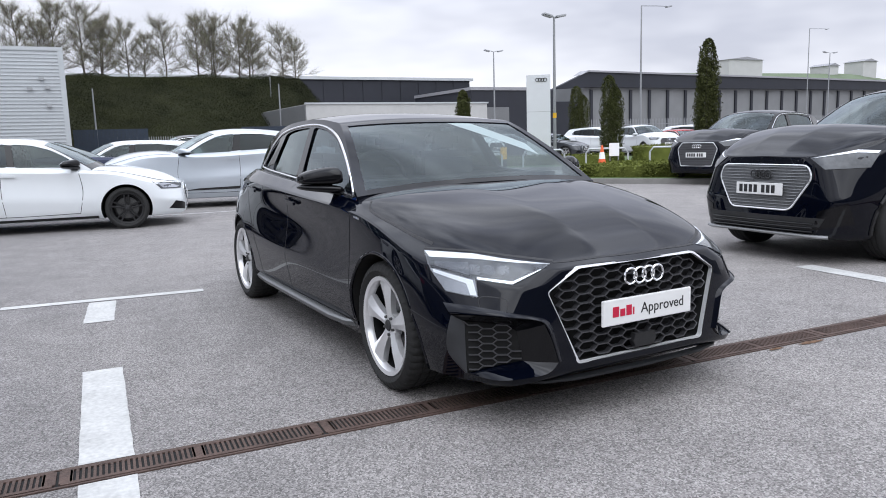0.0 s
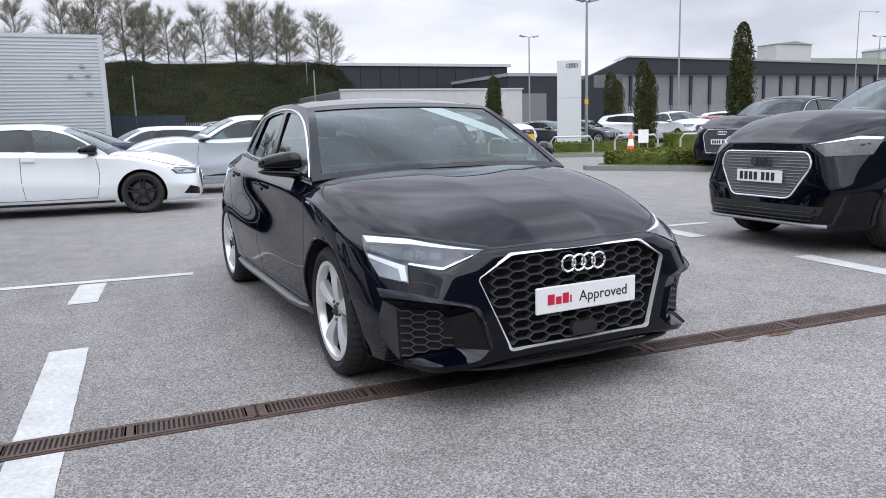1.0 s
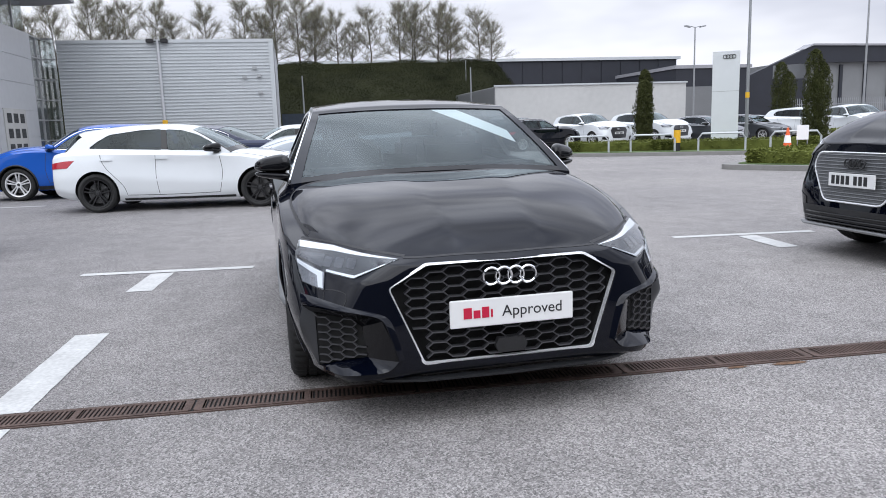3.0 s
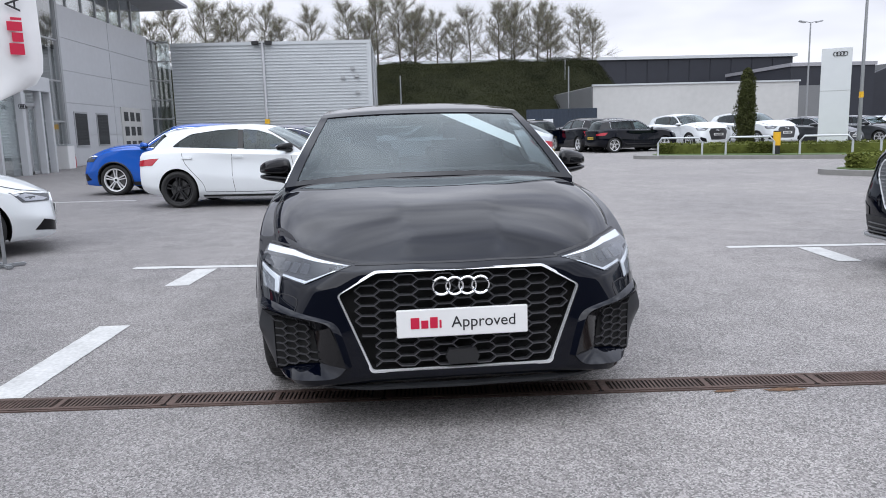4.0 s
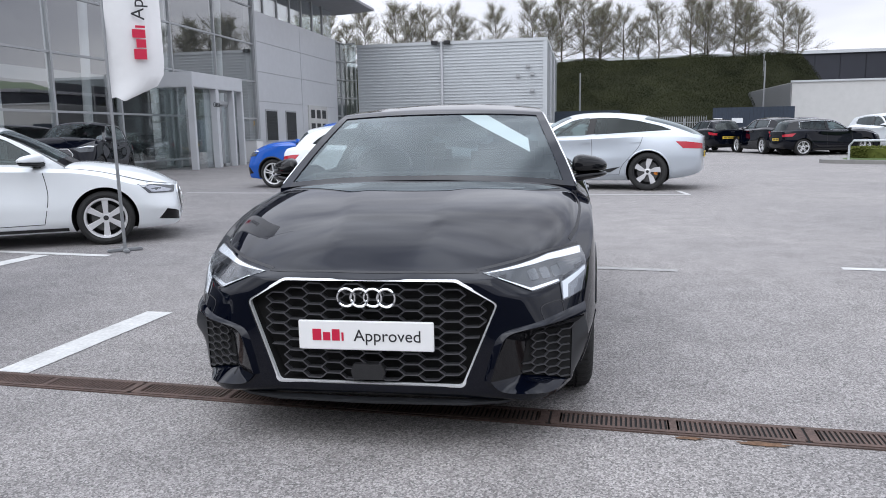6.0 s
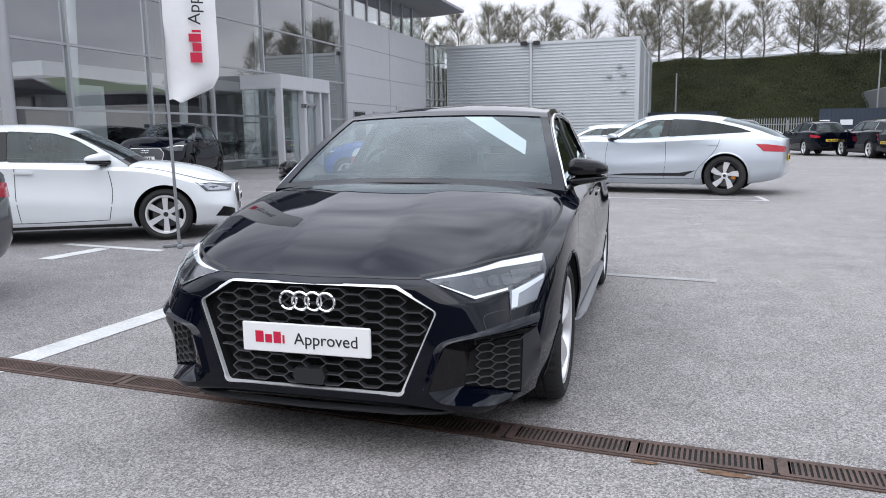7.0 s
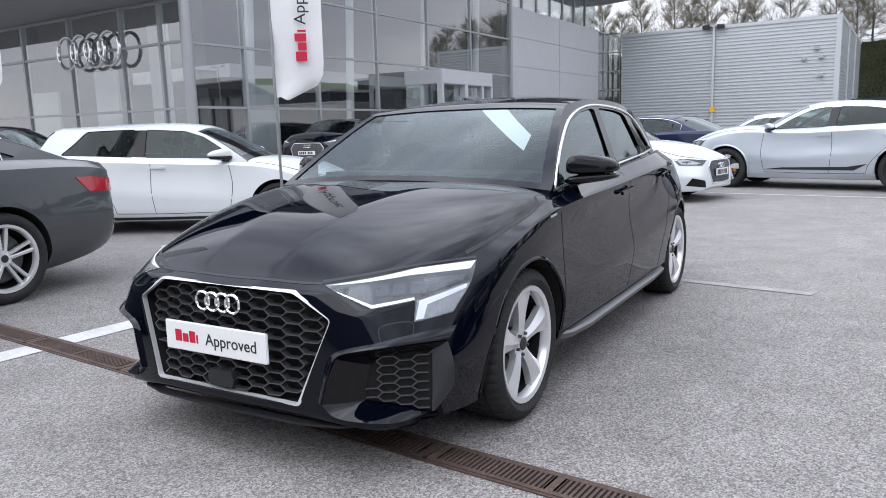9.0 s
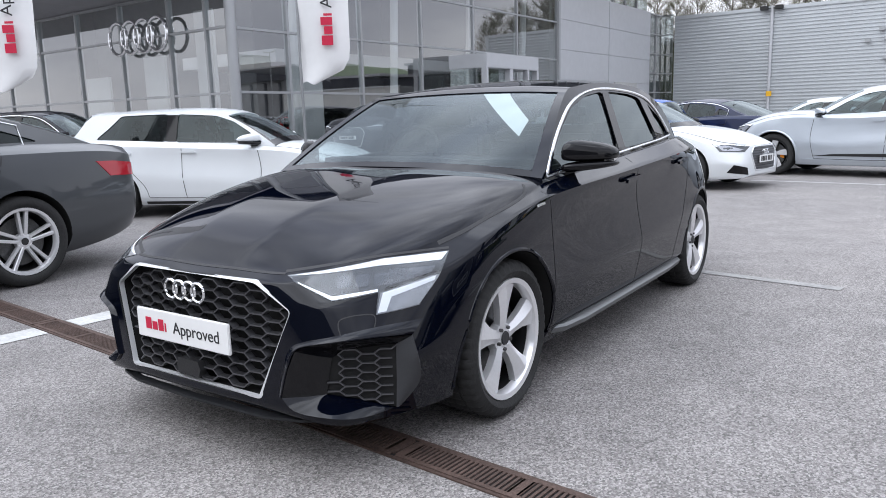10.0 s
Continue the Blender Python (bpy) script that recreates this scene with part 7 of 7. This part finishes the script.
lamp_post(35.3, 58, 8.9, (-0.5, 0.5), "twin-headed steel lamp post")
banded = lamp_post(21.7, 30, 6.9, (-0.18, 0.18), "steel lamp post with a yellow band")
part("band", tube(bmesh.new(), [(0, 0, 2.1), (0, 0, 2.35)], 0.09, 12), M_YELLOW, banded, "yellow band")
lamp_post(40.8, 45, 11.0, (2.6,), "tall steel street lamp with a long arm")
lamp_post(94, 70, 15.0, (3.5,), "tall steel street lamp with a long arm")
lamp_post(84.5, 60, 10.3, (-0.8, 0.8), "steel mast with a camera head")
for x, y, h in ((17.2, 64, 6.4), (20.6, 80, 8.4), (25.2, 100, 10.2), (2.6, 65, 6.0)):
    lamp_post(x, y, h, (), "thin steel lamp post before the bank")


def sign_pylon():
    p = thing("sign_pylon", pose(18.95, 27.4, 0, 0, 0, -33), "tall pale grey sign pylon with a ring sign", "sign")
    part("panel", box(bmesh.new(), -0.52, 0.52, -0.12, 0.12, 0, 3.9, 0.01), M_PYLON, p)
    part("ring_sign", rings_badge(bmesh.new(), 0.12, -0.135, 3.68, 0.075, 0.012, 0.11), M_INKDARK, p, "dark ring sign")
    part("panel_gap", box(bmesh.new(), -0.52, 0.52, -0.124, -0.12, 2.3, 2.315), M_FRAME, p)


sign_pylon()


def hoop(x, y, yaw, w):
    bm = bmesh.new()
    pts = [(-w / 2, 0, 0), (-w / 2, 0, 0.45), (-w / 2 + 0.12, 0, 0.62), (w / 2 - 0.12, 0, 0.62), (w / 2, 0, 0.45), (w / 2, 0, 0)]
    tube(bm, pts, 0.035, 10)
    return solid("hoop_barrier", bm, M_SHED, "low pale steel hoop barrier by the kerb", "barrier", "hoop barriers", at=pose(x, y, 0.1, 0, 0, yaw))


for k in range(6):
    hoop(11.9 + k * 1.9, 24.9 - k * 1.25, -33, 1.5)


def bollard(x, y):
    b = thing("bollard", pose(x, y, 0.0), "black bollard with a broad yellow band", "bollard")
    part("post", tube(bmesh.new(), [(0, 0, 0), (0, 0, 0.9)], 0.11, 14), M_TRIM, b)
    part("band", tube(bmesh.new(), [(0, 0, 0.42), (0, 0, 0.86)], 0.118, 14), M_YELLOW, b)


bollard(14.6, 23.4)


# ---- feather flag ----
M_FLAG = mat("white_flag_cloth", (0.78, 0.78, 0.78), 0.8, vary=0.04, scale=8, bump=0.2)


def feather_flag(x, y, yaw, label):
    f = thing("feather_flag", pose(x, y, 0, 0, 0, yaw), label, "flag", "feather flags")
    bm = bmesh.new()
    box(bm, -0.18, 0.18, -0.03, 0.03, 0.0, 0.035, 0.01), box(bm, -0.03, 0.03, -0.18, 0.18, 0.0, 0.035, 0.01)
    part("foot", bm, M_POLE, f, "steel cross foot")
    part("pole", tube(bmesh.new(), [(0, 0, 0.03), (-0.02, 0, 1.9), (-0.02, 0, 4.2), (0.15, 0, 4.7), (0.5, 0, 5.0)], [0.018, 0.016, 0.012, 0.01, 0.008], 8), M_POLE, f)
    bm = bmesh.new()
    rows = []
    for i in range(25):
        z = 1.62 + i * 0.13
        low = max(0.0, 0.36 - (z - 1.62))
        wide = 0.56 - 0.36 + math.sqrt(0.36 ** 2 - low ** 2) if z < 4.2 else 0.56 * max(0.05, 1 - (z - 4.2) / 0.75)
        row = []
        for k in range(9):
            t = k / 8
            row.append(bm.verts.new((-0.01 + wide * t, 0.035 * math.sin(t * 5 + z * 1.3) + 0.02 * math.sin(z * 4 + t * 3), z + 0.02 * math.sin(t * 7) * (i < 2))))
        rows.append(row)
    for a, b in zip(rows, rows[1:]):
        for k in range(8):
            bm.faces.new((a[k], a[k + 1], b[k + 1], b[k]))
    cloth = part("cloth", bm, M_FLAG, f, "white printed cloth", 180)
    m = Matrix.Translation((0.37, -0.075, 2.43)) @ Matrix(((0, -1, 0, 0), (0, 0, -1, 0), (1, 0, 0, 0), (0, 0, 0, 1)))
    words("flag_word", "Approved", 0.185, M_INKDARK, f, m, 0.002)
    for z, h, w in ((2.03, 0.105, 0.125), (2.15, 0.085, 0.095), (2.25, 0.085, 0.13), (2.35, 0.025, 0.095)):
        part("flag_bar", box(bmesh.new(), 0.37 - w, 0.37, -0.078, -0.072, z, z + h), M_INKRED, f, "plain red bar")
    return f


feather_flag(-1.88, 6.88, 40, "white feather flag on a steel pole")
feather_flag(-4.73, 4.76, 36, "white feather flag on a steel pole")


# ---- fences, cone and small things ----
def palisade(x0, x1, y, h, pitch, label):
    f = thing("palisade_fence", pose(0, 0, 0), label, "fence", kind="structure")
    bm = prism(bmesh.new(), [(-0.03, 0), (0.03, 0), (0.03, h - 0.12), (0, h), (-0.03, h - 0.12)], lambda a, b, w: Vector((a, w, b)), 0.012)
    me = mesh_of("pale", bm, M_POLE, 0)
    for k in range(int((x1 - x0) / pitch)):
        ob = new("pale", me)
        ob.parent, ob.location = f, (x0 + k * pitch, y, 0)
    for z in (0.45, h - 0.5):
        part("rail", box(bmesh.new(), x0, x1, y + 0.013, y + 0.05, z, z + 0.05), M_POLE, f)
    for k in range(int((x1 - x0) / 2.75) + 1):
        part("post", box(bmesh.new(), x0 + k * 2.75 - 0.04, x0 + k * 2.75 + 0.04, y + 0.05, y + 0.14, 0, h - 0.2), M_POLE, f)


palisade(2.0, 12.0, 57.0, 2.1, 0.16, "grey steel palisade fence beside the shed")
palisade(37.0, 84.0, 48.0, 2.5, 0.17, "grey steel palisade fence behind the car park")


def cone(x, y, z):
    c = thing("traffic_cone", pose(x, y, z), "orange traffic cone with a white sleeve", "cone")
    part("base", box(bmesh.new(), -0.2, 0.2, -0.2, 0.2, 0, 0.04, 0.01), M_CONE, c)
    part("body", lathe(bmesh.new(), [(0.145, 0.04), (0.03, 0.74), (0.02, 0.74), (0.13, 0.04)], 20, "z"), M_CONE, c)
    part("sleeve", lathe(bmesh.new(), [(0.112, 0.27), (0.076, 0.50), (0.07, 0.50), (0.105, 0.27)], 20, "z"), M_PAPER, c)


M_CONE = mat("orange_plastic", (0.75, 0.12, 0.03), 0.5, vary=0.08, scale=20)
cone(16.6, 20.2, 0.12)
part_board = thing("notice_board", pose(17.05, 20.1, 0.12, 0, 0, -38), "small white notice board beside the cone", "sign")
part("panel", box(bmesh.new(), -0.17, 0.17, -0.015, 0.015, 0.35, 0.80, 0.005), M_PAPER, part_board)
for x in (-0.14, 0.14):
    part("leg", box(bmesh.new(), x - 0.015, x + 0.015, -0.012, 0.012, 0, 0.36), M_POLE, part_board)

ex = thing("fire_extinguisher", pose(-12.4, 33.6, 0), "red fire extinguisher by the glass wall", "extinguisher")
part("tank", lathe(bmesh.new(), [(0.001, 0.0), (0.09, 0.01), (0.09, 0.46), (0.05, 0.54), (0.001, 0.56)], 16, "z"), M_TAIL, ex)
part("valve", box(bmesh.new(), -0.05, 0.07, -0.02, 0.02, 0.55, 0.62, 0.008), M_TRIM, ex)
bin_ = thing("white_bin", pose(-12.4, 32.7, 0), "white square litter bin by the glass wall", "bin")
part("body", box(bmesh.new(), -0.3, 0.3, -0.35, 0.35, 0, 1.0, 0.02), M_INWHITE, bin_)
part("lid", box(bmesh.new(), -0.32, 0.32, -0.37, 0.37, 1.0, 1.05, 0.01), M_SHED, bin_)
